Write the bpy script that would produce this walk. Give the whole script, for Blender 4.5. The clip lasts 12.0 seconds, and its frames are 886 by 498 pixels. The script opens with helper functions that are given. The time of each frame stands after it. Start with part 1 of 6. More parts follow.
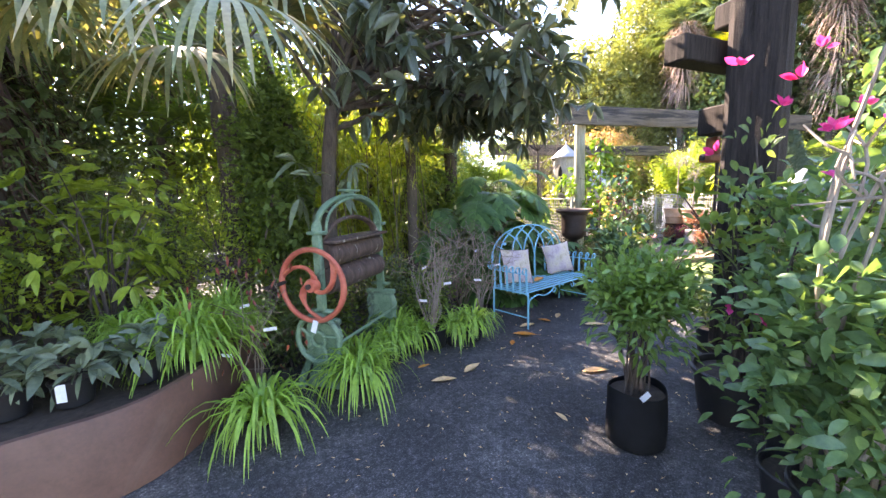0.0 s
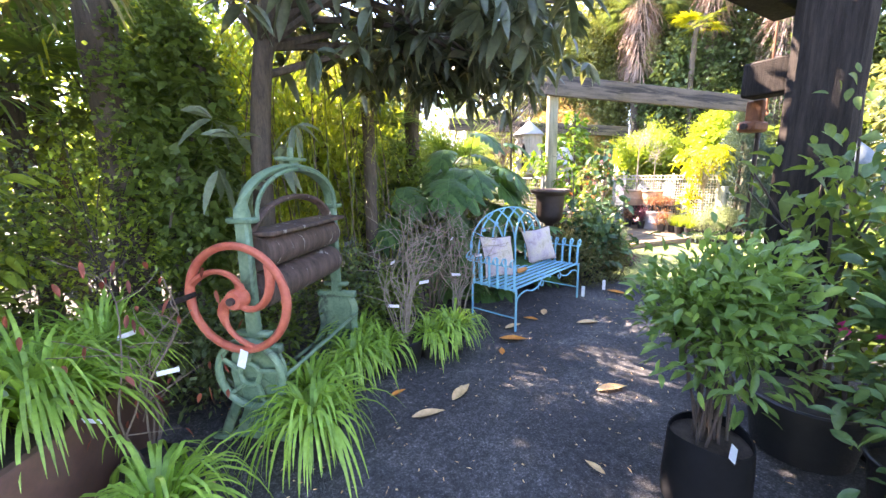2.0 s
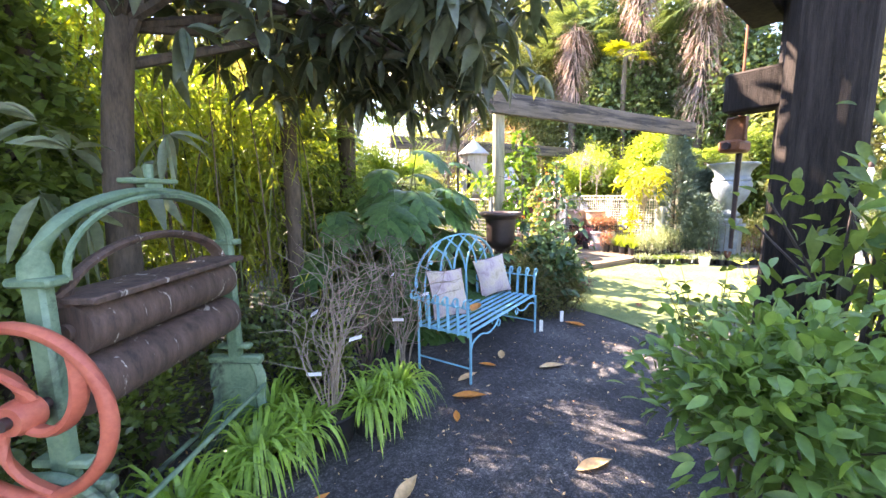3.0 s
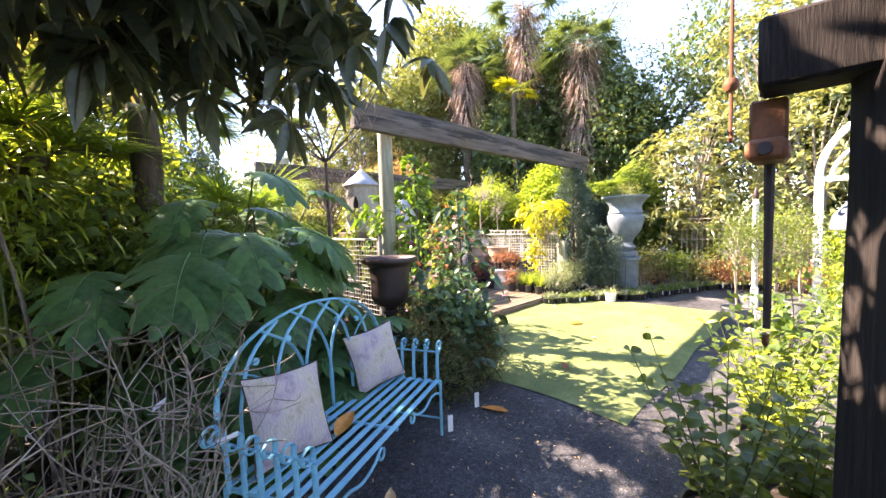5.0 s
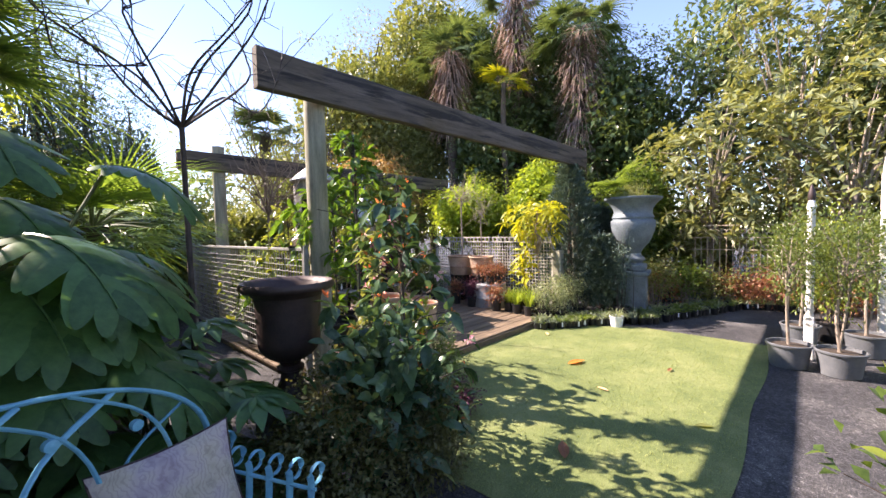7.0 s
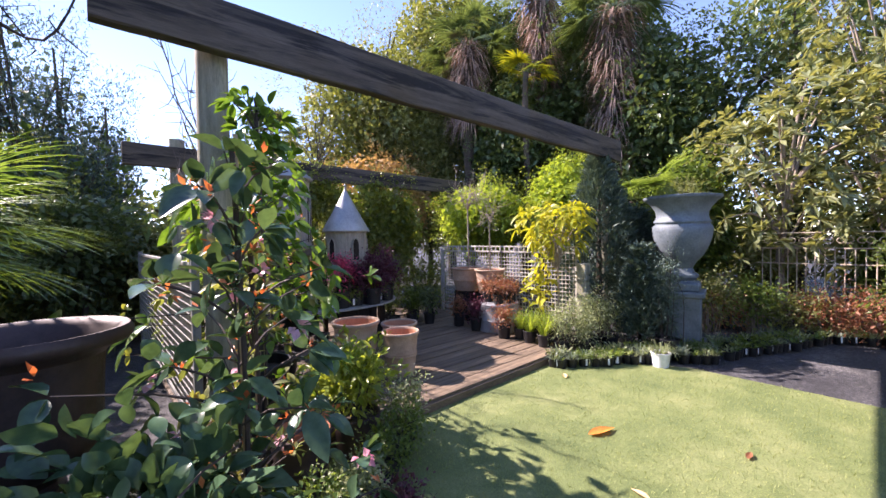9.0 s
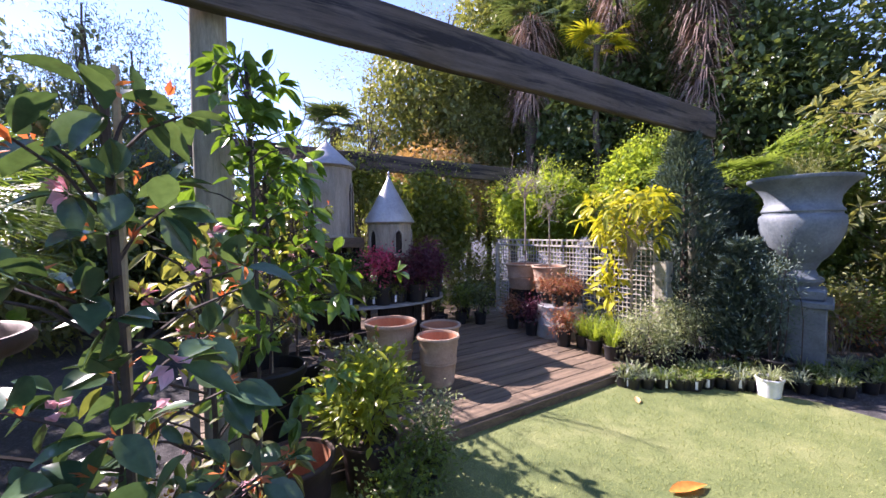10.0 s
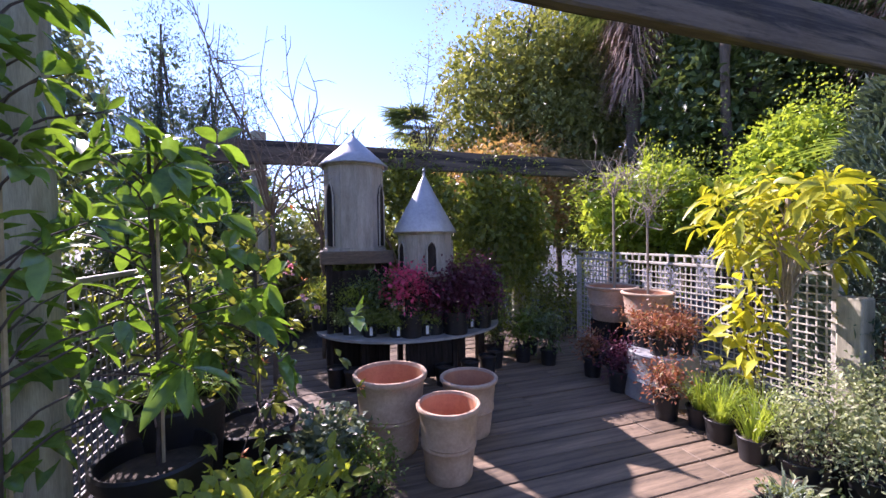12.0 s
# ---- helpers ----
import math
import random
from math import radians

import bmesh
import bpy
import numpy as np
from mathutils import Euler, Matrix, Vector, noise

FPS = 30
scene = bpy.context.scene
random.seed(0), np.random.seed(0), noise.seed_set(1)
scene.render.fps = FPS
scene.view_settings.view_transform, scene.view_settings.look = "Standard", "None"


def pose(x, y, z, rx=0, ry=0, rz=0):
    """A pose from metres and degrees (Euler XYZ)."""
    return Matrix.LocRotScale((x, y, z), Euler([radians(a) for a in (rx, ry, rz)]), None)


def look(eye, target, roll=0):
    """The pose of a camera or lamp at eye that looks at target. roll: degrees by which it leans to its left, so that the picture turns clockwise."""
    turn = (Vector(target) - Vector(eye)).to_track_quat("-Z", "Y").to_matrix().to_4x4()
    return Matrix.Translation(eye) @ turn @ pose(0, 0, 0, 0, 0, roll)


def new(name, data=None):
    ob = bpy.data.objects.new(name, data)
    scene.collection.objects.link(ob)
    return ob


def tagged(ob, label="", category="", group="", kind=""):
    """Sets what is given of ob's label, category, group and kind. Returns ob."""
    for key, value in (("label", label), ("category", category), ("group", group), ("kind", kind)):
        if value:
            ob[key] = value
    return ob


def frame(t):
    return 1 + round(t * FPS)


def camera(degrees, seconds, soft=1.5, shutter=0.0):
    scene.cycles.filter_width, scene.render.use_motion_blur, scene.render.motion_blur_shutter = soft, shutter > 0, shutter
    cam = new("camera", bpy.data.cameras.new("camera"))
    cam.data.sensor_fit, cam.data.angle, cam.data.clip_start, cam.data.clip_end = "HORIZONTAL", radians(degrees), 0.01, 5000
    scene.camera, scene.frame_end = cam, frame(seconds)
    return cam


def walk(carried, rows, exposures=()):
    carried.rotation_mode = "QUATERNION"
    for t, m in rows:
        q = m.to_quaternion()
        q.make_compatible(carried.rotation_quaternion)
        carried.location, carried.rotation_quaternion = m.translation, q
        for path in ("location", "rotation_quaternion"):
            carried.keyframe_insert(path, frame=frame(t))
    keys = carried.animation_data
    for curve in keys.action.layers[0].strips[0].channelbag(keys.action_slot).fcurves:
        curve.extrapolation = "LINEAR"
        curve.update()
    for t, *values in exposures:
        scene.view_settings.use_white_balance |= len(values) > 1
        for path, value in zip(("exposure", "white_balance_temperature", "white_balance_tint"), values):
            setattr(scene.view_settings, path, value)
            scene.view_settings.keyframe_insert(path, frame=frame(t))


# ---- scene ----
cam = camera(97.2, 12.0)
METRES, EYE, TILT, LEAN, TURN = 8.0, 1.53, 0.0, 0.0, -15.7
ROWS = [
    (0.0, 0.0, 0.0, 0.0, -0.21, -7.72, 1.53),
    (0.5, -0.0049, 0.0284, -0.0011, -1.25, -8.75, 1.34),
    (1.0, -0.0268, 0.0566, -0.0015, -2.99, -9.72, 1.06),
    (1.5, -0.035, 0.0754, -0.0033, -4.9, -10.69, 0.84),
    (2.0, -0.0268, 0.1078, -0.0049, -7.93, -10.72, 0.78),
    (2.5, -0.0159, 0.1439, -0.0036, -11.46, -9.97, 0.69),
    (3.0, -0.0085, 0.1862, 0.0005, -15.98, -8.18, 0.74),
    (3.5, 0.0063, 0.2222, 0.0035, -20.01, -6.52, 0.93),
    (5.5, 0.1097, 0.3717, 0.0047, -32.1, -3.14, 1.65),
    (6.0, 0.1425, 0.4033, 0.0044, -32.6, -3.23, 1.38),
    (6.5, 0.1763, 0.4435, 0.0051, -32.19, -3.05, 1.2),
    (7.0, 0.2153, 0.4695, 0.0048, -31.31, -2.72, 1.2),
    (9.0, 0.3567, 0.5729, 0.004, -26.52, -1.58, 0.99),
    (9.5, 0.3831, 0.5965, 0.0011, -21.63, -1.86, 0.68),
    (10.0, 0.41, 0.6287, 0.0012, -17.04, -2.4, 0.66),
    (10.5, 0.4418, 0.655, -0.0003, -12.64, -2.5, 0.81),
    (11.0, 0.477, 0.6824, 0.0055, -8.71, -2.34, 0.9),
    (11.5, 0.5034, 0.7219, 0.0058, -5.14, -1.6, 0.88),
    (12.0, 0.5232, 0.764, 0.0089, -2.28, -1.36, 0.74),
]
EXPOSURES = [(0.0, 3.48, 7750, 25), (2.5, 3.85, 7700, 27), (3.7, 3.48, 7800, 27), (5.5, 2.68, 7500, 26), (7.0, 1.82, 7050, 26), (9.0, 1.66, 6500, 32), (12.0, 1.64, 6050, 40)]
walk(cam, [(t, pose(0, 0, EYE, TILT, LEAN, TURN) @ pose(METRES * x, METRES * y, METRES * z, 90 + pitch, roll, yaw)) for t, x, y, z, yaw, pitch, roll in ROWS], EXPOSURES)

# ---- light ----
SUN_AZ, SUN_EL = radians(-24.5), radians(41.0)
SUN_DIR = Vector((math.sin(SUN_AZ) * math.cos(SUN_EL), math.cos(SUN_AZ) * math.cos(SUN_EL), math.sin(SUN_EL)))
world = bpy.data.worlds.new("sky")
scene.world = world
world.use_nodes = True
wt = world.node_tree
sky = wt.nodes.new("ShaderNodeTexSky")
sky.sky_type, sky.sun_disc = "NISHITA", False
sky.sun_elevation, sky.sun_rotation = SUN_EL, SUN_AZ
sky.air_density, sky.dust_density, sky.ozone_density = 0.75, 0.0, 2.0
wt.nodes["Background"].inputs["Strength"].default_value = 0.14
wt.links.new(sky.outputs[0], wt.nodes["Background"].inputs["Color"])
sun = new("sun", bpy.data.lights.new("sun", "SUN"))
sun.data.energy, sun.data.angle, sun.data.color = 5.0, radians(0.55), (1.0, 0.93, 0.82)
sun.matrix_world = look(SUN_DIR * 40, (0, 0, 0))

# ---- geometry helpers: a piece is (vertices, [face arrays]) ----
RNG = np.random.default_rng(7)
ZUP = np.array([0.0, 0.0, 1.0])


def unit(a):
    return a / np.maximum(np.linalg.norm(a, axis=-1, keepdims=True), 1e-9)


def join(*pieces):
    vs, fs, n = [], [], 0
    for v, f in pieces:
        vs.append(np.asarray(v, float))
        fs += [np.asarray(a, int) + n for a in f]
        n += len(v)
    return np.concatenate(vs), fs


def moved(piece, m):
    a = np.array(m)
    return piece[0] @ a[:3, :3].T + a[:3, 3], piece[1]


def mesh_of(name, piece, mats, smooth=True, sharp=38):
    v, fs = piece
    me = bpy.data.meshes.new(name)
    sizes = np.concatenate([np.full(len(f), f.shape[1]) for f in fs])
    loops = np.concatenate([f.ravel() for f in fs])
    me.vertices.add(len(v))
    me.vertices.foreach_set("co", np.ascontiguousarray(v, dtype=np.float32).ravel())
    me.loops.add(len(loops))
    me.loops.foreach_set("vertex_index", loops.astype(np.int32))
    me.polygons.add(len(sizes))
    me.polygons.foreach_set("loop_start", np.concatenate([[0], np.cumsum(sizes)[:-1]]).astype(np.int32))
    me.polygons.foreach_set("use_smooth", np.full(len(sizes), smooth))
    me.update(calc_edges=True)
    if smooth and sharp and len(sizes) < 20000:
        me.set_sharp_from_angle(angle=radians(sharp))
    me.materials.append(mats)
    return me


def part_each(name, pieces, material, parent, label=""):
    """Every piece becomes a part of its own."""
    for piece in pieces:
        part(name, piece, material, parent, label)


def part(name, piece, material, parent=None, label="", smooth=True, sharp=38):
    ob = new(name, mesh_of(name, piece, material, smooth, sharp))
    ob.parent = parent
    if label:
        tagged(ob, label)
    return ob


def thing(name, x, y, z, rz, label, category, group="", kind=""):
    ob = new(name)
    ob.empty_display_size = 0.1
    ob.matrix_basis = pose(x, y, z, 0, 0, rz)
    return tagged(ob, label, category, group, kind)


BOXES = {}


def box(sx, sy, sz, bevel=0.006, at=(0, 0, 0), m=None):
    """A chamfered box centred at `at`."""
    key = (round(sx, 4), round(sy, 4), round(sz, 4), bevel)
    if key not in BOXES:
        bm = bmesh.new()
        bmesh.ops.create_cube(bm, size=1.0, matrix=Matrix.Diagonal((sx, sy, sz, 1)))
        if bevel:
            bmesh.ops.bevel(bm, geom=bm.edges[:], offset=bevel, segments=1, affect="EDGES")
        bm.verts.index_update()
        tri = [[v.index for v in f.verts] for f in bm.faces if len(f.verts) == 3]
        quad = [[v.index for v in f.verts] for f in bm.faces if len(f.verts) == 4]
        BOXES[key] = (np.array([v.co[:] for v in bm.verts]), [np.array(a) for a in (tri, quad) if a])
        bm.free()
    v, f = BOXES[key]
    if m is not None:
        return moved((v, f), m)
    return v + np.array(at), f


def lathe(profile, n=28, at=(0, 0, 0), squash=1.0):
    p = np.array(profile, float)
    a = np.linspace(0, 2 * math.pi, n, endpoint=False)
    v = np.stack([np.outer(p[:, 0], np.cos(a)), np.outer(p[:, 0], np.sin(a)) * squash, np.repeat(p[:, 1:2], n, 1)], -1).reshape(-1, 3)
    i, j = np.meshgrid(np.arange(len(p) - 1), np.arange(n), indexing="ij")
    k = (j + 1) % n
    f = np.stack([i * n + j, i * n + k, (i + 1) * n + k, (i + 1) * n + j], -1).reshape(-1, 4)
    return v + np.array(at), [f]


def tube(points, radius, n=6, closed=False, flat=1.0):
    p = np.array(points, float)
    r = np.broadcast_to(np.asarray(radius, float), (len(p),))
    if closed:
        d = np.roll(p, -1, 0) - np.roll(p, 1, 0)
    else:
        d = np.gradient(p, axis=0)
    d = unit(d)
    ref = np.array([0.31, 0.22, 0.93]) if abs(d[:, 2]).mean() < 0.8 else np.array([0.9, 0.4, 0.1])
    s = unit(np.cross(d, ref))
    u = np.cross(s, d)
    a = np.linspace(0, 2 * math.pi, n, endpoint=False)
    v = p[:, None] + r[:, None, None] * (np.cos(a)[None, :, None] * s[:, None] + flat * np.sin(a)[None, :, None] * u[:, None])
    m = len(p) if closed else len(p) - 1
    i, j = np.meshgrid(np.arange(m), np.arange(n), indexing="ij")
    i2, k = (i + 1) % len(p), (j + 1) % n
    f = np.stack([i * n + j, i * n + k, i2 * n + k, i2 * n + j], -1).reshape(-1, 4)
    fs = [f]
    if not closed and n > 2:
        fs.append(np.array([list(range(n))[::-1], [(len(p) - 1) * n + q for q in range(n)]]))
    return v.reshape(-1, 3), fs


def arc(c, r, a0, a1, n, u=(1, 0, 0), w=(0, 0, 1)):
    a = np.radians(np.linspace(a0, a1, n))
    return np.array(c) + r * (np.cos(a)[:, None] * np.array(u, float) + np.sin(a)[:, None] * np.array(w, float))


def curve(points, n=14):
    """A smooth line through a few points."""
    p = np.array(points, float)
    q = np.vstack([2 * p[0] - p[1], p, 2 * p[-1] - p[-2]])
    out = []
    steps = max(2, n // (len(p) - 1))
    for i in range(len(p) - 1):
        a, b, c, d = q[i:i + 4]
        for t in np.linspace(0, 1, steps, endpoint=False):
            out.append(0.5 * (2 * b + (c - a) * t + (2 * a - 5 * b + 4 * c - d) * t * t + (3 * b - a - 3 * c + d) * t ** 3))
    return np.array(out + [p[-1]])


def leaves(P, D, L, W, rng, droop=0.25, fold=0.18, rich=False, roll=0.8):
    """Folded, curved leaf blades at P, growing along D."""
    n = len(P)
    L, W = np.broadcast_to(L, (n,))[:, None], np.broadcast_to(W, (n,))[:, None]
    D = unit(D)
    S = unit(np.cross(D, ZUP + rng.normal(0, roll * 0.6, (n, 3))))
    N = np.cross(S, D)

    def spot(t, side, lift):
        return P + D * L * t + S * W * side + N * W * lift - ZUP * droop * L * t * t
    if rich:
        pts, f, last = [spot(0, 0, 0)], [], None
        for t, w in ((.10, .20), (.28, .43), (.50, .50), (.72, .38), (.88, .19)):
            pts += [spot(t, -w, fold * w * 2), spot(t, 0, 0), spot(t, w, fold * w * 2)]
            k = len(pts) - 3
            if last is None:
                f += [(0, k + 1, k), (0, k + 2, k + 1)]
            else:
                f += [(last, last + 1, k + 1), (last, k + 1, k), (last + 1, last + 2, k + 2), (last + 1, k + 2, k + 1)]
            last = k
        pts.append(spot(1, 0, 0))
        f += [(last, last + 1, len(pts) - 1), (last + 1, last + 2, len(pts) - 1)]
    else:
        pts = [spot(0, 0, 0), spot(.48, -.5, fold), spot(.5, 0, 0), spot(.48, .5, fold), spot(1, 0, 0)]
        f = [(0, 2, 1), (0, 3, 2), (1, 2, 4), (2, 3, 4)]
    k = len(pts)
    v = np.stack(pts, 1).reshape(-1, 3)
    return v, [(np.array(f)[None] + (np.arange(n) * k)[:, None, None]).reshape(-1, 3)]


def ribbons(P, D, L, W, bend, seg=6, tip=0.1, side=None):
    """Strap leaves that start along D and bow down."""
    n = len(P)
    L, W, bend = (np.broadcast_to(np.asarray(a, float), (n,)) for a in (L, W, bend))
    D = unit(D)
    S = unit(np.cross(D, ZUP + 1e-3)) if side is None else side
    p, rows = P.copy(), []
    for k in range(seg + 1):
        t = k / seg
        w = W * (min(1.0, 0.55 + 2.2 * t) * (1 - t) ** 0.55 + tip * 0.3)
        rows += [p - S * w[:, None] / 2, p + S * w[:, None] / 2]
        d = unit(D - ZUP * (bend * (t + 0.5 / seg) ** 1.4)[:, None])
        p = p + d * (L / seg)[:, None]
    v = np.stack(rows, 1).reshape(-1, 3)
    q = np.array([(2 * k, 2 * k + 1, 2 * k + 3, 2 * k + 2) for k in range(seg)])
    return v, [(q[None] + (np.arange(n) * (2 * seg + 2))[:, None, None]).reshape(-1, 4)]


def ball_dirs(n, rng):
    return unit(rng.normal(0, 1, (n, 3)))


# ---- materials ----
def nodes_of(name):
    m = bpy.data.materials.new(name)
    m.use_nodes = True
    t = m.node_tree
    return m, t, t.nodes["Principled BSDF"]


def noise_node(t, scale, detail=4.0, rough=0.6, vec=None):
    n = t.nodes.new("ShaderNodeTexNoise")
    n.inputs["Scale"].default_value, n.inputs["Detail"].default_value, n.inputs["Roughness"].default_value = scale, detail, rough
    if vec is not None:
        t.links.new(vec, n.inputs["Vector"])
    return n


def ramp_node(t, src, stops):
    r = t.nodes.new("ShaderNodeValToRGB")
    e = r.color_ramp.elements
    while len(e) < len(stops):
        e.new(0.5)
    for el, (p, c) in zip(e, stops):
        el.position, el.color = p, (*c, 1)
    t.links.new(src, r.inputs[0])
    return r


def mix_node(t, fac, a, b, mode="MIX"):
    m = t.nodes.new("ShaderNodeMix")
    m.data_type, m.blend_type = "RGBA", mode
    for sock, val in ((m.inputs[0], fac), (m.inputs[6], a), (m.inputs[7], b)):
        if isinstance(val, bpy.types.NodeSocket):
            t.links.new(val, sock)
        elif isinstance(val, (int, float)):
            sock.default_value = val
        else:
            sock.default_value = (*val, 1)
    return m.outputs[2]


def bump_node(t, bsdf, src, dist, strength=0.6):
    b = t.nodes.new("ShaderNodeBump")
    b.inputs["Strength"].default_value, b.inputs["Distance"].default_value = strength, dist
    t.links.new(src, b.inputs["Height"])
    t.links.new(b.outputs[0], bsdf.inputs["Normal"])


def surface(name, dark, light, rough=0.7, scale=6.0, fine=60.0, bump=0.003, metal=0.0, stain=None, stain_at=(0.58, 0.72), stretch=(1, 1, 1), random=0.0, spec=0.5):
    """Two scales of colour variation, an optional stain with its own shape, and relief."""
    m, t, b = nodes_of(name)
    co = t.nodes.new("ShaderNodeTexCoord")
    mp = t.nodes.new("ShaderNodeMapping")
    mp.inputs["Scale"].default_value = stretch
    t.links.new(co.outputs["Object"], mp.inputs["Vector"])
    n1, n2 = noise_node(t, scale, 5, 0.62, mp.outputs[0]), noise_node(t, fine, 4, 0.65, mp.outputs[0])
    mixed = mix_node(t, 0.4, n1.outputs[0], n2.outputs[0])
    col = ramp_node(t, mixed, [(0.36, dark), (0.64, light)]).outputs[0]
    if stain:
        n3 = noise_node(t, scale * 0.55, 6, 0.7, mp.outputs[0])
        n3.inputs["Distortion"].default_value = 0.6
        mask = ramp_node(t, n3.outputs[0], [(stain_at[0], (0, 0, 0)), (stain_at[1], (1, 1, 1))])
        col = mix_node(t, mask.outputs[0], col, stain)
    if random:
        oi = t.nodes.new("ShaderNodeObjectInfo")
        hsv = t.nodes.new("ShaderNodeHueSaturation")
        mr = t.nodes.new("ShaderNodeMapRange")
        mr.inputs[3].default_value, mr.inputs[4].default_value = 1 - random, 1 + random
        t.links.new(oi.outputs["Random"], mr.inputs[0])
        t.links.new(mr.outputs[0], hsv.inputs["Value"])
        t.links.new(col, hsv.inputs["Color"])
        col = hsv.outputs[0]
    t.links.new(col, b.inputs["Base Color"])
    b.inputs["Roughness"].default_value, b.inputs["Metallic"].default_value = rough, metal
    b.inputs["Specular IOR Level"].default_value = spec
    rr = ramp_node(t, n2.outputs[0], [(0.3, (max(0, rough - .14),) * 3), (0.7, (min(1, rough + .12),) * 3)])
    t.links.new(rr.outputs[0], b.inputs["Roughness"])
    bump_node(t, b, mixed, bump)
    return m


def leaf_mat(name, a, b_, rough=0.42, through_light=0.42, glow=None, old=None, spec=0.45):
    """Leaf: colour varies leaf by leaf, light passes through the blade."""
    m, t, b = nodes_of(name)
    a, b_ = (tuple(min(0.8, c * k) for c, k in zip(q, (1.85, 1.42, 1.35))) for q in (a, b_))
    g = t.nodes.new("ShaderNodeNewGeometry")
    stops = [(0.0, a), (0.75, b_), (0.93, tuple(min(1, c * 1.25) for c in b_))]
    if old:
        stops = [(0.0, a), (0.7, b_), (0.9, old), (1.0, old)]
    col = ramp_node(t, g.outputs["Random Per Island"], stops).outputs[0]
    co = t.nodes.new("ShaderNodeTexCoord")
    n = noise_node(t, 30.0, 3, 0.6, co.outputs["Object"])
    col = mix_node(t, 0.35, col, ramp_node(t, n.outputs[0], [(0.3, tuple(c * 0.55 for c in a)), (0.7, tuple(min(1, c * 1.3) for c in b_))]).outputs[0])
    t.links.new(col, b.inputs["Base Color"])
    b.inputs["Roughness"].default_value, b.inputs["Specular IOR Level"].default_value = rough, spec
    tr = t.nodes.new("ShaderNodeBsdfTranslucent")
    warm = mix_node(t, 1.0, col, glow or (1.6, 1.4, 0.6), "MULTIPLY")
    t.links.new(warm, tr.inputs["Color"])
    mx = t.nodes.new("ShaderNodeMixShader")
    mx.inputs[0].default_value = through_light
    t.links.new(b.outputs[0], mx.inputs[1])
    t.links.new(tr.outputs[0], mx.inputs[2])
    t.links.new(mx.outputs[0], t.nodes["Material Output"].inputs["Surface"])
    return m


M = {}
M["deck"] = surface("weathered_deck_wood", (0.044, 0.031, 0.021), (0.250, 0.180, 0.115), 0.72, 5, 70, 0.004, stretch=(0.25, 4, 1), stain=(0.07, 0.055, 0.05), random=0.22)
M["beam"] = surface("weathered_grey_timber", (0.050, 0.038, 0.028), (0.15, 0.118, 0.088), 0.85, 5, 60, 0.006, stretch=(0.25, 3, 3), stain=(0.018, 0.015, 0.014), stain_at=(0.49, 0.60))
M["post"] = surface("lichen_covered_timber", (0.20, 0.19, 0.14), (0.42, 0.40, 0.30), 0.88, 6, 70, 0.005, stretch=(4, 4, 0.4), stain=(0.14, 0.135, 0.10))
M["dark_timber"] = surface("dark_hewn_timber", (0.008, 0.0065, 0.006), (0.044, 0.035, 0.030), 0.92, 7, 60, 0.018, stretch=(5, 5, 0.35), stain=(0.08, 0.068, 0.057), stain_at=(0.64, 0.76), spec=0.2)
M["plinth"] = surface("grey_concrete", (0.20, 0.20, 0.19), (0.36, 0.36, 0.34), 0.85, 7, 60, 0.003)
M["black_plastic"] = surface("black_nursery_plastic", (0.006, 0.006, 0.007), (0.017, 0.017, 0.019), 0.5, 8, 90, 0.001)
M["grey_plastic"] = surface("grey_plastic", (0.09, 0.10, 0.11), (0.16, 0.17, 0.18), 0.5, 8, 90, 0.001)
M["white_plastic"] = surface("white_label_plastic", (0.62, 0.66, 0.72), (0.82, 0.84, 0.86), 0.4, 20, 120, 0.0005)
M["fabric_bag"] = surface("black_woven_bag", (0.003, 0.0032, 0.004), (0.008, 0.0085, 0.011), 0.88, 10, 300, 0.002, spec=0.2)
M["soil"] = surface("dark_potting_soil", (0.018, 0.013, 0.010), (0.075, 0.055, 0.040), 0.95, 25, 160, 0.012)
M["corten"] = surface("rusty_brown_steel", (0.085, 0.040, 0.030), (0.16, 0.082, 0.060), 0.6, 3, 40, 0.0015, stain=(0.20, 0.13, 0.10), stain_at=(0.6, 0.85))
M["terracotta"] = surface("sandy_terracotta", (0.31, 0.205, 0.14), (0.52, 0.38, 0.275), 0.85, 5, 50, 0.003, stain=(0.20, 0.165, 0.13), stain_at=(0.53, 0.68))
M["terracotta_in"] = surface("orange_terracotta_inside", (0.42, 0.17, 0.09), (0.58, 0.27, 0.15), 0.85, 5, 50, 0.002)
M["iron_brown"] = surface("brown_cast_iron", (0.028, 0.018, 0.017), (0.075, 0.048, 0.044), 0.55, 9, 80, 0.002, metal=0.2)
M["rust"] = surface("rusty_iron", (0.10, 0.035, 0.018), (0.30, 0.12, 0.055), 0.75, 9, 80, 0.003, metal=0.3)
M["turq"] = surface("turquoise_painted_iron", (0.10, 0.36, 0.50), (0.19, 0.52, 0.66), 0.45, 9, 70, 0.0012, stain=(0.30, 0.42, 0.42), stain_at=(0.66, 0.74))
M["green_iron"] = surface("pale_green_painted_cast_iron", (0.06, 0.135, 0.082), (0.185, 0.285, 0.185), 0.55, 7, 60, 0.002, stain=(0.035, 0.055, 0.042), stain_at=(0.54, 0.64))
M["red_iron"] = surface("faded_red_painted_iron", (0.36, 0.070, 0.045), (0.55, 0.15, 0.095), 0.55, 7, 60, 0.002, stain=(0.20, 0.06, 0.045), stain_at=(0.62, 0.75))
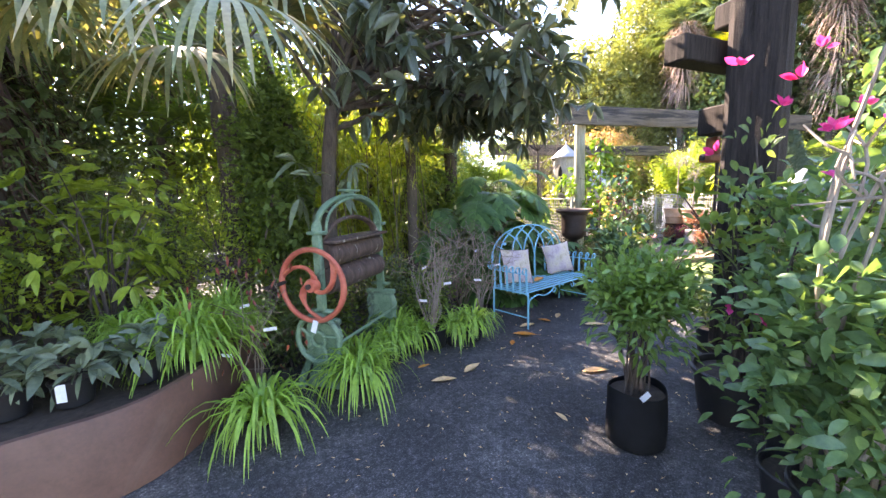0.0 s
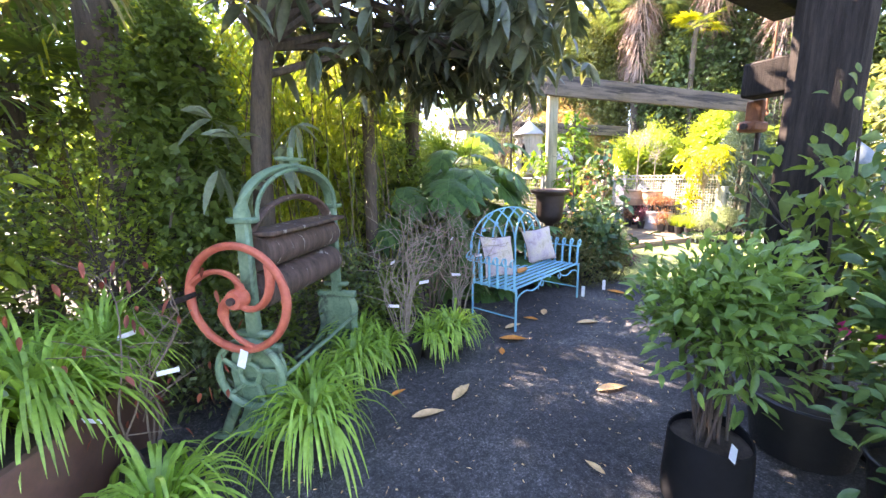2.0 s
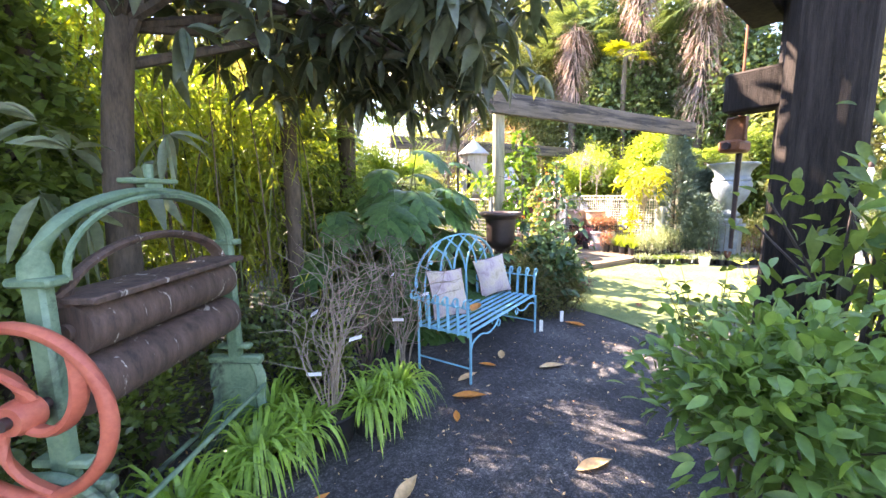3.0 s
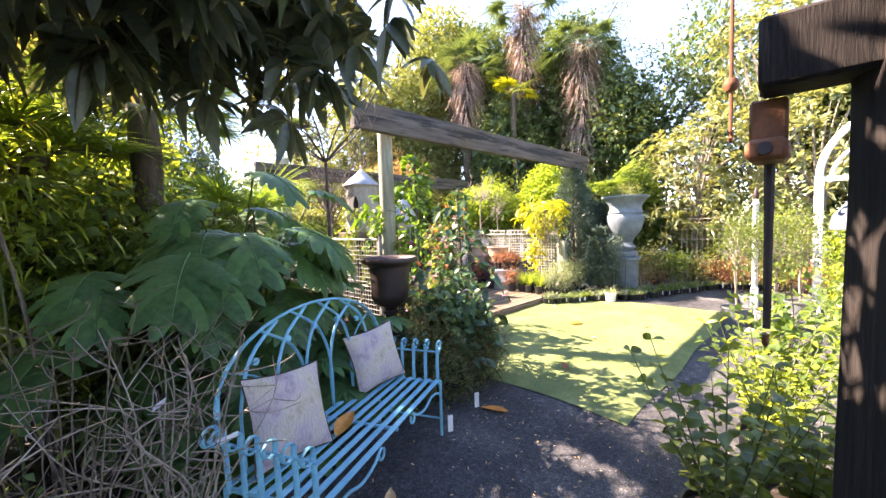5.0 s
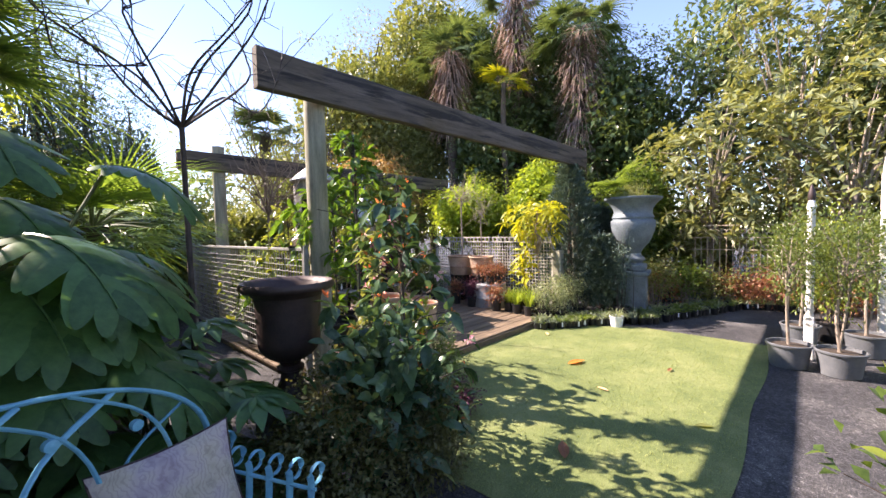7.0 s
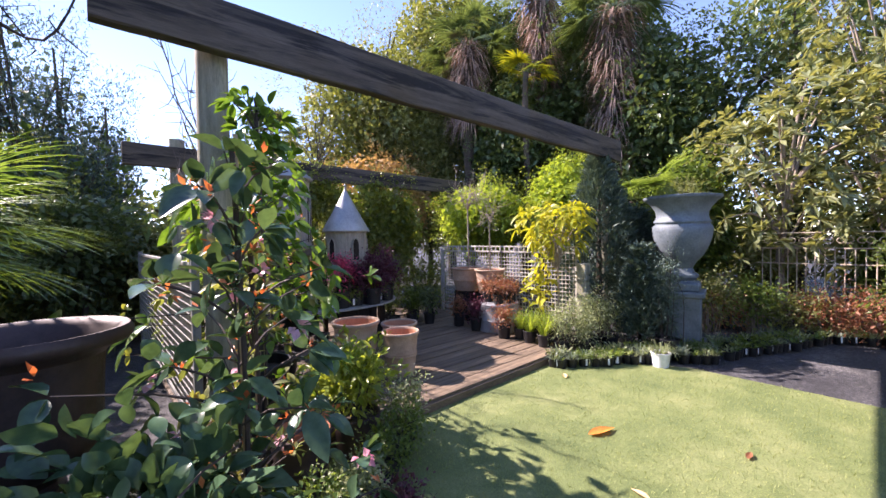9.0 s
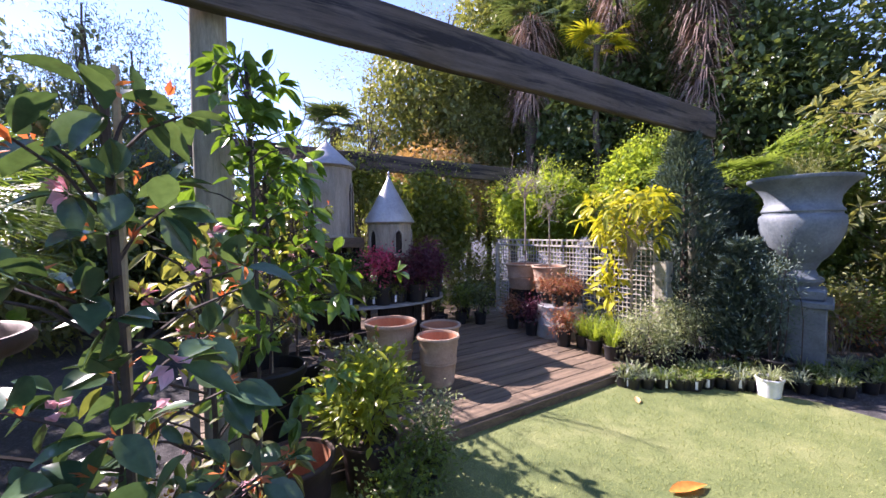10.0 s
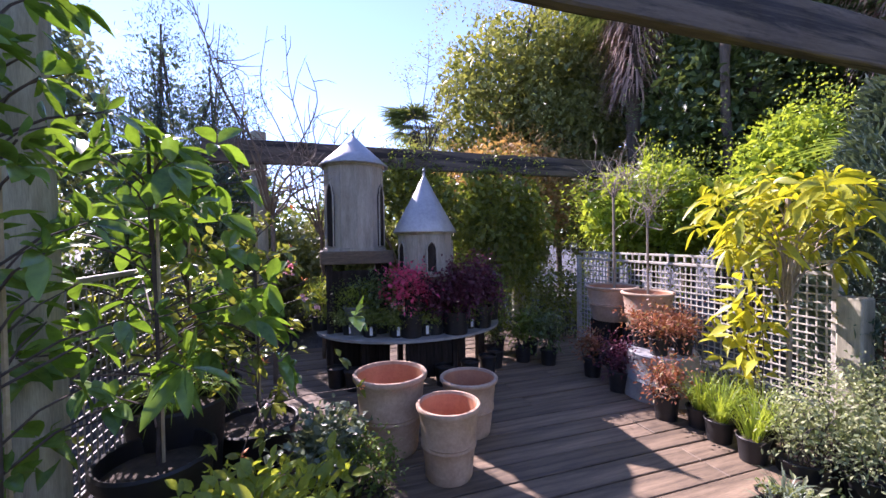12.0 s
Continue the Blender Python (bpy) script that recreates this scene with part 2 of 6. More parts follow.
M["roller"] = surface("worn_wooden_roller", (0.032, 0.021, 0.018), (0.15, 0.094, 0.074), 0.78, 5, 60, 0.008, stretch=(4, 4, 0.6), stain=(0.50, 0.47, 0.42), stain_at=(0.61, 0.635))
M["lead_urn"] = surface("blue_grey_lead_look_urn", (0.085, 0.110, 0.128), (0.195, 0.235, 0.258), 0.6, 4, 40, 0.003, stain=(0.09, 0.11, 0.12))
M["zinc"] = surface("galvanised_metal", (0.27, 0.285, 0.30), (0.46, 0.475, 0.49), 0.5, 4, 40, 0.001, metal=0.35, stain=(0.32, 0.30, 0.28))
M["cream_tower"] = surface("pale_weathered_paint", (0.20, 0.183, 0.155), (0.40, 0.37, 0.32), 0.75, 4, 40, 0.0015, stretch=(3, 3, 0.5), stain=(0.30, 0.27, 0.23))
M["white_paint"] = surface("white_paint_worn", (0.62, 0.61, 0.58), (0.82, 0.81, 0.78), 0.6, 5, 50, 0.0015, stain=(0.45, 0.42, 0.36), stain_at=(0.66, 0.76))
M["lattice"] = surface("cream_lattice", (0.34, 0.325, 0.28), (0.56, 0.535, 0.47), 0.7, 5, 60, 0.001, stain=(0.3, 0.28, 0.24))
M["bark"] = surface("brown_bark", (0.035, 0.026, 0.020), (0.13, 0.10, 0.075), 0.9, 9, 60, 0.010, stretch=(3, 3, 0.6))
M["pale_bark"] = surface("pale_grey_bark", (0.16, 0.125, 0.095), (0.40, 0.335, 0.27), 0.85, 9, 60, 0.004, stretch=(3, 3, 0.6))
M["dark_twig"] = surface("dark_twig_bark", (0.030, 0.022, 0.020), (0.09, 0.068, 0.058), 0.85, 9, 60, 0.002)
M["mid_twig"] = surface("grey_brown_twig", (0.085, 0.060, 0.045), (0.21, 0.16, 0.12), 0.85, 9, 60, 0.002)
M["green_stem"] = surface("green_stem", (0.06, 0.09, 0.03), (0.14, 0.17, 0.06), 0.6, 9, 60, 0.001)
M["bamboo"] = surface("bamboo_cane", (0.30, 0.24, 0.14), (0.48, 0.40, 0.26), 0.6, 9, 60, 0.001)
M["palm_fibre"] = leaf_mat("brown_palm_fibre", (0.018, 0.014, 0.012), (0.055, 0.042, 0.034), 0.85, 0.12, (1.1, 1.0, 0.85))
M["dead_frond"] = leaf_mat("dead_palm_frond", (0.10, 0.085, 0.07), (0.22, 0.20, 0.17), 0.8, 0.2, (1.1, 1.0, 0.85))
M["deep_green"] = leaf_mat("dark_glossy_leaf", (0.026, 0.060, 0.027), (0.065, 0.125, 0.055), 0.30, 0.34)
M["loquat"] = leaf_mat("loquat_leaf", (0.026, 0.050, 0.036), (0.065, 0.105, 0.072), 0.32, 0.28, old=(0.10, 0.11, 0.06))
M["mid_green"] = leaf_mat("mid_green_leaf", (0.035, 0.085, 0.024), (0.085, 0.170, 0.05), 0.38, 0.52)
M["fresh_green"] = leaf_mat("fresh_green_leaf", (0.075, 0.16, 0.025), (0.17, 0.30, 0.05), 0.36, 0.48)
M["liriope"] = leaf_mat("strap_leaf", (0.070, 0.185, 0.034), (0.175, 0.375, 0.078), 0.34, 0.40)
M["yellow_leaf"] = leaf_mat("yellow_green_leaf", (0.11, 0.19, 0.022), (0.25, 0.32, 0.032), 0.4, 0.45, (1.5, 1.35, 0.4))
M["bag_leaf"] = leaf_mat("bright_shrub_leaf", (0.036, 0.105, 0.030), (0.095, 0.215, 0.065), 0.28, 0.42)
M["olive"] = leaf_mat("olive_leaf", (0.052, 0.090, 0.034), (0.130, 0.182, 0.070), 0.45, 0.38, (1.5, 1.42, 0.6))
M["blue_conifer"] = leaf_mat("blue_grey_needles", (0.022, 0.060, 0.052), (0.060, 0.115, 0.100), 0.6, 0.15)
M["grey_green"] = leaf_mat("grey_green_leaf", (0.040, 0.080, 0.060), (0.10, 0.165, 0.115), 0.4, 0.25)
M["variegated"] = leaf_mat("cream_variegated_leaf", (0.075, 0.14, 0.060), (0.21, 0.29, 0.17), 0.5, 0.35, (1.2, 1.25, 0.8))
M["rhodo"] = leaf_mat("rhododendron_leaf", (0.075, 0.125, 0.058), (0.165, 0.230, 0.115), 0.32, 0.36, old=(0.25, 0.31, 0.17))
M["red_leaf"] = leaf_mat("autumn_red_leaf", (0.115, 0.052, 0.034), (0.20, 0.112, 0.062), 0.5, 0.35, (1.25, 1.05, 0.8), old=(0.26, 0.24, 0.09))
M["dead_red"] = leaf_mat("withered_red_leaf", (0.060, 0.018, 0.012), (0.15, 0.050, 0.032), 0.6, 0.25, (1.2, 1.0, 0.8))
M["purple_leaf"] = leaf_mat("purple_leaf", (0.035, 0.014, 0.026), (0.075, 0.030, 0.050), 0.45, 0.30, (1.4, 0.95, 1.1))
M["brown_grass"] = leaf_mat("russet_bamboo_leaf", (0.145, 0.128, 0.062), (0.290, 0.250, 0.118), 0.6, 0.35, (1.3, 1.18, 0.65))
M["pink"] = leaf_mat("pink_petal", (0.60, 0.20, 0.30), (0.80, 0.42, 0.48), 0.5, 0.4, (1.2, 1.0, 1.0))
M["magenta"] = leaf_mat("magenta_petal", (0.30, 0.02, 0.12), (0.46, 0.06, 0.22), 0.5, 0.4, (1.2, 1.0, 1.0))
M["bud"] = leaf_mat("copper_bud", (0.28, 0.09, 0.03), (0.50, 0.20, 0.07), 0.45, 0.3, (1.3, 1.0, 0.7))
M["fallen"] = leaf_mat("dry_fallen_leaf", (0.30, 0.17, 0.07), (0.56, 0.40, 0.22), 0.6, 0.2, (1.2, 1.0, 0.8))
M["fallen_orange"] = leaf_mat("orange_fallen_leaf", (0.42, 0.10, 0.03), (0.62, 0.25, 0.05), 0.5, 0.25, (1.2, 1.0, 0.8))
M["moss"] = leaf_mat("low_green_groundcover", (0.05, 0.10, 0.03), (0.12, 0.20, 0.06), 0.5, 0.35)

M["palm_dry"] = leaf_mat("drying_palm_frond", (0.07, 0.12, 0.06), (0.17, 0.22, 0.12), 0.5, 0.3, old=(0.42, 0.33, 0.19))
M["palm_sun"] = leaf_mat("green_palm_frond", (0.042, 0.115, 0.030), (0.105, 0.215, 0.050), 0.40, 0.38)
M["aralia"] = leaf_mat("glossy_aralia_leaf", (0.018, 0.066, 0.028), (0.046, 0.132, 0.050), 0.36, 0.36, (1.7, 1.6, 0.45), spec=0.35)
M["hebe"] = leaf_mat("dark_hebe_leaf", (0.035, 0.055, 0.022), (0.085, 0.115, 0.05), 0.5, 0.3)
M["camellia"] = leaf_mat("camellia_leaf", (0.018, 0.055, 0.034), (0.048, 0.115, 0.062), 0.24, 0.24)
M["nursery_leaf"] = leaf_mat("blue_green_glossy_leaf", (0.026, 0.080, 0.036), (0.072, 0.165, 0.070), 0.26, 0.38)
# camellia leaf again, paler and yellower: sunlight put into the leaf colour
M["camellia_lit"] = leaf_mat("sunlit_camellia_leaf", (0.05, 0.10, 0.03), (0.13, 0.20, 0.055), 0.25, 0.42)
M["lemon"] = leaf_mat("glossy_lemon_leaf", (0.030, 0.088, 0.022), (0.082, 0.180, 0.040), 0.24, 0.36, (1.5, 1.5, 0.4))
M["sprig"] = leaf_mat("round_dark_green_leaf", (0.036, 0.075, 0.024), (0.085, 0.150, 0.045), 0.28, 0.42)
M["climber"] = leaf_mat("climber_leaf", (0.046, 0.092, 0.026), (0.115, 0.180, 0.052), 0.4, 0.42, (1.5, 1.45, 0.5))
M["sun_leaf"] = leaf_mat("light_green_leaf", (0.075, 0.15, 0.028), (0.17, 0.27, 0.05), 0.3, 0.5)
M["red_flower"] = leaf_mat("crimson_flower", (0.30, 0.04, 0.10), (0.50, 0.10, 0.20), 0.5, 0.35, (1.3, 0.9, 1.0), old=(0.06, 0.10, 0.03))

def gravel_mat():
    m, t, b = nodes_of("dark_fine_gravel")
    co = t.nodes.new("ShaderNodeTexCoord")
    big, fine = noise_node(t, 1.6, 6, 0.65, co.outputs["Object"]), noise_node(t, 90, 4, 0.7, co.outputs["Object"])
    vo = t.nodes.new("ShaderNodeTexVoronoi")
    vo.inputs["Scale"].default_value = 130
    t.links.new(co.outputs["Object"], vo.inputs["Vector"])
    base = ramp_node(t, big.outputs[0], [(0.30, (0.028, 0.028, 0.032)), (0.52, (0.052, 0.052, 0.056)), (0.72, (0.115, 0.112, 0.112))]).outputs[0]
    grain = ramp_node(t, fine.outputs[0], [(0.30, (0.3, 0.3, 0.3)), (0.55, (1.1, 1.1, 1.1)), (0.70, (3.4, 3.3, 3.2))]).outputs[0]
    mid = noise_node(t, 22, 6, 0.75, co.outputs["Object"])
    patch = ramp_node(t, mid.outputs[0], [(0.32, (0.5, 0.5, 0.5)), (0.52, (1.0, 1.0, 1.0)), (0.68, (2.0, 1.95, 1.9))]).outputs[0]
    col = mix_node(t, 1.0, mix_node(t, 1.0, base, grain, "MULTIPLY"), patch, "MULTIPLY")
    t.links.new(col, b.inputs["Base Color"])
    b.inputs["Roughness"].default_value = 0.85
    bump_node(t, b, mix_node(t, 0.5, fine.outputs[0], vo.outputs["Distance"]), 0.012, 0.9)
    return m


def turf_mat():
    m, t, b = nodes_of("artificial_turf")
    co = t.nodes.new("ShaderNodeTexCoord")
    big, fine = noise_node(t, 1.3, 8, 0.78, co.outputs["Object"]), noise_node(t, 110, 4, 0.75, co.outputs["Object"])
    base = ramp_node(t, big.outputs[0], [(0.3, (0.085, 0.128, 0.038)), (0.5, (0.165, 0.208, 0.070)), (0.70, (0.285, 0.312, 0.135))]).outputs[0]
    grain = ramp_node(t, fine.outputs[0], [(0.3, (0.5, 0.55, 0.45)), (0.7, (1.25, 1.2, 1.15))]).outputs[0]
    t.links.new(mix_node(t, 1.0, base, grain, "MULTIPLY"), b.inputs["Base Color"])
    b.inputs["Roughness"].default_value = 0.8
    bump_node(t, b, fine.outputs[0], 0.008, 0.8)
    return m


def cushion_mat():
    m, t, b = nodes_of("faded_floral_cushion_cloth")
    co = t.nodes.new("ShaderNodeTexCoord")
    n1 = noise_node(t, 7, 3, 0.5, co.outputs["Object"])
    wv = t.nodes.new("ShaderNodeTexWave")
    wv.inputs["Scale"].default_value, wv.inputs["Distortion"].default_value, wv.inputs["Detail"].default_value = 16, 22, 4
    t.links.new(co.outputs["Object"], wv.inputs["Vector"])
    base = ramp_node(t, n1.outputs[0], [(0.30, (0.30, 0.22, 0.26)), (0.43, (0.50, 0.42, 0.42)), (0.58, (0.55, 0.48, 0.38)), (0.72, (0.38, 0.32, 0.22))]).outputs[0]
    fern = ramp_node(t, wv.outputs[0], [(0.1, (0.78, 0.74, 0.78)), (0.5, (1, 1, 1))]).outputs[0]
    t.links.new(mix_node(t, 0.7, base, fern, "MULTIPLY"), b.inputs["Base Color"])
    b.inputs["Roughness"].default_value = 0.9
    bump_node(t, b, noise_node(t, 400, 2, 0.5, co.outputs["Object"]).outputs[0], 0.001, 0.5)
    return m


M["gravel"], M["turf"], M["cushion"] = gravel_mat(), turf_mat(), cushion_mat()
M["wire"] = surface("grey_wire_mesh", (0.16, 0.16, 0.15), (0.30, 0.30, 0.28), 0.6, 5, 60, 0.001)

# ---- large structure ----
def ground_sheet():
    xs = np.concatenate([[-220, -90, -40, -20], np.linspace(-12, 18, 121), [26, 45, 95, 230]])
    ys = np.concatenate([[-220, -90, -40, -16], np.linspace(-8, 20, 113), [28, 45, 95, 230]])
    X, Y = np.meshgrid(xs, ys, indexing="ij")
    Z = np.array([[0.010 * noise.noise((x * 0.9, y * 0.9, 0)) - 0.006 if -10 < x < 16 and -7 < y < 18 else -0.01 for y in ys] for x in xs])
    n, m = len(xs), len(ys)
    i, j = np.meshgrid(np.arange(n - 1), np.arange(m - 1), indexing="ij")
    f = np.stack([i * m + j, (i + 1) * m + j, (i + 1) * m + j + 1, i * m + j + 1], -1).reshape(-1, 4)
    ob = part("ground", (np.stack([X, Y, Z], -1).reshape(-1, 3), [f]), M["gravel"])
    tagged(ob, "dark grey fine gravel path with pale specks", "ground", kind="structure")


ground_sheet()


def lawn_sheet():
    n, m = 60, 40
    V = np.zeros((n, m, 3))
    for i in range(n):
        for j in range(m):
            u, w = i / (n - 1), j / (m - 1)
            x0 = 4.36 + 0.10 * math.sin(w * 5.0) + (0.25 * (w - 0.75) if w > 0.75 else 0)
            x1 = 9.12 - 0.95 * max(0, w - 0.55) ** 1.2 / 0.38 * 0.9
            x = x0 + (x1 - x0) * u
            y = 3.45 + 0.02 * math.sin(x * 3) + (6.34 - 3.45) * w
            edge = min(u, 1 - u, w, 1 - w)
            V[i, j] = (x, y, 0.004 + 0.02 * min(1, edge * 30) + 0.006 * noise.noise((x * 1.3, y * 1.3, 3)))
    i, j = np.meshgrid(np.arange(n - 1), np.arange(m - 1), indexing="ij")
    f = np.stack([i * m + j, (i + 1) * m + j, (i + 1) * m + j + 1, i * m + j + 1], -1).reshape(-1, 4)
    ob = part("lawn", (V.reshape(-1, 3), [f]), M["turf"])
    tagged(ob, "bright green artificial turf rectangle laid on gravel", "lawn", kind="structure")
    rng = np.random.default_rng(3)
    k = 21000
    iu, jw = rng.integers(1, n - 1, k), rng.integers(1, m - 1, k)
    P = V[iu, jw] + np.stack([rng.uniform(-.05, .05, k), rng.uniform(-.045, .045, k), np.zeros(k)], -1)
    D = unit(np.stack([rng.normal(0, .5, k), rng.normal(0, .5, k), np.ones(k)], -1))
    ob = part("turf_blades", ribbons(P, D, rng.uniform(.012, .026, k), 0.004, 0.5, seg=2), M["turf_blade"], sharp=0)
    tagged(ob, "short green artificial turf blades", "turf", kind="stuff")


M["turf_blade"] = leaf_mat("turf_blade", (0.10, 0.165, 0.055), (0.165, 0.235, 0.085), 0.6, 0.25, (1.2, 1.2, 0.6))
lawn_sheet()

DECK_Z = 0.11


def beam_between(name, a, b, h, d, mat, label, category="beam"):
    a, b = Vector(a), Vector(b)
    L = (b - a).length
    t = thing(name, a.x, a.y, a.z, math.degrees(math.atan2(b.y - a.y, b.x - a.x)), label, category, kind="structure")
    # subdivided along its length so that the edges can be worn
    n = 40
    xs = np.linspace(0, L, n)
    ring = np.array([(-d / 2 + .01, -h / 2), (d / 2 - .01, -h / 2), (d / 2, -h / 2 + .012), (d / 2, h / 2 - .012), (d / 2 - .01, h / 2), (-d / 2 + .01, h / 2), (-d / 2, h / 2 - .012), (-d / 2, -h / 2 + .012)])
    V = np.zeros((n, 8, 3))
    for i, x in enumerate(xs):
        for k, (y, z) in enumerate(ring):
            V[i, k] = (x, y + 0.004 * noise.noise((x * 4, k, 0.3)), z + 0.010 * noise.noise((x * 2.2, k * 3.1, 1.7)))
    i, j = np.meshgrid(np.arange(n - 1), np.arange(8), indexing="ij")
    k = (j + 1) % 8
    F = np.stack([i * 8 + j, i * 8 + k, (i + 1) * 8 + k, (i + 1) * 8 + j], -1).reshape(-1, 4)
    part("timber", (V.reshape(-1, 3), [F, np.array([list(range(8))[::-1], [(n - 1) * 8 + q for q in range(8)]])]), mat, t, sharp=30)
    return t


def round_post(name, x, y, r, z0, z1, mat, label):
    t = thing(name, x, y, z0, 0, label, "post", kind="structure")
    zs = np.linspace(0, z1 - z0, 16)
    pts = np.stack([0.006 * np.sin(zs * 2.1), 0.006 * np.cos(zs * 1.7), zs], -1)
    part("pole", tube(pts, r * (1 - 0.04 * zs / max(zs)), 20), mat, t, sharp=50)
    return t


beam_between("pergola_beam", (4.02, 6.46, 2.93), (10.45, 6.46, 2.93), 0.33, 0.09, M["beam"], "long weathered grey timber pergola beam with dark streaks")
round_post("pergola_post", 4.64, 6.64, 0.10, 0, 3.14, M["post"], "round lichen-pale timber pergola post")
tq = thing("pergola_post", 9.3, 6.47, 0, 0, "square weathered timber pergola post by the trellis", "post", kind="structure")
part("pole", box(0.15, 0.15, 1.16, 0.012, (0, 0, 0.58)), M["post"], tq)
round_post("pergola_post", 10.25, 6.60, 0.09, 0, 2.98, M["post"], "round timber pergola post behind the conifer")
beam_between("pergola_beam", (4.35, 10.35, 2.77), (10.6, 10.35, 2.77), 0.30, 0.09, M["beam"], "rear weathered timber pergola beam behind the deck")
round_post("pergola_post", 4.98, 10.45, 0.10, 0, 3.05, M["post"], "rear round grey timber pergola post")
round_post("pergola_post", 8.8, 10.45, 0.09, 0, 2.62, M["post"], "rear round timber post among climbers")


def dark_pergola():
    t = thing("timber_pergola_post", 2.98, 2.18, 0, 24, "massive dark hewn timber post with two jutting arms", "post", kind="structure")
    n, m, w = 40, 24, 0.165
    V = np.zeros((n, m, 3))
    for i in range(n):
        z = 3.6 * i / (n - 1)
        for j in range(m):
            a = 2 * math.pi * (j + .5) / m
            q = max(abs(math.cos(a)), abs(math.sin(a)))
            r = w / q * (0.93 if q < 0.75 else 1.0) + 0.014 * noise.noise((3 * math.cos(a), 3 * math.sin(a), z * 0.8)) + 0.007 * noise.noise((9 * math.cos(a), 9 * math.sin(a), z * 1.3))
            V[i, j] = (r * math.cos(a), r * math.sin(a), z)
    i, j = np.meshgrid(np.arange(n - 1), np.arange(m), indexing="ij")
    k = (j + 1) % m
    part("post", (V.reshape(-1, 3), [np.stack([i * m + j, i * m + k, (i + 1) * m + k, (i + 1) * m + j], -1).reshape(-1, 4)]), M["dark_timber"], t, sharp=30)
    inv = pose(2.98, 2.18, 0, 0, 0, 24).inverted()
    a = part("arm", box(0.17, 0.38, 0.21, 0.012), M["dark_timber"], t, "short dark timber arm")
    a.matrix_basis = inv @ pose(2.98, 2.39, 2.06, 0, 0, 3)
    a = part("arm", box(0.70, 0.17, 0.18, 0.012), M["dark_timber"], t, "long dark timber arm")
    a.matrix_basis = inv @ pose(2.76, 2.42, 2.52, 0, 0, 8)
    a = part("arm", box(0.20, 3.0, 0.2, 0.012), M["dark_timber"], t, "dark timber cross beam")
    a.matrix_basis = inv @ pose(3.47, 1.40, 3.02, 0, 0, 0)
    a = part("arm", box(1.5, 0.18, 0.2, 0.012), M["dark_timber"], t, "dark timber cross beam")
    a.matrix_basis = inv @ pose(3.25, 2.18, 3.22, 0, 0, 0)


dark_pergola()


def hanging_irons():
    t = thing("iron_pulley", 3.05, 2.56, 1.95, 0, "rusty iron pulley block hanging under the timber arm", "pulley")
    part("bracket", join(box(0.05, 0.10, 0.14, 0.008, (0, 0, -0.07)), box(0.17, 0.11, 0.07, 0.015, (-0.01, 0, -0.17))), M["rust"], t)
    part("pin", tube([(-.12, 0, -.17), (.12, 0, -.17)], 0.02, 10), M["iron_brown"], t)
    part("rod", tube([(.06, 0, -.1), (.06, 0, -.45), (.06, 0, -.78)], [.018, .014, .012], 8), M["iron_brown"], t, "dark iron rod")
    part("hook", tube(arc((.03, 0, -.80), .03, 0, -200, 10), .009, 6), M["rust"], t)
    t = thing("hanging_hook", 3.47, 2.72, 2.14, 0, "rusty hook hanging on an iron rod with a ball", "hook")
    part("rod", tube([(0, 0, .785), (0, 0, 0), (.0, 0, -.2)], .008, 8), M["rust"], t)
    part("ball", lathe([(.001, -.03), (.02, -.026), (.03, -.01), (.03, .01), (.02, .026), (.001, .03)], 12), M["rust"], t)
    part("hook", tube(arc((0, 0, -.22), .022, 90, -160, 12), .008, 6), M["rust"], t)


hanging_irons()
t_ = thing("metal_hood", 3.69, 2.27, 0, 0, "blue-grey metal hood on a thin iron pole", "bird feeder")
part("pole", tube([(0, 0, 0), (0, 0, 1.55)], .02, 8), M["iron_brown"], t_)
part("hood", lathe([(.13, 1.50), (.135, 1.51), (.125, 1.56), (.08, 1.62), (.03, 1.67), (.001, 1.68)], 24), M["lead_urn"], t_, "blue-grey metal hood")


# ---- deck ----
def deck():
    t = thing("deck", 0, 0, 0, 0, "low weathered timber deck of wide grey-brown boards", "deck", kind="structure")
    part("fascia", box(4.85, 0.035, 0.085, 0.005, (6.92, 6.285, 0.045)), M["deck"], t, "front edge board in shade")
    part("joists", join(*[box(0.05, 4.2, 0.07, 0, (x, 8.5, 0.037)) for x in np.arange(4.6, 9.4, 0.6)]), M["deck"], t)
    return t


deck_ob = deck()


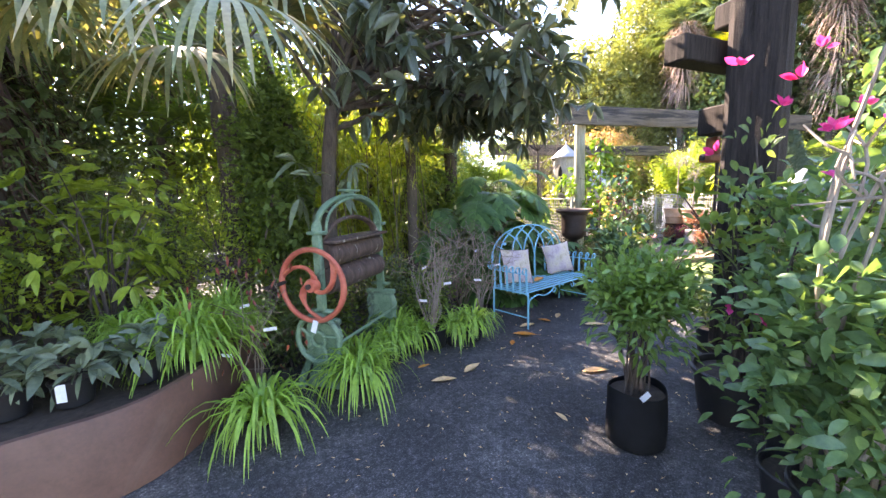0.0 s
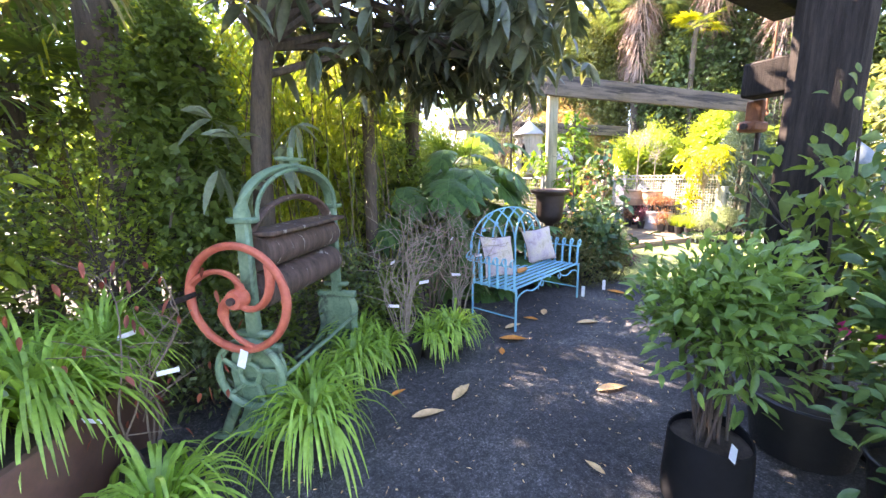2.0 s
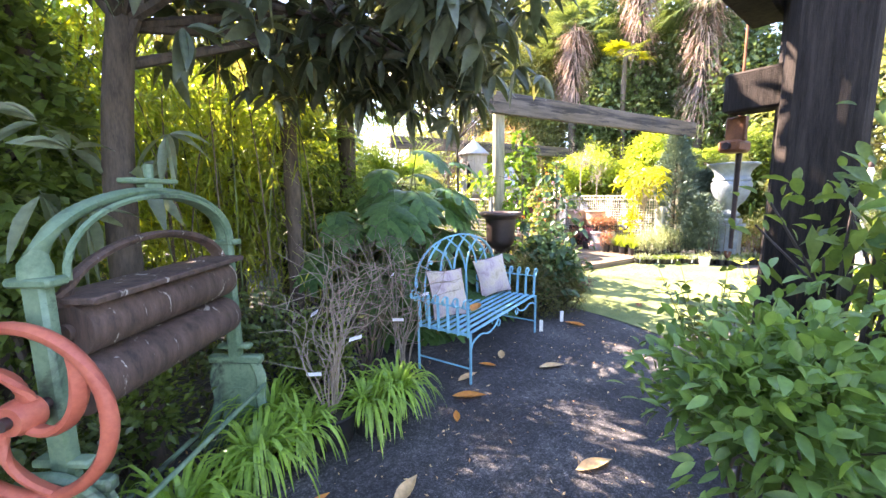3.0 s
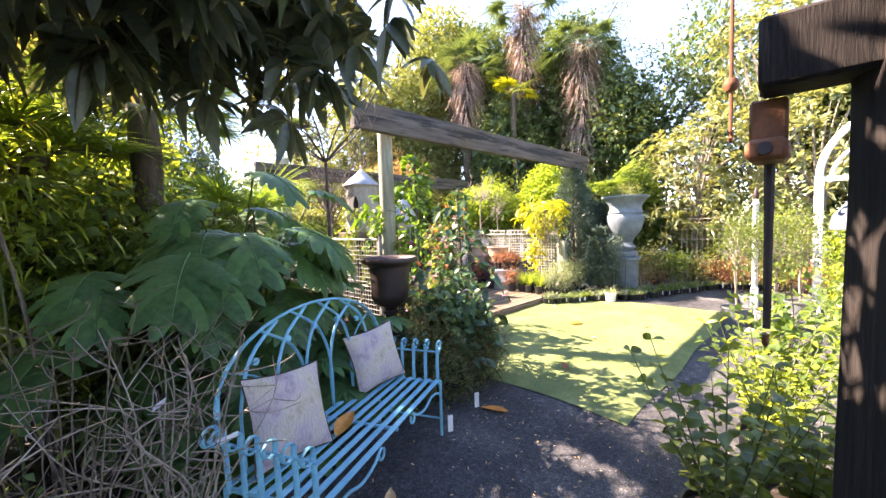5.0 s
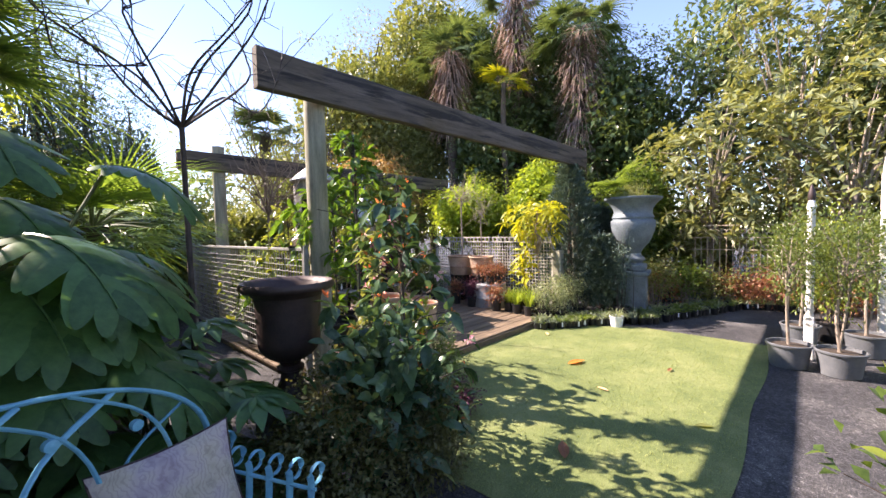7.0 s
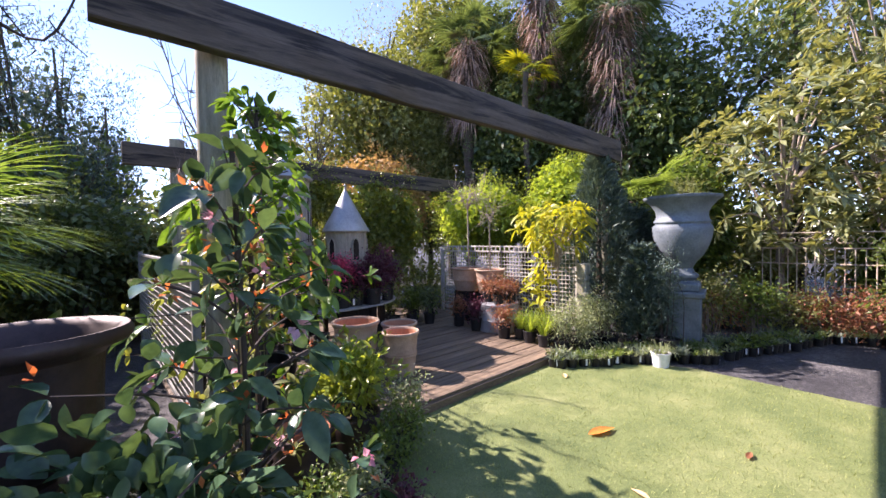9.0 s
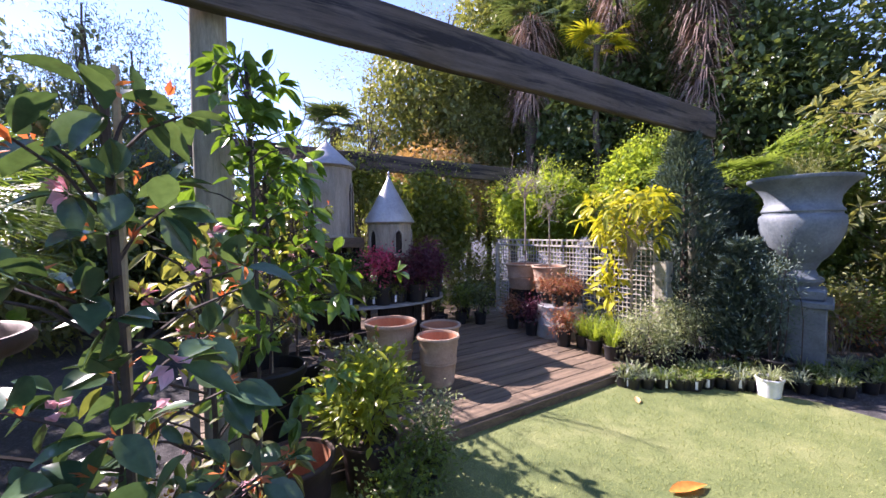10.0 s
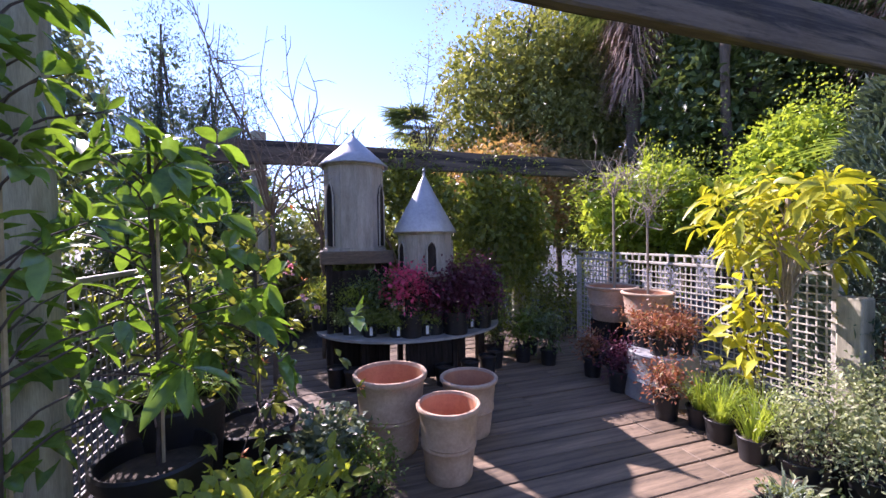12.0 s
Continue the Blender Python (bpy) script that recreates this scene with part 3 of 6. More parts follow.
def lattice(name, y0, y1, x, z0, z1, label, step=0.062, band=True, mat="lattice", wide=0.012):
    t = thing(name, x, y0, 0, 90, label, "trellis", kind="structure")
    L = y1 - y0
    up = mesh_of("upright_slat", box(wide, 0.008, z1 - z0, 0.001, (0, 0, (z0 + z1) / 2)), M[mat], False)
    side = mesh_of("cross_slat", box(L, 0.008, wide, 0.001, (L / 2, 0.008, 0)), M[mat], False)
    for k in range(int(L / step) + 1):
        ob = new("slat", up)
        ob.parent, ob.matrix_basis = t, pose(k * step, 0, 0)
    for k in range(int((z1 - z0) / step)):
        ob = new("slat", side)
        ob.parent, ob.matrix_basis = t, pose(0, 0, z0 + k * step + 0.02)
    part("frame_rail", join(box(L, 0.03, 0.045, 0.004, (L / 2, 0, z0 - 0.01)), box(L, 0.03, 0.03, 0.004, (L / 2, 0, z1 + 0.01))), M[mat], t)
    if band:
        holes = []
        for k in range(int(L / 0.1)):
            holes += [box(0.028, 0.02, 0.06, 0.004, (k * 0.1 + 0.05, 0, z1 + 0.06))]
        part("pierced_band", join(box(L, 0.02, 0.025, 0.003, (L / 2, 0, z1 + 0.10)), *holes), M[mat], t, "pierced cream top band")
    for k, q in enumerate((0.0, L)):
        part("frame_post", box(0.05, 0.05, z1 + 0.05, 0.005, (q, 0, (z1 + 0.05) / 2 + 0.002)), M[mat], t)
    return t


lattice("trellis_panel", 6.58, 9.55, 9.32, 0.20, 1.30, "cream square lattice trellis with a pierced top band")
lattice("trellis_panel", 6.66, 10.3, 4.50, 0.30, 1.40, "pale fine wire lattice screen beside the deck", 0.062, False, "wire", 0.007)


# ---- urns, pots ----
def bench():
    t = thing("garden_bench", 2.07, 3.87, 0, 24.2, "turquoise painted wrought-iron garden bench with gothic arched back", "bench")
    L, D, S, A = 1.40, 0.52, 0.42, 0.715
    mt = M["turq"]
    for k in range(8):
        part("seat_slat", box(L, 0.036, 0.009, 0.003, (L / 2, 0.02 + k * (D - 0.03) / 7, S)), mt, t)
    part_each("seat_bar", [box(0.02, D, 0.02, 0.004, (x, D / 2, S - 0.016)) for x in (0.01, L / 2, L - 0.01)], mt, t)
    for x in (0.0, L):
        for y in (0.0, D):
            part("leg", tube([(x, y, 0), (x, y, 0.25), (x, y, S)], .011, 8), mt, t)
        part("stretcher", tube([(x, 0, .13), (x, D, .13)], .008, 6), mt, t)
    # arms: upright straps that roll outward at the top
    for x, s in ((0.0, -1), (L, 1)):
        for k in range(6):
            y = 0.02 + k * 0.096
            pts = np.vstack([[(x, y, S - .03), (x + s * .004, y, S + .12), (x + s * .012, y, A - .06)], arc((x + s * .042, y, A - .045), .036, 165, -120, 12, u=(s, 0, 0))])
            part("arm_strap", tube(pts, .0125, 6, flat=0.42), mt, t)
        part("arm_rail", tube([(x + s * .012, 0, A - .085), (x + s * .012, D, A - .085)], .007, 6), mt, t)
    # back: a broad arch with interlaced gothic arches
    H, B = 1.12, 0.74
    bx = lambda a: (L / 2 - (L / 2 + 0.02) * math.cos(a))
    outer = [(bx(a), D + 0.05 * math.sin(a), B + (H - B) * math.sin(a) ** 0.9) for a in np.linspace(0.0, math.pi, 33)]
    part("back_hoop", tube(outer, .014, 8, flat=0.6), mt, t, "arched top rail")
    for x, s in ((-0.02, -1), (L + 0.02, 1)):
        part("scroll", tube(np.vstack([[(x, D, B)], [(x + s * .01, D, B - .03)], arc((x + s * .055, D - .02, B - .045), .042, 165, 470, 18, u=(s, 0, 0))]), .0125, 6, flat=0.5), mt, t)

    def top(x):
        c = min(1, max(-1, (L / 2 - x) / (L / 2 + 0.02)))
        return B + (H - B) * math.sin(math.acos(c)) ** 0.9
    w = L / 6
    for k in range(5):
        x0, x1 = w * (k + 0.5) - w * 0.0, w * (k + 0.5) + w
        for a, b in ((x0, x1 + w * 0.25), (x1, x0 - w * 0.25)):
            a, b = min(max(a, 0.03), L - 0.03), min(max(b, 0.05), L - 0.05)
            hb = top(b)
            pts = [(a, D, S), (a, D + .01, S + (hb - S) * 0.45), (a + (b - a) * 0.30, D + .025, S + (hb - S) * 0.78), (b, D + .04, hb - .006)]
            part("back_bar", tube(curve(pts, 12), .0095, 6, flat=0.5), mt, t)
    for k in range(5):
        x = w * (k + 1)
        z = S + (top(x) - S) * 0.80
        part("rosette", moved(lathe([(.001, -.012), (.019, -.010), (.019, .010), (.001, .013)], 12), pose(x, D + .028, z, 90)), mt, t)
    # curved braces under the seat front
    for x, s in ((0.0, 1), (L, -1)):
        part("brace", tube(curve([(x, 0, .22), (x + s * .03, 0, .33), (x + s * .17, 0, .37), (x + s * .30, 0, .34), (x + s * .42, 0, .36), (x + s * .50, 0, .41)], 20), .008, 6), mt, t)
        part("brace_scroll", tube(arc((x + s * .50, 0, .375), .030, 90, 400, 14, u=(s, 0, 0)), .007, 6), mt, t)


bench()


def cushion(x, y, z, rz, tilt, lean, size):
    """A square scatter cushion: two bulging faces with pointed corners."""
    n = 15
    u = np.linspace(-1, 1, n)
    X, Y = np.meshgrid(u, u, indexing="ij")
    prof = ((1 - X ** 2) * (1 - Y ** 2)) ** 0.42
    pull = 1 - 0.09 * (1 - np.abs(X) ** 2) * Y ** 2 - 0.09 * (1 - np.abs(Y) ** 2) * X ** 2
    wr = np.array([[0.006 * noise.noise((a * 3, b * 3, x)) for b in u] for a in u])
    def face(s):
        return np.stack([X * pull * size / 2, s * (0.062 * prof + wr * (prof > 0.1)), Y * pull * size / 2], -1).reshape(-1, 3)
    i, j = np.meshgrid(np.arange(n - 1), np.arange(n - 1), indexing="ij")
    f = np.stack([i * n + j, (i + 1) * n + j, (i + 1) * n + j + 1, i * n + j + 1], -1).reshape(-1, 4)
    t = thing("cushion", x, y, z, rz, "faded mauve and cream fern-print scatter cushion on the bench", "cushion", "bench cushions")
    body = part("cover", join((face(1), [f[:, ::-1]]), (face(-1), [f])), M["cushion"], t, sharp=0)
    edge = np.concatenate([np.stack([u, -np.ones(n)], -1), np.stack([np.ones(n), u], -1)[1:], np.stack([u[::-1], np.ones(n)], -1)[1:], np.stack([-np.ones(n), u[::-1]], -1)[1:-1]])
    ex, ey = edge[:, 0], edge[:, 1]
    pl = 1 - 0.09 * (1 - ex ** 2) * ey ** 2 - 0.09 * (1 - ey ** 2) * ex ** 2
    pip = part("piping", tube(np.stack([ex * pl * size / 2, 0 * ex, ey * pl * size / 2], -1), .004, 6, closed=True), M["iron_brown"], t, "dark corded edge")
    for ob in (body, pip):
        ob.matrix_basis = pose(0, 0, size / 2 * 0.97, tilt, lean, 0)


BM = pose(2.07, 3.87, 0, 0, 0, 24.2)
for bx_, by_, tilt_, lean_, sz_, turn_ in ((0.29, 0.40, -20, 5, 0.44, -14), (1.20, 0.42, -16, -6, 0.42, -24)):
    q = BM @ Vector((bx_, by_, 0.428))
    cushion(q.x, q.y, q.z, 24.2 + turn_, tilt_, lean_, sz_)


def mangle():
    ax = math.degrees(math.atan2(0.83, 0.56))
    t = thing("mangle", -0.12, 3.14, 0, ax, "antique green cast-iron laundry mangle with wooden rollers and a red wheel", "mangle")
    W = 1.0
    gi = M["green_iron"]
    for x in (0.0, W):
        leg = []
        for s in (-1, 1):
            leg.append(tube(curve([(x, s * .26, 0.0), (x, s * .22, .10), (x, s * .13, .30), (x, s * .14, .46), (x, s * .10, .58)], 16), .030, 8, flat=0.6))
            leg.append(box(.07, .12, .03, .006, (x, s * .26, .015)))
        leg += [box(.05, .32, .05, .01, (x, 0, .58)), tube(arc((x, 0, .30), .10, 0, 360, 20, u=(0, 1, 0)), .016, 6), box(.04, .30, .03, .006, (x, 0, .12))]
        half = [(.25, .02), (.17, .06), (.11, .20), (.095, .34), (.12, .46), (.15, .60)]
        ring = [(y, z) for y, z in half] + [(-y, z) for y, z in reversed(half)]
        n = len(ring)
        V = np.array([(x + q, y, z) for q in (-.012, .012) for y, z in ring])
        leg.append((V, [np.array([list(range(n))]), np.array([list(range(2 * n - 1, n - 1, -1))]), np.array([[k, k + n, (k + 1) % n + n, (k + 1) % n] for k in range(n)])]))
        part("side_frame", join(*leg), gi, t, "pierced cast-iron side frame")
        part("upright", join(box(.05, .078, .70, .012, (x, 0, .93)), box(.075, .15, .03, .008, (x, 0, 1.275)), box(.05, .20, .03, .008, (x, .0, .66))), gi, t)
    c, r = W / 2, W / 2
    pts = [(c - r * math.cos(a), 0, 1.28 + 0.27 * math.sin(a) ** 0.85) for a in np.linspace(0, math.pi, 25)]
    part("arch", join(tube(pts, .043, 10, flat=0.55), tube([(p[0] * 0.9 + W * .05, -.05, p[2] - .012) for p in pts], .012, 6)), gi, t, "green painted arch spring cover")
    part("cap", join(box(.26, .07, .022, .006, (c, 0, 1.60)), box(.10, .05, .06, .008, (c, 0, 1.57)), tube([(c, 0, 1.55), (c, 0, 1.67)], .018, 8)), gi, t)
    inner = [(c - (r - .07) * math.cos(a), 0, 1.17 + 0.20 * math.sin(a)) for a in np.linspace(0, math.pi, 21)]
    part("spring", tube(inner, .035, 8, flat=0.5), M["roller"], t, "dark wooden inner arch")
    for z, rr in ((1.085, .098), (0.875, .102)):
        prof = [(.001, .05), (.03, .05), (.03, .07), (rr * .96, .072), (rr, .085), (rr * .985, .46), (rr, W - .085), (rr * .96, W - .072), (.03, W - .07), (.03, W - .05), (.001, W - .05)]
        part("roller", moved(lathe(prof, 26), pose(0, 0, z, 0, 90, 0)), M["roller"], t, "worn wooden roller with flaking paint")
    part("drip_board", box(W - .1, .22, .025, .006, (c, -.02, 1.195)), M["roller"], t)
    part("tie_bar", join(tube([(0, .16, .20), (W, .16, .20)], .014, 8), tube([(0, -.16, .42), (W, -.16, .42)], .012, 8)), gi, t)
    # wheel on the near end, its axle along the rollers
    wheel = part("wheel", tube(arc((-.10, 0, .885), .275, 0, 360, 48, u=(0, 1, 0)), .024, 10, closed=False, flat=0.85), M["red_iron"], t, "red painted flywheel with curved spokes")
    for k in range(3):
        a0 = math.radians(120 * k + 15)
        pts = []
        for q in np.linspace(0, 1, 12):
            rad, an = 0.05 + 0.215 * q, a0 + 1.75 * (1 - q) ** 1.1
            pts.append((-.10, rad * math.cos(an), .885 + rad * math.sin(an)))
        part("spoke", tube(pts, np.linspace(.030, .022, 12), 8, flat=0.6), M["red_iron"], wheel)
    part("hub", moved(lathe([(.001, -.04), (.045, -.04), (.055, -.02), (.055, .03), (.03, .05), (.001, .05)], 18), pose(-.10, 0, .885, 0, 90, 0)), M["red_iron"], wheel)
    part("axle", tube([(-.16, 0, .885), (.05, 0, .885)], .02, 10), M["iron_brown"], wheel)
    part("crank_handle", tube([(-.10, .245, .90), (-.30, .25, .895)], [.013, .017], 8), M["dark_timber"], wheel, "dark crank handle")
    # gear disc low on the near frame
    gear = [tube(arc((-.045, .02, .44), .19, 0, 360, 36, u=(0, 1, 0)), .022, 8), tube(arc((-.045, .02, .44), .06, 0, 360, 20, u=(0, 1, 0)), .016, 8)]
    for k in range(5):
        a = math.radians(72 * k + 10)
        gear.append(tube([(-.045, .02 + .05 * math.cos(a), .44 + .05 * math.sin(a)), (-.045, .02 + .18 * math.cos(a + .3), .44 + .18 * math.sin(a + .3))], .014, 6))
    part("gear", join(*gear), gi, t, "large green gear wheel")
    tag = part("price_tag", box(.004, .045, .10, .001), M["white_plastic"], t, "pale blue-white paper tag")
    tag.matrix_basis = pose(-.135, -.02, .575, 18, 0, 0)


mangle()


def urn(name, x, y, z, prof, cuts, mat, label, n=36, flute=0, zr=(0, 0), rot=0):
    """An urn turned from one profile: foot, bowl and rim are parts."""
    t = thing(name, x, y, z, rot, label, "urn")
    for kind, a, b in zip(("foot", "bowl", "rim"), (0, *cuts), (*cuts, len(prof) - 1)):
        v, f = lathe(prof[a:b + 1], n)
        if flute:
            an = np.arctan2(v[:, 1], v[:, 0])
            k = np.where((v[:, 2] > zr[0]) & (v[:, 2] < zr[1]), 1 + 0.02 * np.cos(an * flute), 1)
            v[:, 0] *= k
            v[:, 1] *= k
        part(kind, (v, f), mat, t, sharp=45)
    return t


U = [(.001, .0), (.16, .0), (.165, .03), (.13, .05), (.09, .09), (.065, .14), (.06, .19), (.085, .205), (.085, .22), (.06, .235), (.07, .26), (.13, .29), (.172, .335), (.188, .38), (.188, .40), (.194, .56), (.198, .64), (.208, .68), (.232, .705), (.275, .72), (.29, .735), (.292, .755), (.28, .775), (.262, .772), (.24, .745), (.21, .69), (.18, .60), (.001, .60)]
ur = urn("garden_urn", 3.82, 5.60, 0.49, U, (10, 17), M["iron_brown"], "dark brown cast-iron campana urn on a low plinth", 48, 24, (.27, .66))
tp = thing("plinth", 3.82, 5.60, 0, 20, "dark stone block plinth under the urn", "plinth")
part("block", join(box(.40, .40, .08, .01, (0, 0, .04)), box(.32, .32, .36, .01, (0, 0, .26)), box(.38, .38, .05, .01, (0, 0, .463))), M["plinth"], tp)
G = [(.001, 0), (.2, 0), (.2, .03), (.15, .07), (.13, .12), (.17, .20), (.25, .29), (.31, .41), (.35, .53), (.365, .62), (.36, .68), (.345, .705), (.33, .71), (.33, .73), (.345, .74), (.345, .76), (.325, .78), (.31, .83), (.318, .89), (.36, .96), (.41, 1.02), (.46, 1.055), (.47, 1.065), (.47, 1.095), (.445, 1.10), (.34, 1.0), (.001, .95)]
urn("large_urn", 10.05, 5.42, 0.98, G, (5, 13), M["lead_urn"], "very large blue-grey stone urn on a tall pedestal", 48)
tp = thing("pedestal", 10.05, 5.42, 0, 12, "blue-grey square stepped stone pedestal", "pedestal")
part("base", box(.56, .56, .10, .012, (0, 0, .05)), M["lead_urn"], tp)
part("shaft", box(.46, .46, .62, .012, (0, 0, .41)), M["lead_urn"], tp)
part("cornice", join(box(.56, .56, .07, .012, (0, 0, .755)), box(.44, .44, .12, .02, (0, 0, .85)), lathe([(.18, .91), (.15, .93), (.20, .98), (.001, .98)], 24)), M["lead_urn"], tp)


def clay_pot(x, y, z, r, h, label, mat=None, rot=0):
    t = thing("terracotta_pot", x, y, z, rot, label, "pot", "terracotta pots")
    b = r * 0.70
    wall = lambda q: b + (r * 0.93 - b) * q ** 0.8
    prof = [(.001, 0), (b, 0), (b + .006, .012)] + [(wall(q), h * q) for q in (.15, .3, .42)] + [(wall(.44) + .008, h * .44), (wall(.46) + .008, h * .46), (wall(.48), h * .48), (wall(.5) + .007, h * .5), (wall(.52), h * .53), (wall(.75), h * .75), (wall(.9), h * .9), (r * .97, h * .925), (r, h * .95), (r, h * .985), (r * .975, h), (r * .90, h), (r * .87, h * .96)]
    part("body", lathe(prof, 40), mat or M["terracotta"], t, sharp=50)
    part("inside", lathe([(r * .872, h * .962), (r * .82, h * .6), (b * .85, h * .08), (.001, h * .08)], 40), M["terracotta_in"], t, "orange unglazed inside")
    return t


clay_pot(6.17, 7.52, DECK_Z, .265, .55, "tall empty sandy terracotta pot on the deck")
clay_pot(6.79, 7.56, DECK_Z, .225, .43, "empty sandy terracotta pot with a dark rim on the deck")
clay_pot(6.46, 7.08, DECK_Z, .205, .46, "empty pale terracotta pot with orange inside on the deck")


# ---- towers and table ----
def tower(x, y, z, r, body_h, cone_h, label, windows, rot=0):
    t = thing("lantern_tower", x, y, z, rot, label, "garden tower")
    prof = [(.001, 0), (r * 1.03, 0), (r * 1.03, .03), (r * .97, .035), (r * .97, body_h - .03), (r * 1.02, body_h - .025), (r * 1.02, body_h)]
    part("body", lathe(prof, 12), M["cream_tower"], t, "pale weathered metal drum", smooth=False)
    part("roof", lathe([(r * 1.02, body_h - .005), (r * 1.13, body_h - .01), (r * 1.13, body_h + .005), (r * .72, body_h + cone_h * .36), (r * .36, body_h + cone_h * .68), (r * .05, body_h + cone_h * .97), (.001, body_h + cone_h)], 24), M["zinc"], t, "conical zinc roof", sharp=0)
    part("finial", lathe([(.001, 0), (.018, .005), (.010, .03), (.02, .05), (.012, .07), (.001, .085)], 10, (0, 0, body_h + cone_h - .01)), M["zinc"], t)
    for a in windows:
        d = np.array([math.cos(math.radians(a)), math.sin(math.radians(a)), 0])
        s = np.array([-d[1], d[0], 0])
        w, hh = r * .17, body_h * .78
        ring = [(-w, .05), (w, .05), (w, hh * .8), (w * .6, hh * .93), (0, hh), (-w * .6, hh * .93), (-w, hh * .8)]
        v = np.array([d * (r * .985) + s * p + ZUP * q for p, q in ring])
        part("window", (np.vstack([v, v - d * .03]), [np.array([list(range(7))]), np.array([[k, (k + 1) % 7, (k + 1) % 7 + 7, k + 7] for k in range(7)])]), M["dark_timber"], t, "dark pointed opening", smooth=False)
        part("window_frame", tube(np.vstack([v, v[:1]]), .010, 6), M["cream_tower"], t)
    return t


tower(6.11, 9.36, 1.49, .345, .96, .36, "pale hexagonal garden tower with a zinc cone roof", (-34, 214), 0)
tower(6.82, 8.90, 1.22, .305, .47, .63, "low pale garden tower with a tall zinc cone roof", (-92, -20, 200), 0)
tt = thing("tower_stand", 6.11, 9.36, DECK_Z, 0, "brown timber stand under the taller tower", "stand")
part("top", box(.78, .70, .14, .01, (0, 0, 1.31)), M["deck"], tt)
for sx in (-1, 1):
    for sy in (-1, 1):
        part("leg", box(.07, .07, 1.24, .008, (sx * .30, sy * .26, .62)), M["dark_timber"], tt)
part("front_panel", box(.54, .02, 1.1, .004, (0, -.26, .62)), M["dark_timber"], tt)
tt = thing("tower_stand", 6.82, 8.90, DECK_Z, 0, "brown timber stand under the lower tower", "stand")
part("top", box(.62, .56, .06, .01, (0, 0, 1.08)), M["deck"], tt)
for sx in (-1, 1):
    for sy in (-1, 1):
        part("leg", box(.06, .06, 1.05, .008, (sx * .25, sy * .22, .525)), M["dark_timber"], tt)
part("front_panel", box(.44, .02, .95, .004, (0, -.22, .52)), M["dark_timber"], tt)


def display_table():
    t = thing("plant_table", 6.75, 9.32, DECK_Z, 0, "curved dark plant table with a grey metal edge", "table")
    n = 28
    a = np.radians(np.linspace(180, 360, n))
    out = np.stack([1.08 * np.cos(a), 0.85 * np.sin(a)], -1)
    inn = np.stack([0.62 * np.cos(a), 0.42 * np.sin(a)], -1)
    V = np.concatenate([np.column_stack([p, np.full(n, z)]) for p, z in ((out, .50), (inn, .50), (out, .475), (inn, .475))])
    k = np.arange(n - 1)
    F = np.concatenate([np.stack([k, k + 1, n + k + 1, n + k], -1), np.stack([2 * n + k + 1, 2 * n + k, 3 * n + k, 3 * n + k + 1], -1), np.stack([k + 1, k, 2 * n + k, 2 * n + k + 1], -1), np.stack([n + k, n + k + 1, 3 * n + k + 1, 3 * n + k], -1)])
    part("tabletop", (V, [F]), M["plinth"], t, "grey curved table top")
    for q in (190, 225, 262, 300, 345):
        q = math.radians(q)
        part("leg", box(.09, .09, .475, .006, (0.85 * math.cos(q), 0.63 * math.sin(q), .2375)), M["dark_timber"], t)


display_table()


# ---- raised bed ----
def raised_bed():
    path = curve([(-3.4, 1.15), (-2.4, 1.62), (-1.55, 2.08), (-1.10, 2.32), (-0.90, 2.66), (-0.76, 3.15), (-0.70, 3.62), (-0.75, 4.1)], 42)
    n = len(path)
    d = unit(np.gradient(path, axis=0))
    s = np.stack([-d[:, 1], d[:, 0]], -1)
    h = 0.47
    rows = [np.column_stack([path, np.full(n, 0.0)]), np.column_stack([path, np.full(n, h - .01)]), np.column_stack([path + s * .006, np.full(n, h)]), np.column_stack([path + s * .045, np.full(n, h)]), np.column_stack([path + s * .05, np.full(n, 0.0)])]
    V = np.concatenate(rows)
    k = np.arange(n - 1)
    F = np.concatenate([np.stack([r * n + k, r * n + k + 1, (r + 1) * n + k + 1, (r + 1) * n + k], -1) for r in range(4)])
    t = thing("raised_bed", 0, 0, 0, 0, "raised planting bed edged with curved rusty brown steel", "raised bed", kind="structure")
    part("edging", (V, [F]), M["corten"], t, "curved smooth rusty steel edging")
    # soil inside
    m = 24
    S = np.zeros((n, m, 3))
    for i in range(n):
        for j in range(m):
            w = j / (m - 1)
            p = path[i] + s[i] * 0.02 + np.array([-4.2, 3.2]) * w
            S[i, j] = (p[0], p[1], .40 + 0.03 * noise.noise((p[0] * 2, p[1] * 2, 0)) + 0.25 * w)
    i, j = np.meshgrid(np.arange(n - 1), np.arange(m - 1), indexing="ij")
    part("soil", (S.reshape(-1, 3), [np.stack([i * m + j, (i + 1) * m + j, (i + 1) * m + j + 1, i * m + j + 1], -1).reshape(-1, 4)]), M["soil"], t, "dark damp soil")


raised_bed()


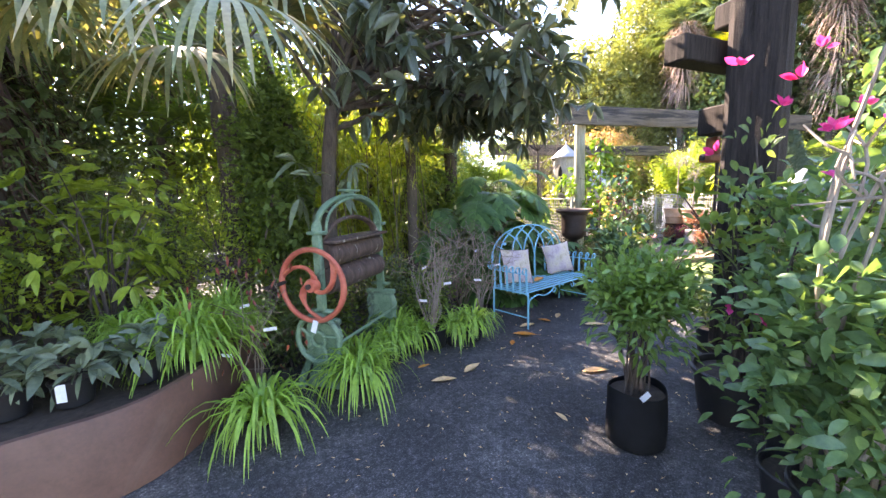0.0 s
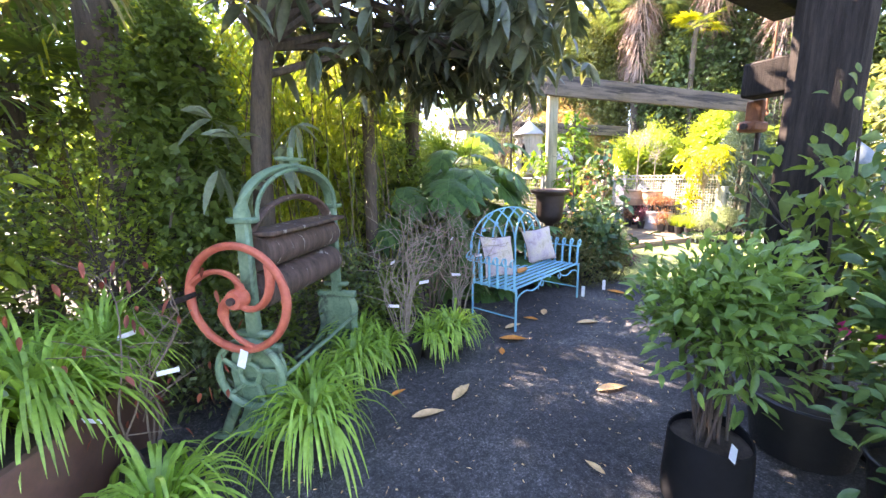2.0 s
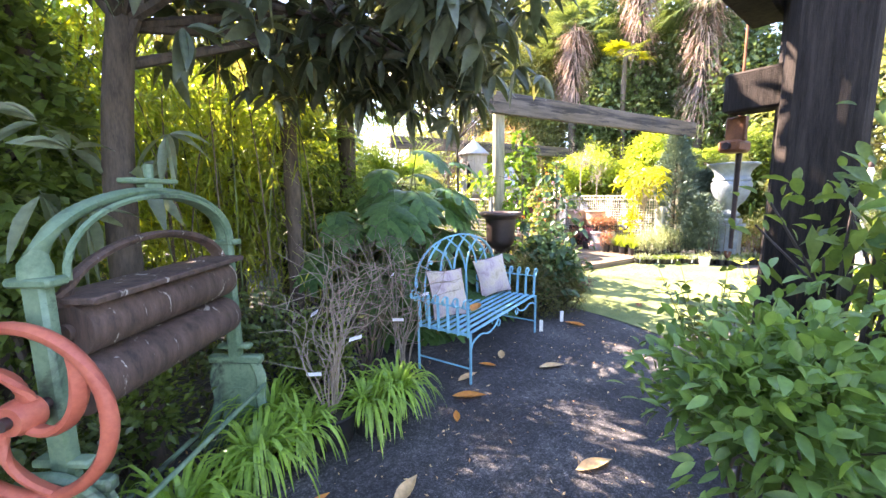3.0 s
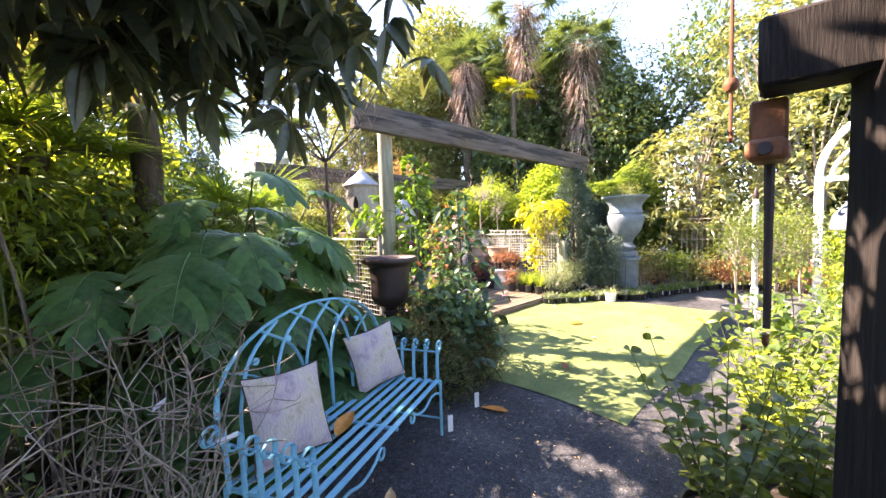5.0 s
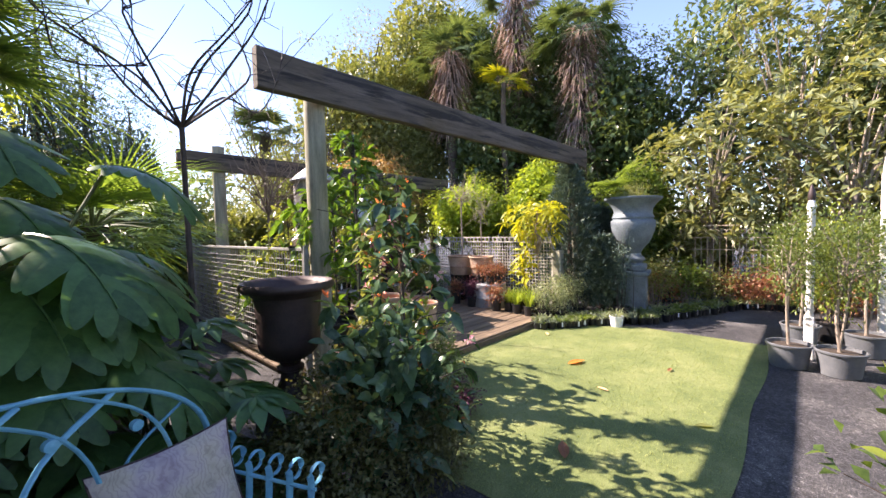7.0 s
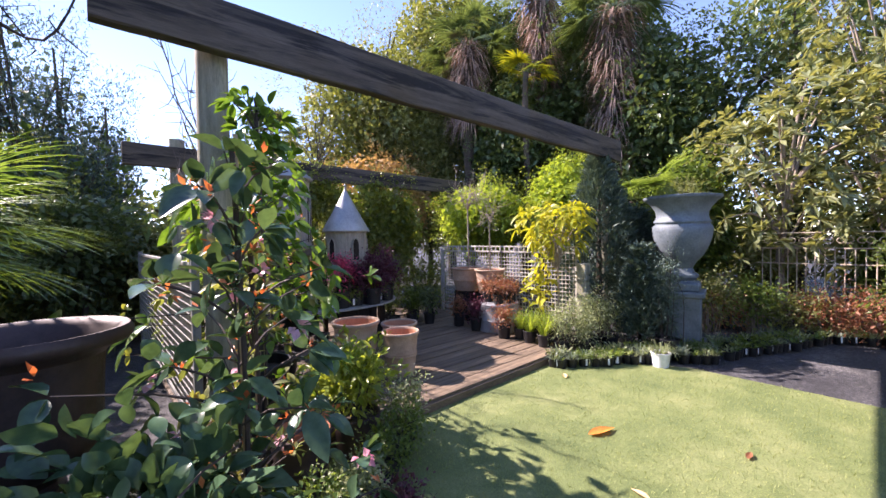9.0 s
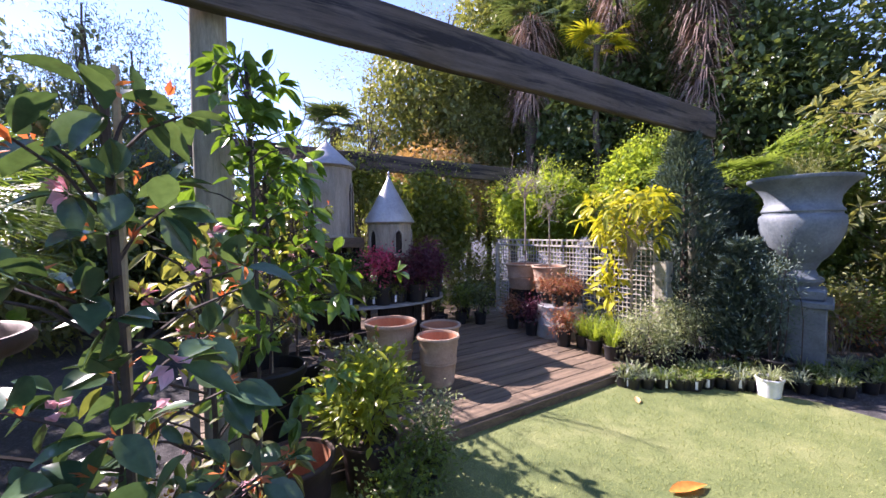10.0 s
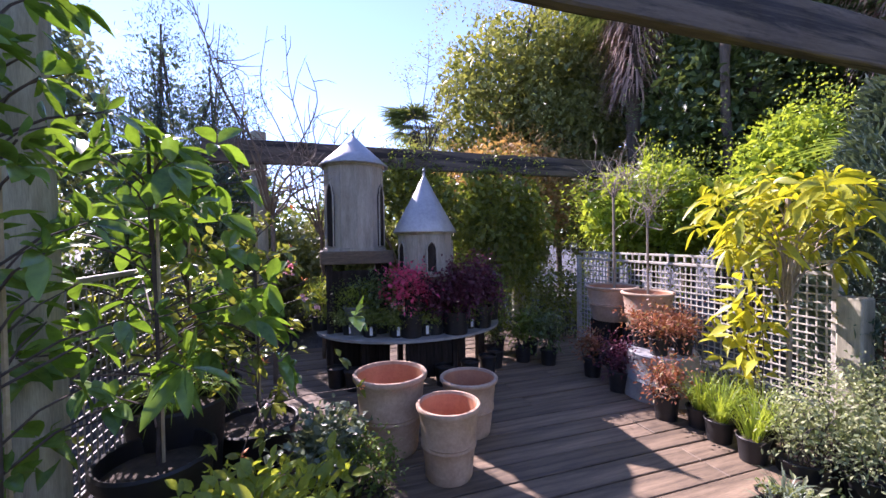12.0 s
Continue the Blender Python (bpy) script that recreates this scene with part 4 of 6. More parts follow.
# ---- white arch, turned post, iron gate ----
def gothic_arch():
    t = thing("gothic_arch", 9.75, 2.45, 0, -90, "white painted wooden gothic garden arch", "arch")
    W = 1.05
    for x in (0, W):
        part("upright", box(.11, .09, 2.15, .01, (x, 0, 1.075)), M["white_paint"], t)
    for s, x0 in ((1, 0), (-1, W)):
        pts = [(x0 + s * W * (1 - math.cos(a)), 0, 2.15 + W * 0.95 * math.sin(a)) for a in np.linspace(0, math.radians(60), 14)]
        part("curved_rib", tube(pts, .058, 8, flat=0.8), M["white_paint"], t)
        pts = [(x0 + s * (.12 + (W - .0) * .5 * (1 - math.cos(a))), 0, 2.05 + W * 0.55 * math.sin(a)) for a in np.linspace(0, math.radians(75), 12)]
        part("tracery", tube(pts, .03, 8), M["white_paint"], t)
    part("cross_rail", box(W, .06, .08, .008, (W / 2, 0, 2.1)), M["white_paint"], t)


gothic_arch()
t_ = thing("turned_post", 8.75, 3.12, 0, 0, "white painted turned wooden post with a finial", "post")
part("shaft", join(box(.09, .09, .5, .01, (0, 0, .25)), lathe([(.042, .5), (.034, .54), (.046, .57), (.036, .62), (.039, 1.2), (.035, 1.72), (.05, 1.75), (.034, 1.79), (.026, 1.82)], 18)), M["white_paint"], t_)
part("finial", lathe([(.026, 1.82), (.036, 1.84), (.034, 1.90), (.022, 1.95), (.010, 1.99), (.001, 2.0)], 16), M["iron_brown"], t_, "dark finial")


def iron_gate(x, y0, y1, z):
    t = thing("iron_gate", x, y0, 0, 90, "rusty wrought-iron gate with scrollwork top", "gate")
    L = y1 - y0
    for k in range(int(L / .11) + 1):
        part("bar", tube([(k * .11, 0, .05), (k * .11, 0, z - .25)], .008, 6), M["iron_pale"], t)
    for zz in (.12, z - .50, z - .25, z):
        part("rail", tube([(0, 0, zz), (L, 0, zz)], .010, 6), M["iron_pale"], t)
    for k in range(int(L / .22)):
        c = .11 + k * .22
        for s in (-1, 1):
            part("scroll", tube(arc((c + s * .045, 0, z - .125), .045, 90, 90 + s * 560, 26) * np.array([1, 1, 1]), .007, 5), M["iron_pale"], t)


M["iron_pale"] = surface("pale_rusted_iron", (0.36, 0.27, 0.19), (0.60, 0.52, 0.41), 0.7, 8, 60, 0.001)
iron_gate(12.55, 2.5, 5.0, 1.55)

# ---- plants ----
def rosettes(C, A, per, L, W, rng, spread=1.0, droop=0.35, rich=False):
    """Whorls of leaves at C round the shoot directions A."""
    n = len(C)
    A = np.repeat(unit(A), per, 0)
    P = np.repeat(C, per, 0)
    q = ball_dirs(n * per, rng)
    side = unit(q - A * (q * A).sum(-1, keepdims=True))
    D = unit(A * rng.uniform(.15, .75, (n * per, 1)) + side * spread)
    k = rng.uniform(.65, 1.1, n * per)
    return leaves(P + D * 0.01, D, L * k, W * k, rng, droop, rich=rich)


def scatter(C, per, sigma, L, W, rng, out=None, droop=0.25, rich=False, up=0.25):
    """Loose sprays of leaves round the points C, turned outward."""
    P = np.repeat(C, per, 0) + rng.normal(0, 1, (len(C) * per, 3)) * sigma
    D = rng.normal(0, .55, P.shape) + ZUP * up
    if out is not None:
        D = D + unit(P - out) * 0.9
    k = rng.uniform(.6, 1.15, len(P))
    return leaves(P, D, L * k, W * k, rng, droop, rich=rich)


def crown_points(n, R, centre, rng, hollow=0.45, rough=0.32):
    d = ball_dirs(n, rng)
    r = rng.uniform(hollow ** 3, 1, n) ** (1 / 3)
    bump = np.array([1 + rough * noise.noise((p[0] * 1.7 + centre[0], p[1] * 1.7 + centre[1], p[2] * 1.7)) * 2 for p in d])
    return np.array(centre) + d * np.array(R) * (r * bump)[:, None]


def stems_to(C, base, rng, r0, r1, spread=0.05, n=6, mid=0.5, seg=7):
    out = []
    for c in C:
        b = np.array(base) + np.array([rng.normal(0, spread), rng.normal(0, spread), 0])
        m = b + (c - b) * mid + np.array([rng.normal(0, .05), rng.normal(0, .05), .12 * abs(c[2] - b[2])]) - (c - b) * np.array([.22, .22, 0])
        out.append(tube(curve([b, m, c], seg), np.linspace(r0, r1, len(curve([b, m, c], seg))), n))
    return out


def black_pot(t, r, h, mat="black_plastic", z=0.0, name="pot", soil=True):
    b = r * .80
    part(name, lathe([(.001, z), (b, z), (r * .96, z + h * .9), (r * 1.03, z + h * .905), (r * 1.04, z + h * .98), (r * 1.0, z + h), (r * .95, z + h * .99), (r * .92, z + h * .80)], 24), M[mat], t)
    if soil:
        part("soil", lathe([(r * .93, z + h * .86), (r * .6, z + h * .88), (.001, z + h * .90)], 18), M["soil"], t)


def tag_on(t, x, y, z, rz=0, h=0.10, w=0.035, lean=0):
    ob = part("plant_label", box(w, .003, h, .001), M["white_plastic"], t, "white plastic plant label")
    ob.matrix_basis = pose(x, y, z, lean, 0, rz)


def potted_bush(label, x, y, z, pr, ph, R, cz, clumps, per, L, W, leaf, rng, name="potted_shrub", sigma=.05, stems=8, sr=.006, potmat="black_plastic", group="", category="plant", rich=False, bark="dark_twig", whorl=False, rot=0, label_at=None, flowers=None, droop=.3):
    t = thing(name, x, y, z, rot, label, category, group)
    if pr:
        black_pot(t, pr, ph, potmat)
    C = crown_points(clumps, R, (0, 0, cz), rng)
    C[:, 2] = np.maximum(C[:, 2], ph * .9 + .03)
    if stems:
        part_each("stem", stems_to(C[:stems], (0, 0, ph * .85), rng, sr, sr * .4), M[bark], t)
    if whorl:
        g = rosettes(C, C - np.array([0, 0, cz - R[2] * .6]), per, L, W, rng, droop=droop, rich=rich)
    else:
        g = scatter(C, per, sigma, L, W, rng, np.array([0, 0, cz - R[2] * .5]), droop, rich)
    if not whorl:
        k = clumps * 3
        I = np.array([0, 0, cz]) + ball_dirs(k, rng) * np.array(R) * (rng.uniform(0.02, 1, (k, 1)) ** .5 * .82)
        I = I[I[:, 2] > ph * .9 + .02]
        g = join(g, leaves(I, rng.normal(0, 1, I.shape), L * 1.3, W * 1.5, rng, .2))
    part("foliage", g, M[leaf], t, sharp=0)
    if flowers and flowers[1]:
        kind, count, size = flowers
        F = C[rng.permutation(len(C))[:count]]
        F = F + unit(F - np.array([0, 0, cz])) * .04
        part("blossom", rosettes(F, F - np.array([0, 0, cz]), 7, size, size * .75, rng, .9, .2), M[kind], t, sharp=0)["kind"] = "stuff"
    if label_at:
        tag_on(t, *label_at)
    return t


def strap_clump(label, x, y, z, n, L, W, rng, leaf="liriope", bend=1.9, name="strap_leaf_clump", pot=None, lean=.65, group="strap-leaf clumps"):
    t = thing(name, x, y, z, rng.uniform(0, 360), label, "plant", group)
    h = 0
    if pot:
        black_pot(t, *pot)
        h = pot[1] * .88
    a = rng.uniform(0, 2 * math.pi, n)
    e = rng.uniform(.15, lean, n)
    D = np.stack([np.cos(a) * e, np.sin(a) * e, np.sqrt(1 - e * e * .9)], -1)
    P = np.stack([np.cos(a) * rng.uniform(0, .06, n), np.sin(a) * rng.uniform(0, .06, n), np.full(n, h)], -1)
    ll, ww, bb = L * rng.uniform(.6, 1.1, n), W * rng.uniform(.7, 1.1, n), bend * rng.uniform(.7, 1.4, n)
    low = e > (.15 + lean) * .5
    for name_, pick in (("outer_leaves", low), ("inner_leaves", ~low)):
        part(name_, ribbons(P[pick], D[pick], ll[pick], ww[pick], bb[pick], 8), M[leaf], t, sharp=0)
    return t


def tree(name, label, x, y, h, R, cz, clumps, per, L, W, leaf, rng, r0=.12, limbs=9, bark="bark", sigma=.28, whorl=False, droop=.3, low=0.3, category="tree", lean=(0, 0), group="", hollow=.5, inner=1.0, fill=1.0):
    t = thing(name, x, y, 0, 0, label, category, group)
    C = crown_points(clumps, R, (lean[0], lean[1], cz), rng, hollow)
    C = C[C[:, 2] > low]
    top = np.array([lean[0] * .8, lean[1] * .8, h])
    tr = curve([(0, 0, -.02), (.08 * rng.normal(), .08 * rng.normal(), h * .35), (lean[0] * .4 + .1 * rng.normal(), lean[1] * .4, h * .7), top], 16)
    part("trunk", tube(tr, np.linspace(r0, r0 * .35, len(tr)), 12), M[bark], t, sharp=60)
    pieces = []
    for c in C[:limbs]:
        b = tr[int(rng.uniform(.35, .95) * (len(tr) - 1))]
        m = (b + c) / 2 + np.array([0, 0, .15 * np.linalg.norm(c - b)])
        q = curve([b, m, c], 9)
        pieces.append(tube(q, np.linspace(r0 * .38, r0 * .08, len(q)), 6))
    part_each("limb", pieces, M[bark], t)
    if whorl:
        g = rosettes(C, C - np.array([lean[0], lean[1], cz - R[2] * .4]) + rng.normal(0, .3, C.shape), per, L, W, rng, 1.0, droop)
    else:
        g = scatter(C, per, sigma * .58, L, W, rng, np.array([lean[0], lean[1], cz]), droop)
    part("crown", g, M[leaf], t, sharp=0)
    k = int(clumps * 11 * fill)
    mean = (R[0] * R[1] * R[2]) ** (1 / 3)
    I = np.array([lean[0], lean[1], cz]) + ball_dirs(k, rng) * np.array(R) * (rng.uniform(0.05, 1, (k, 1)) ** .5 * .88)
    I = I[I[:, 2] > .05]
    size = inner * min(.21, .08 + .06 * mean)
    part("inner_foliage", leaves(I, rng.normal(0, 1, I.shape), size, size * .62, rng, .2), M[leaf], t, sharp=0)
    return t


def fan_frond(base, d, petiole, blade, rng, n=30, spread=2.5, droop=.9, width=.030):
    """One fan palm frond: its stalk and its blades, in the thing's own space."""
    d = unit(np.array(d, float))
    tip = np.array(base) + d * petiole - ZUP * .12 * petiole
    st = tube(curve([base, (np.array(base) + tip) / 2 + ZUP * .06 * petiole, tip], 8), .011, 5)
    f = unit(tip - np.array(base))
    s = unit(np.cross(f, ZUP))
    a = np.linspace(-spread / 1.25, spread / 1.25, n)
    D = np.cos(a)[:, None] * f + np.sin(a)[:, None] * s + ZUP * .12
    nrm = np.cross(s, f)
    L = blade * (0.72 + .28 * np.cos(a * .8)) * rng.uniform(.92, 1.06, n)
    bl = ribbons(np.repeat(tip[None], n, 0), D, L, width, droop * rng.uniform(.6, 1.3, n), 7, side=unit(np.cross(D, nrm)))
    return st, bl


def fan_palm(name, label, x, y, h, fronds, petiole, blade, rng, leaf, r=.11, skirt=0, droop=.9, width=.03, dirs=None, skirt_from=.35, skirt_mat="dead_frond", skirt_w=.03):
    t = thing(name, x, y, 0, 0, label, "palm")
    zs = np.linspace(-.02, h, 14)
    part("trunk", tube(np.stack([.03 * np.sin(zs), .03 * np.cos(zs * 1.3), zs], -1), r * (1 + .08 * np.sin(zs * 9)), 12), M["bark"], t, "fibrous brown trunk")
    st, bl = [], []
    for k in range(fronds):
        if dirs is not None and k < len(dirs):
            d = dirs[k]
        else:
            a, e = 2.4 * k + rng.uniform(-.3, .3), rng.uniform(-.35, 1.1)
            d = (math.cos(a), math.sin(a), e)
        s_, b_ = fan_frond((0, 0, h), d[:3], d[3] if len(d) > 3 else petiole * rng.uniform(.8, 1.15), blade, rng, droop=droop, width=width)
        st.append(s_)
        bl.append(b_)
    for s_, b_ in zip(st, bl):
        fr = part("frond", b_, M[leaf], t, sharp=0)
        part("stalk", s_, M["green_stem"], fr)
    if skirt:
        n = skirt
        a = rng.uniform(0, 2 * math.pi, n)
        P = np.stack([r * np.cos(a), r * np.sin(a), rng.uniform(h * skirt_from, h * 1.02, n)], -1)
        D = np.stack([np.cos(a), np.sin(a), rng.uniform(-.4, .5, n)], -1)
        part("dead_skirt", ribbons(P, D, rng.uniform(.4, 1.2, n), skirt_w, rng.uniform(2.0, 6.0, n), 6), M[skirt_mat], t, "hanging dead brown fronds", sharp=0)
    return t


def bare_twigs(label, x, y, z, n, h, rng, bark, name="bare_shrub", pot=None, spread=.28, r=.005, twigs=4, category="shrub", fan=.5, tags=0):
    t = thing(name, x, y, z, 0, label, category)
    for k in range(tags):
        a = 2.1 * k - 2.4
        tag_on(t, .16 * math.cos(a), .16 * math.sin(a) - .05, h * (.42 + .11 * k), 40 * k - 30, .028, .085, 20)
    b = 0
    if pot:
        black_pot(t, *pot)
        b = pot[1] * .86
    out = []
    for k in range(n):
        a = rng.uniform(0, 2 * math.pi)
        hh = h * rng.uniform(.55, 1)
        d = np.array([math.cos(a), math.sin(a), 0]) * spread * rng.uniform(.3, 1)
        wob = lambda q: np.array([rng.normal(0, q), rng.normal(0, q), 0])
        p = curve([(d[0] * .12, d[1] * .12, b), d * fan * .5 + wob(.035) + ZUP * (b + hh * .25), d * fan + wob(.05) + ZUP * (b + hh * .5), d * .9 + wob(.07) + ZUP * (b + hh * .78), d * 1.25 + wob(.11) + ZUP * (b + hh * rng.uniform(.72, 1.05))], 16)
        out.append([tube(p, np.linspace(r, r * .35, len(p)), 5)])
        for q in range(twigs):
            s = p[int(rng.uniform(.35, .95) * (len(p) - 1))]
            e = s + np.array([rng.normal(0, .11), rng.normal(0, .11), rng.uniform(-.05, .16)])
            m = (s + e) / 2 + rng.normal(0, .02, 3)
            out[-1].append(tube(curve([s, m, e], 4), np.linspace(r * .55, r * .25, len(curve([s, m, e], 4))), 4))
    part_each("stem", [join(*o) for o in out], M[bark], t)
    return t


R_ = np.random.default_rng

# -- beds by the path: strap-leaf clumps
lab = "arching bright green strap-leaf lily turf clump by the path"
for k, (x, y, n, L) in enumerate([(-0.50, 2.60, 150, .60), (0.13, 2.95, 160, .60), (0.16, 3.30, 120, .52), (0.60, 3.95, 150, .52), (0.48, 3.58, 140, .50), (1.38, 3.80, 150, .50), (1.16, 3.74, 100, .46), (0.74, 3.72, 90, .42)]):
    strap_clump(lab, x, y, 0.0, n, L, .027, R_(20 + k), pot=(.11, .13), bend=2.4)
for k, (x, y, n, L) in enumerate([(-0.98, 3.02, 170, .60), (-1.22, 3.22, 170, .55), (-0.90, 3.45, 170, .55), (-1.52, 3.42, 140, .5), (-0.95, 3.8, 140, .5)]):
    strap_clump("arching green strap-leaf clump spilling over the steel edging", x, y, .43, n + 60, L * 1.18, .027, R_(40 + k))

# hellebores in pots on the bed
for k, (x, y) in enumerate([(-1.72, 2.52), (-1.46, 2.58), (-1.20, 2.78), (-2.0, 2.62), (-2.3, 2.4), (-1.75, 2.85)]):
    potted_bush("grey-green hellebore in a black nursery pot on the raised bed", x, y, .43, .105, .15, (.17, .17, .10), .25, 17, 5, .15, .055, "grey_green", R_(60 + k), name="potted_hellebore", whorl=True, stems=5, sr=.004, group="hellebore pots", rich=True, label_at=(.0, -.11, .10, 8, .10, .045) if k in (0, 1) else None)

# shrubs at the back of the bed
potted_bush("glossy broad-leaved green shrub in the raised bed", -1.75, 3.75, .45, 0, 0, (.62, .5, .62), .86, 70, 9, .15, .056, "fresh_green", R_(70), name="broadleaf_shrub", whorl=True, rich=True, stems=14, sr=.010, category="shrub")
potted_bush("glossy green laurel shrub behind the steel edging", -2.7, 3.4, .45, 0, 0, (.7, .6, .55), .7, 80, 8, .14, .048, "mid_green", R_(71), name="broadleaf_shrub", whorl=True, rich=True, stems=14, sr=.010, category="shrub")
potted_bush("fine-leaved twiggy green shrub at the back of the bed", -1.05, 4.25, .4, 0, 0, (.55, .5, .75), .85, 130, 16, .045, .022, "fresh_green", R_(72), name="fine_leaf_shrub", sigma=.09, stems=24, sr=.007, category="shrub")
potted_bush("fine-leaved grey-green shrub under the palm", -2.1, 4.6, .4, 0, 0, (.8, .7, .9), .95, 150, 16, .05, .025, "grey_green", R_(73), name="fine_leaf_shrub", sigma=.11, stems=24, sr=.008, category="shrub")
tree("ivy_column", "dense dark ivy climbing a trunk", -0.55, 4.55, 3.0, (.42, .42, 1.35), 1.6, 330, 20, .048, .042, "mid_green", R_(74), r0=.10, sigma=.10, low=.2, hollow=.75, category="ivy")
bare_twigs("nearly bare shrub with a few dead red leaves and tags", -0.62, 2.98, 0.0, 6, 1.2, R_(75), "mid_twig", tags=3, spread=.26, r=.006, twigs=6, pot=(.13, .16))
t_ = thing("dead_red_leaves", -0.62, 2.98, 0, 0, "withered red leaves hanging on bare twigs", "leaves", kind="stuff")
rg = R_(76)
C_ = np.stack([rg.normal(0, .22, 46), rg.normal(0, .2, 46), rg.uniform(.35, 1.2, 46)], -1)
part("foliage", leaves(C_, rg.normal(0, .4, (46, 3)) - ZUP, rg.uniform(.03, .065, 46), .020, rg, rich=True), M["dead_red"], t_, sharp=0)

for k, (x, y, R, h, leaf) in enumerate([(-.42, 3.72, (.36, .30, .36), .38, "deep_green"), (-.15, 4.05, (.40, .30, .42), .42, "mid_green"), (.55, 4.55, (.5, .35, .5), .5, "deep_green"), (1.0, 4.35, (.35, .3, .35), .35, "mid_green"), (-2.6, 3.9, (.6, .5, .6), 1.0, "fresh_green"), (-1.6, 4.2, (.6, .4, .6), 1.0, "mid_green"), (-3.3, 3.2, (.7, .6, .7), .9, "mid_green")]):
    potted_bush("leafy green undergrowth behind the path", x, y, 0, 0, 0, R, h, 110, 10, .06, .03, leaf, R_(500 + k), name="undergrowth", sigma=.07, stems=12, sr=.006, category="shrub", group="undergrowth")

# bag pot in front
def bag_shrub():
    t = potted_bush("leafy green shrub in a black woven bag on gravel", 1.72, 1.84, 0, 0, 0, (.30, .29, .27), .93, 165, 9, .078, .028, "bag_leaf", R_(80), name="bagged_shrub", sigma=.055, stems=0, category="shrub", rich=True)
    n = 28
    a = np.linspace(0, 2 * math.pi, n, endpoint=False)
    rows = []
    for z, r in ((0, .150), (.02, .168), (.12, .172), (.24, .168), (.34, .166), (.352, .164), (.35, .158), (.30, .155)):
        rows.append(np.stack([r * np.cos(a) * (1 + .02 * np.sin(3 * a + z * 20)), r * np.sin(a) * (1 + .02 * np.cos(2 * a + z * 13)), z + (.012 * np.sin(2 * a + 1) if z > .3 else 0 * a)], -1))
    i, j = np.meshgrid(np.arange(len(rows) - 1), np.arange(n), indexing="ij")
    k = (j + 1) % n
    part("bag", (np.concatenate(rows), [np.stack([i * n + j, i * n + k, (i + 1) * n + k, (i + 1) * n + j], -1).reshape(-1, 4)]), M["fabric_bag"], t, "black woven grow bag")
    part("soil", lathe([(.16, .315), (.08, .325), (.001, .33)], 20), M["soil"], t)
    rng = R_(81)
    C = crown_points(22, (.30, .28, .24), (0, 0, .94), rng, .6)
    part_each("stem", stems_to(C, (0, 0, .31), rng, .0065, .003, .04), M["dark_twig"], t)
    tag_on(t, -.06, -.13, .36, 25, .03, .11, -50)


bag_shrub()
potted_bush("tall sparse glossy shrub in a wide black pot", 2.56, 1.86, 0, .27, .33, (.34, .32, .55), 1.22, 26, 6, .11, .042, "mid_green", R_(82), sigma=.06, stems=16, sr=.011, rich=True, category="shrub")
potted_bush("glossy green camellia in a black pot beside the path", 2.42, 1.38, 0, .19, .28, (.38, .36, .80), 1.10, 90, 8, .105, .05, "nursery_leaf", R_(83), name="potted_camellia", sigma=.06, stems=14, sr=.010, rich=True, flowers=("magenta", 5, .05), category="shrub")
potted_bush("camellia with magenta blooms and pale bare branches", 1.98, 0.95, 0, .20, .28, (.46, .42, .60), .78, 130, 8, .10, .046, "nursery_leaf", R_(84), name="potted_camellia", sigma=.07, stems=14, sr=.011, bark="pale_bark", rich=True, category="shrub")
bare_twigs("pale branching magnolia with magenta blooms", 1.98, 1.12, 0, 5, 2.35, R_(85), "pale_bark", name="magnolia", spread=.22, r=.014, twigs=5, pot=(.16, .25))
t_ = thing("magnolia_blooms", 1.98, 1.12, 0, 0, "magenta goblet blooms on the bare magnolia", "flowers", kind="stuff")
rg = R_(86)
C_ = np.stack([rg.normal(0, .17, 16), rg.normal(0, .17, 16), rg.uniform(1.55, 2.4, 16)], -1)
part("petals", rosettes(C_, np.tile(ZUP, (16, 1)) + rg.normal(0, .3, (16, 3)), 6, .055, .034, rg, .55, -.1, True), M["magenta"], t_, sharp=0)
for k, (x, y, z_, R, leaf) in enumerate([(2.85, 1.62, .8, (.35, .35, .5), "mid_green"), (2.75, .75, .7, (.4, .4, .5), "deep_green"), (3.35, 1.25, .8, (.5, .5, .6), "fresh_green")]):
    potted_bush("leafy green nursery shrub in a black pot", x, y, 0, .16, .26, R, z_, 70, 7, .085, .042, leaf, R_(90 + k), sigma=.06, stems=12, sr=.007, rich=True, group="nursery shrubs", category="shrub")

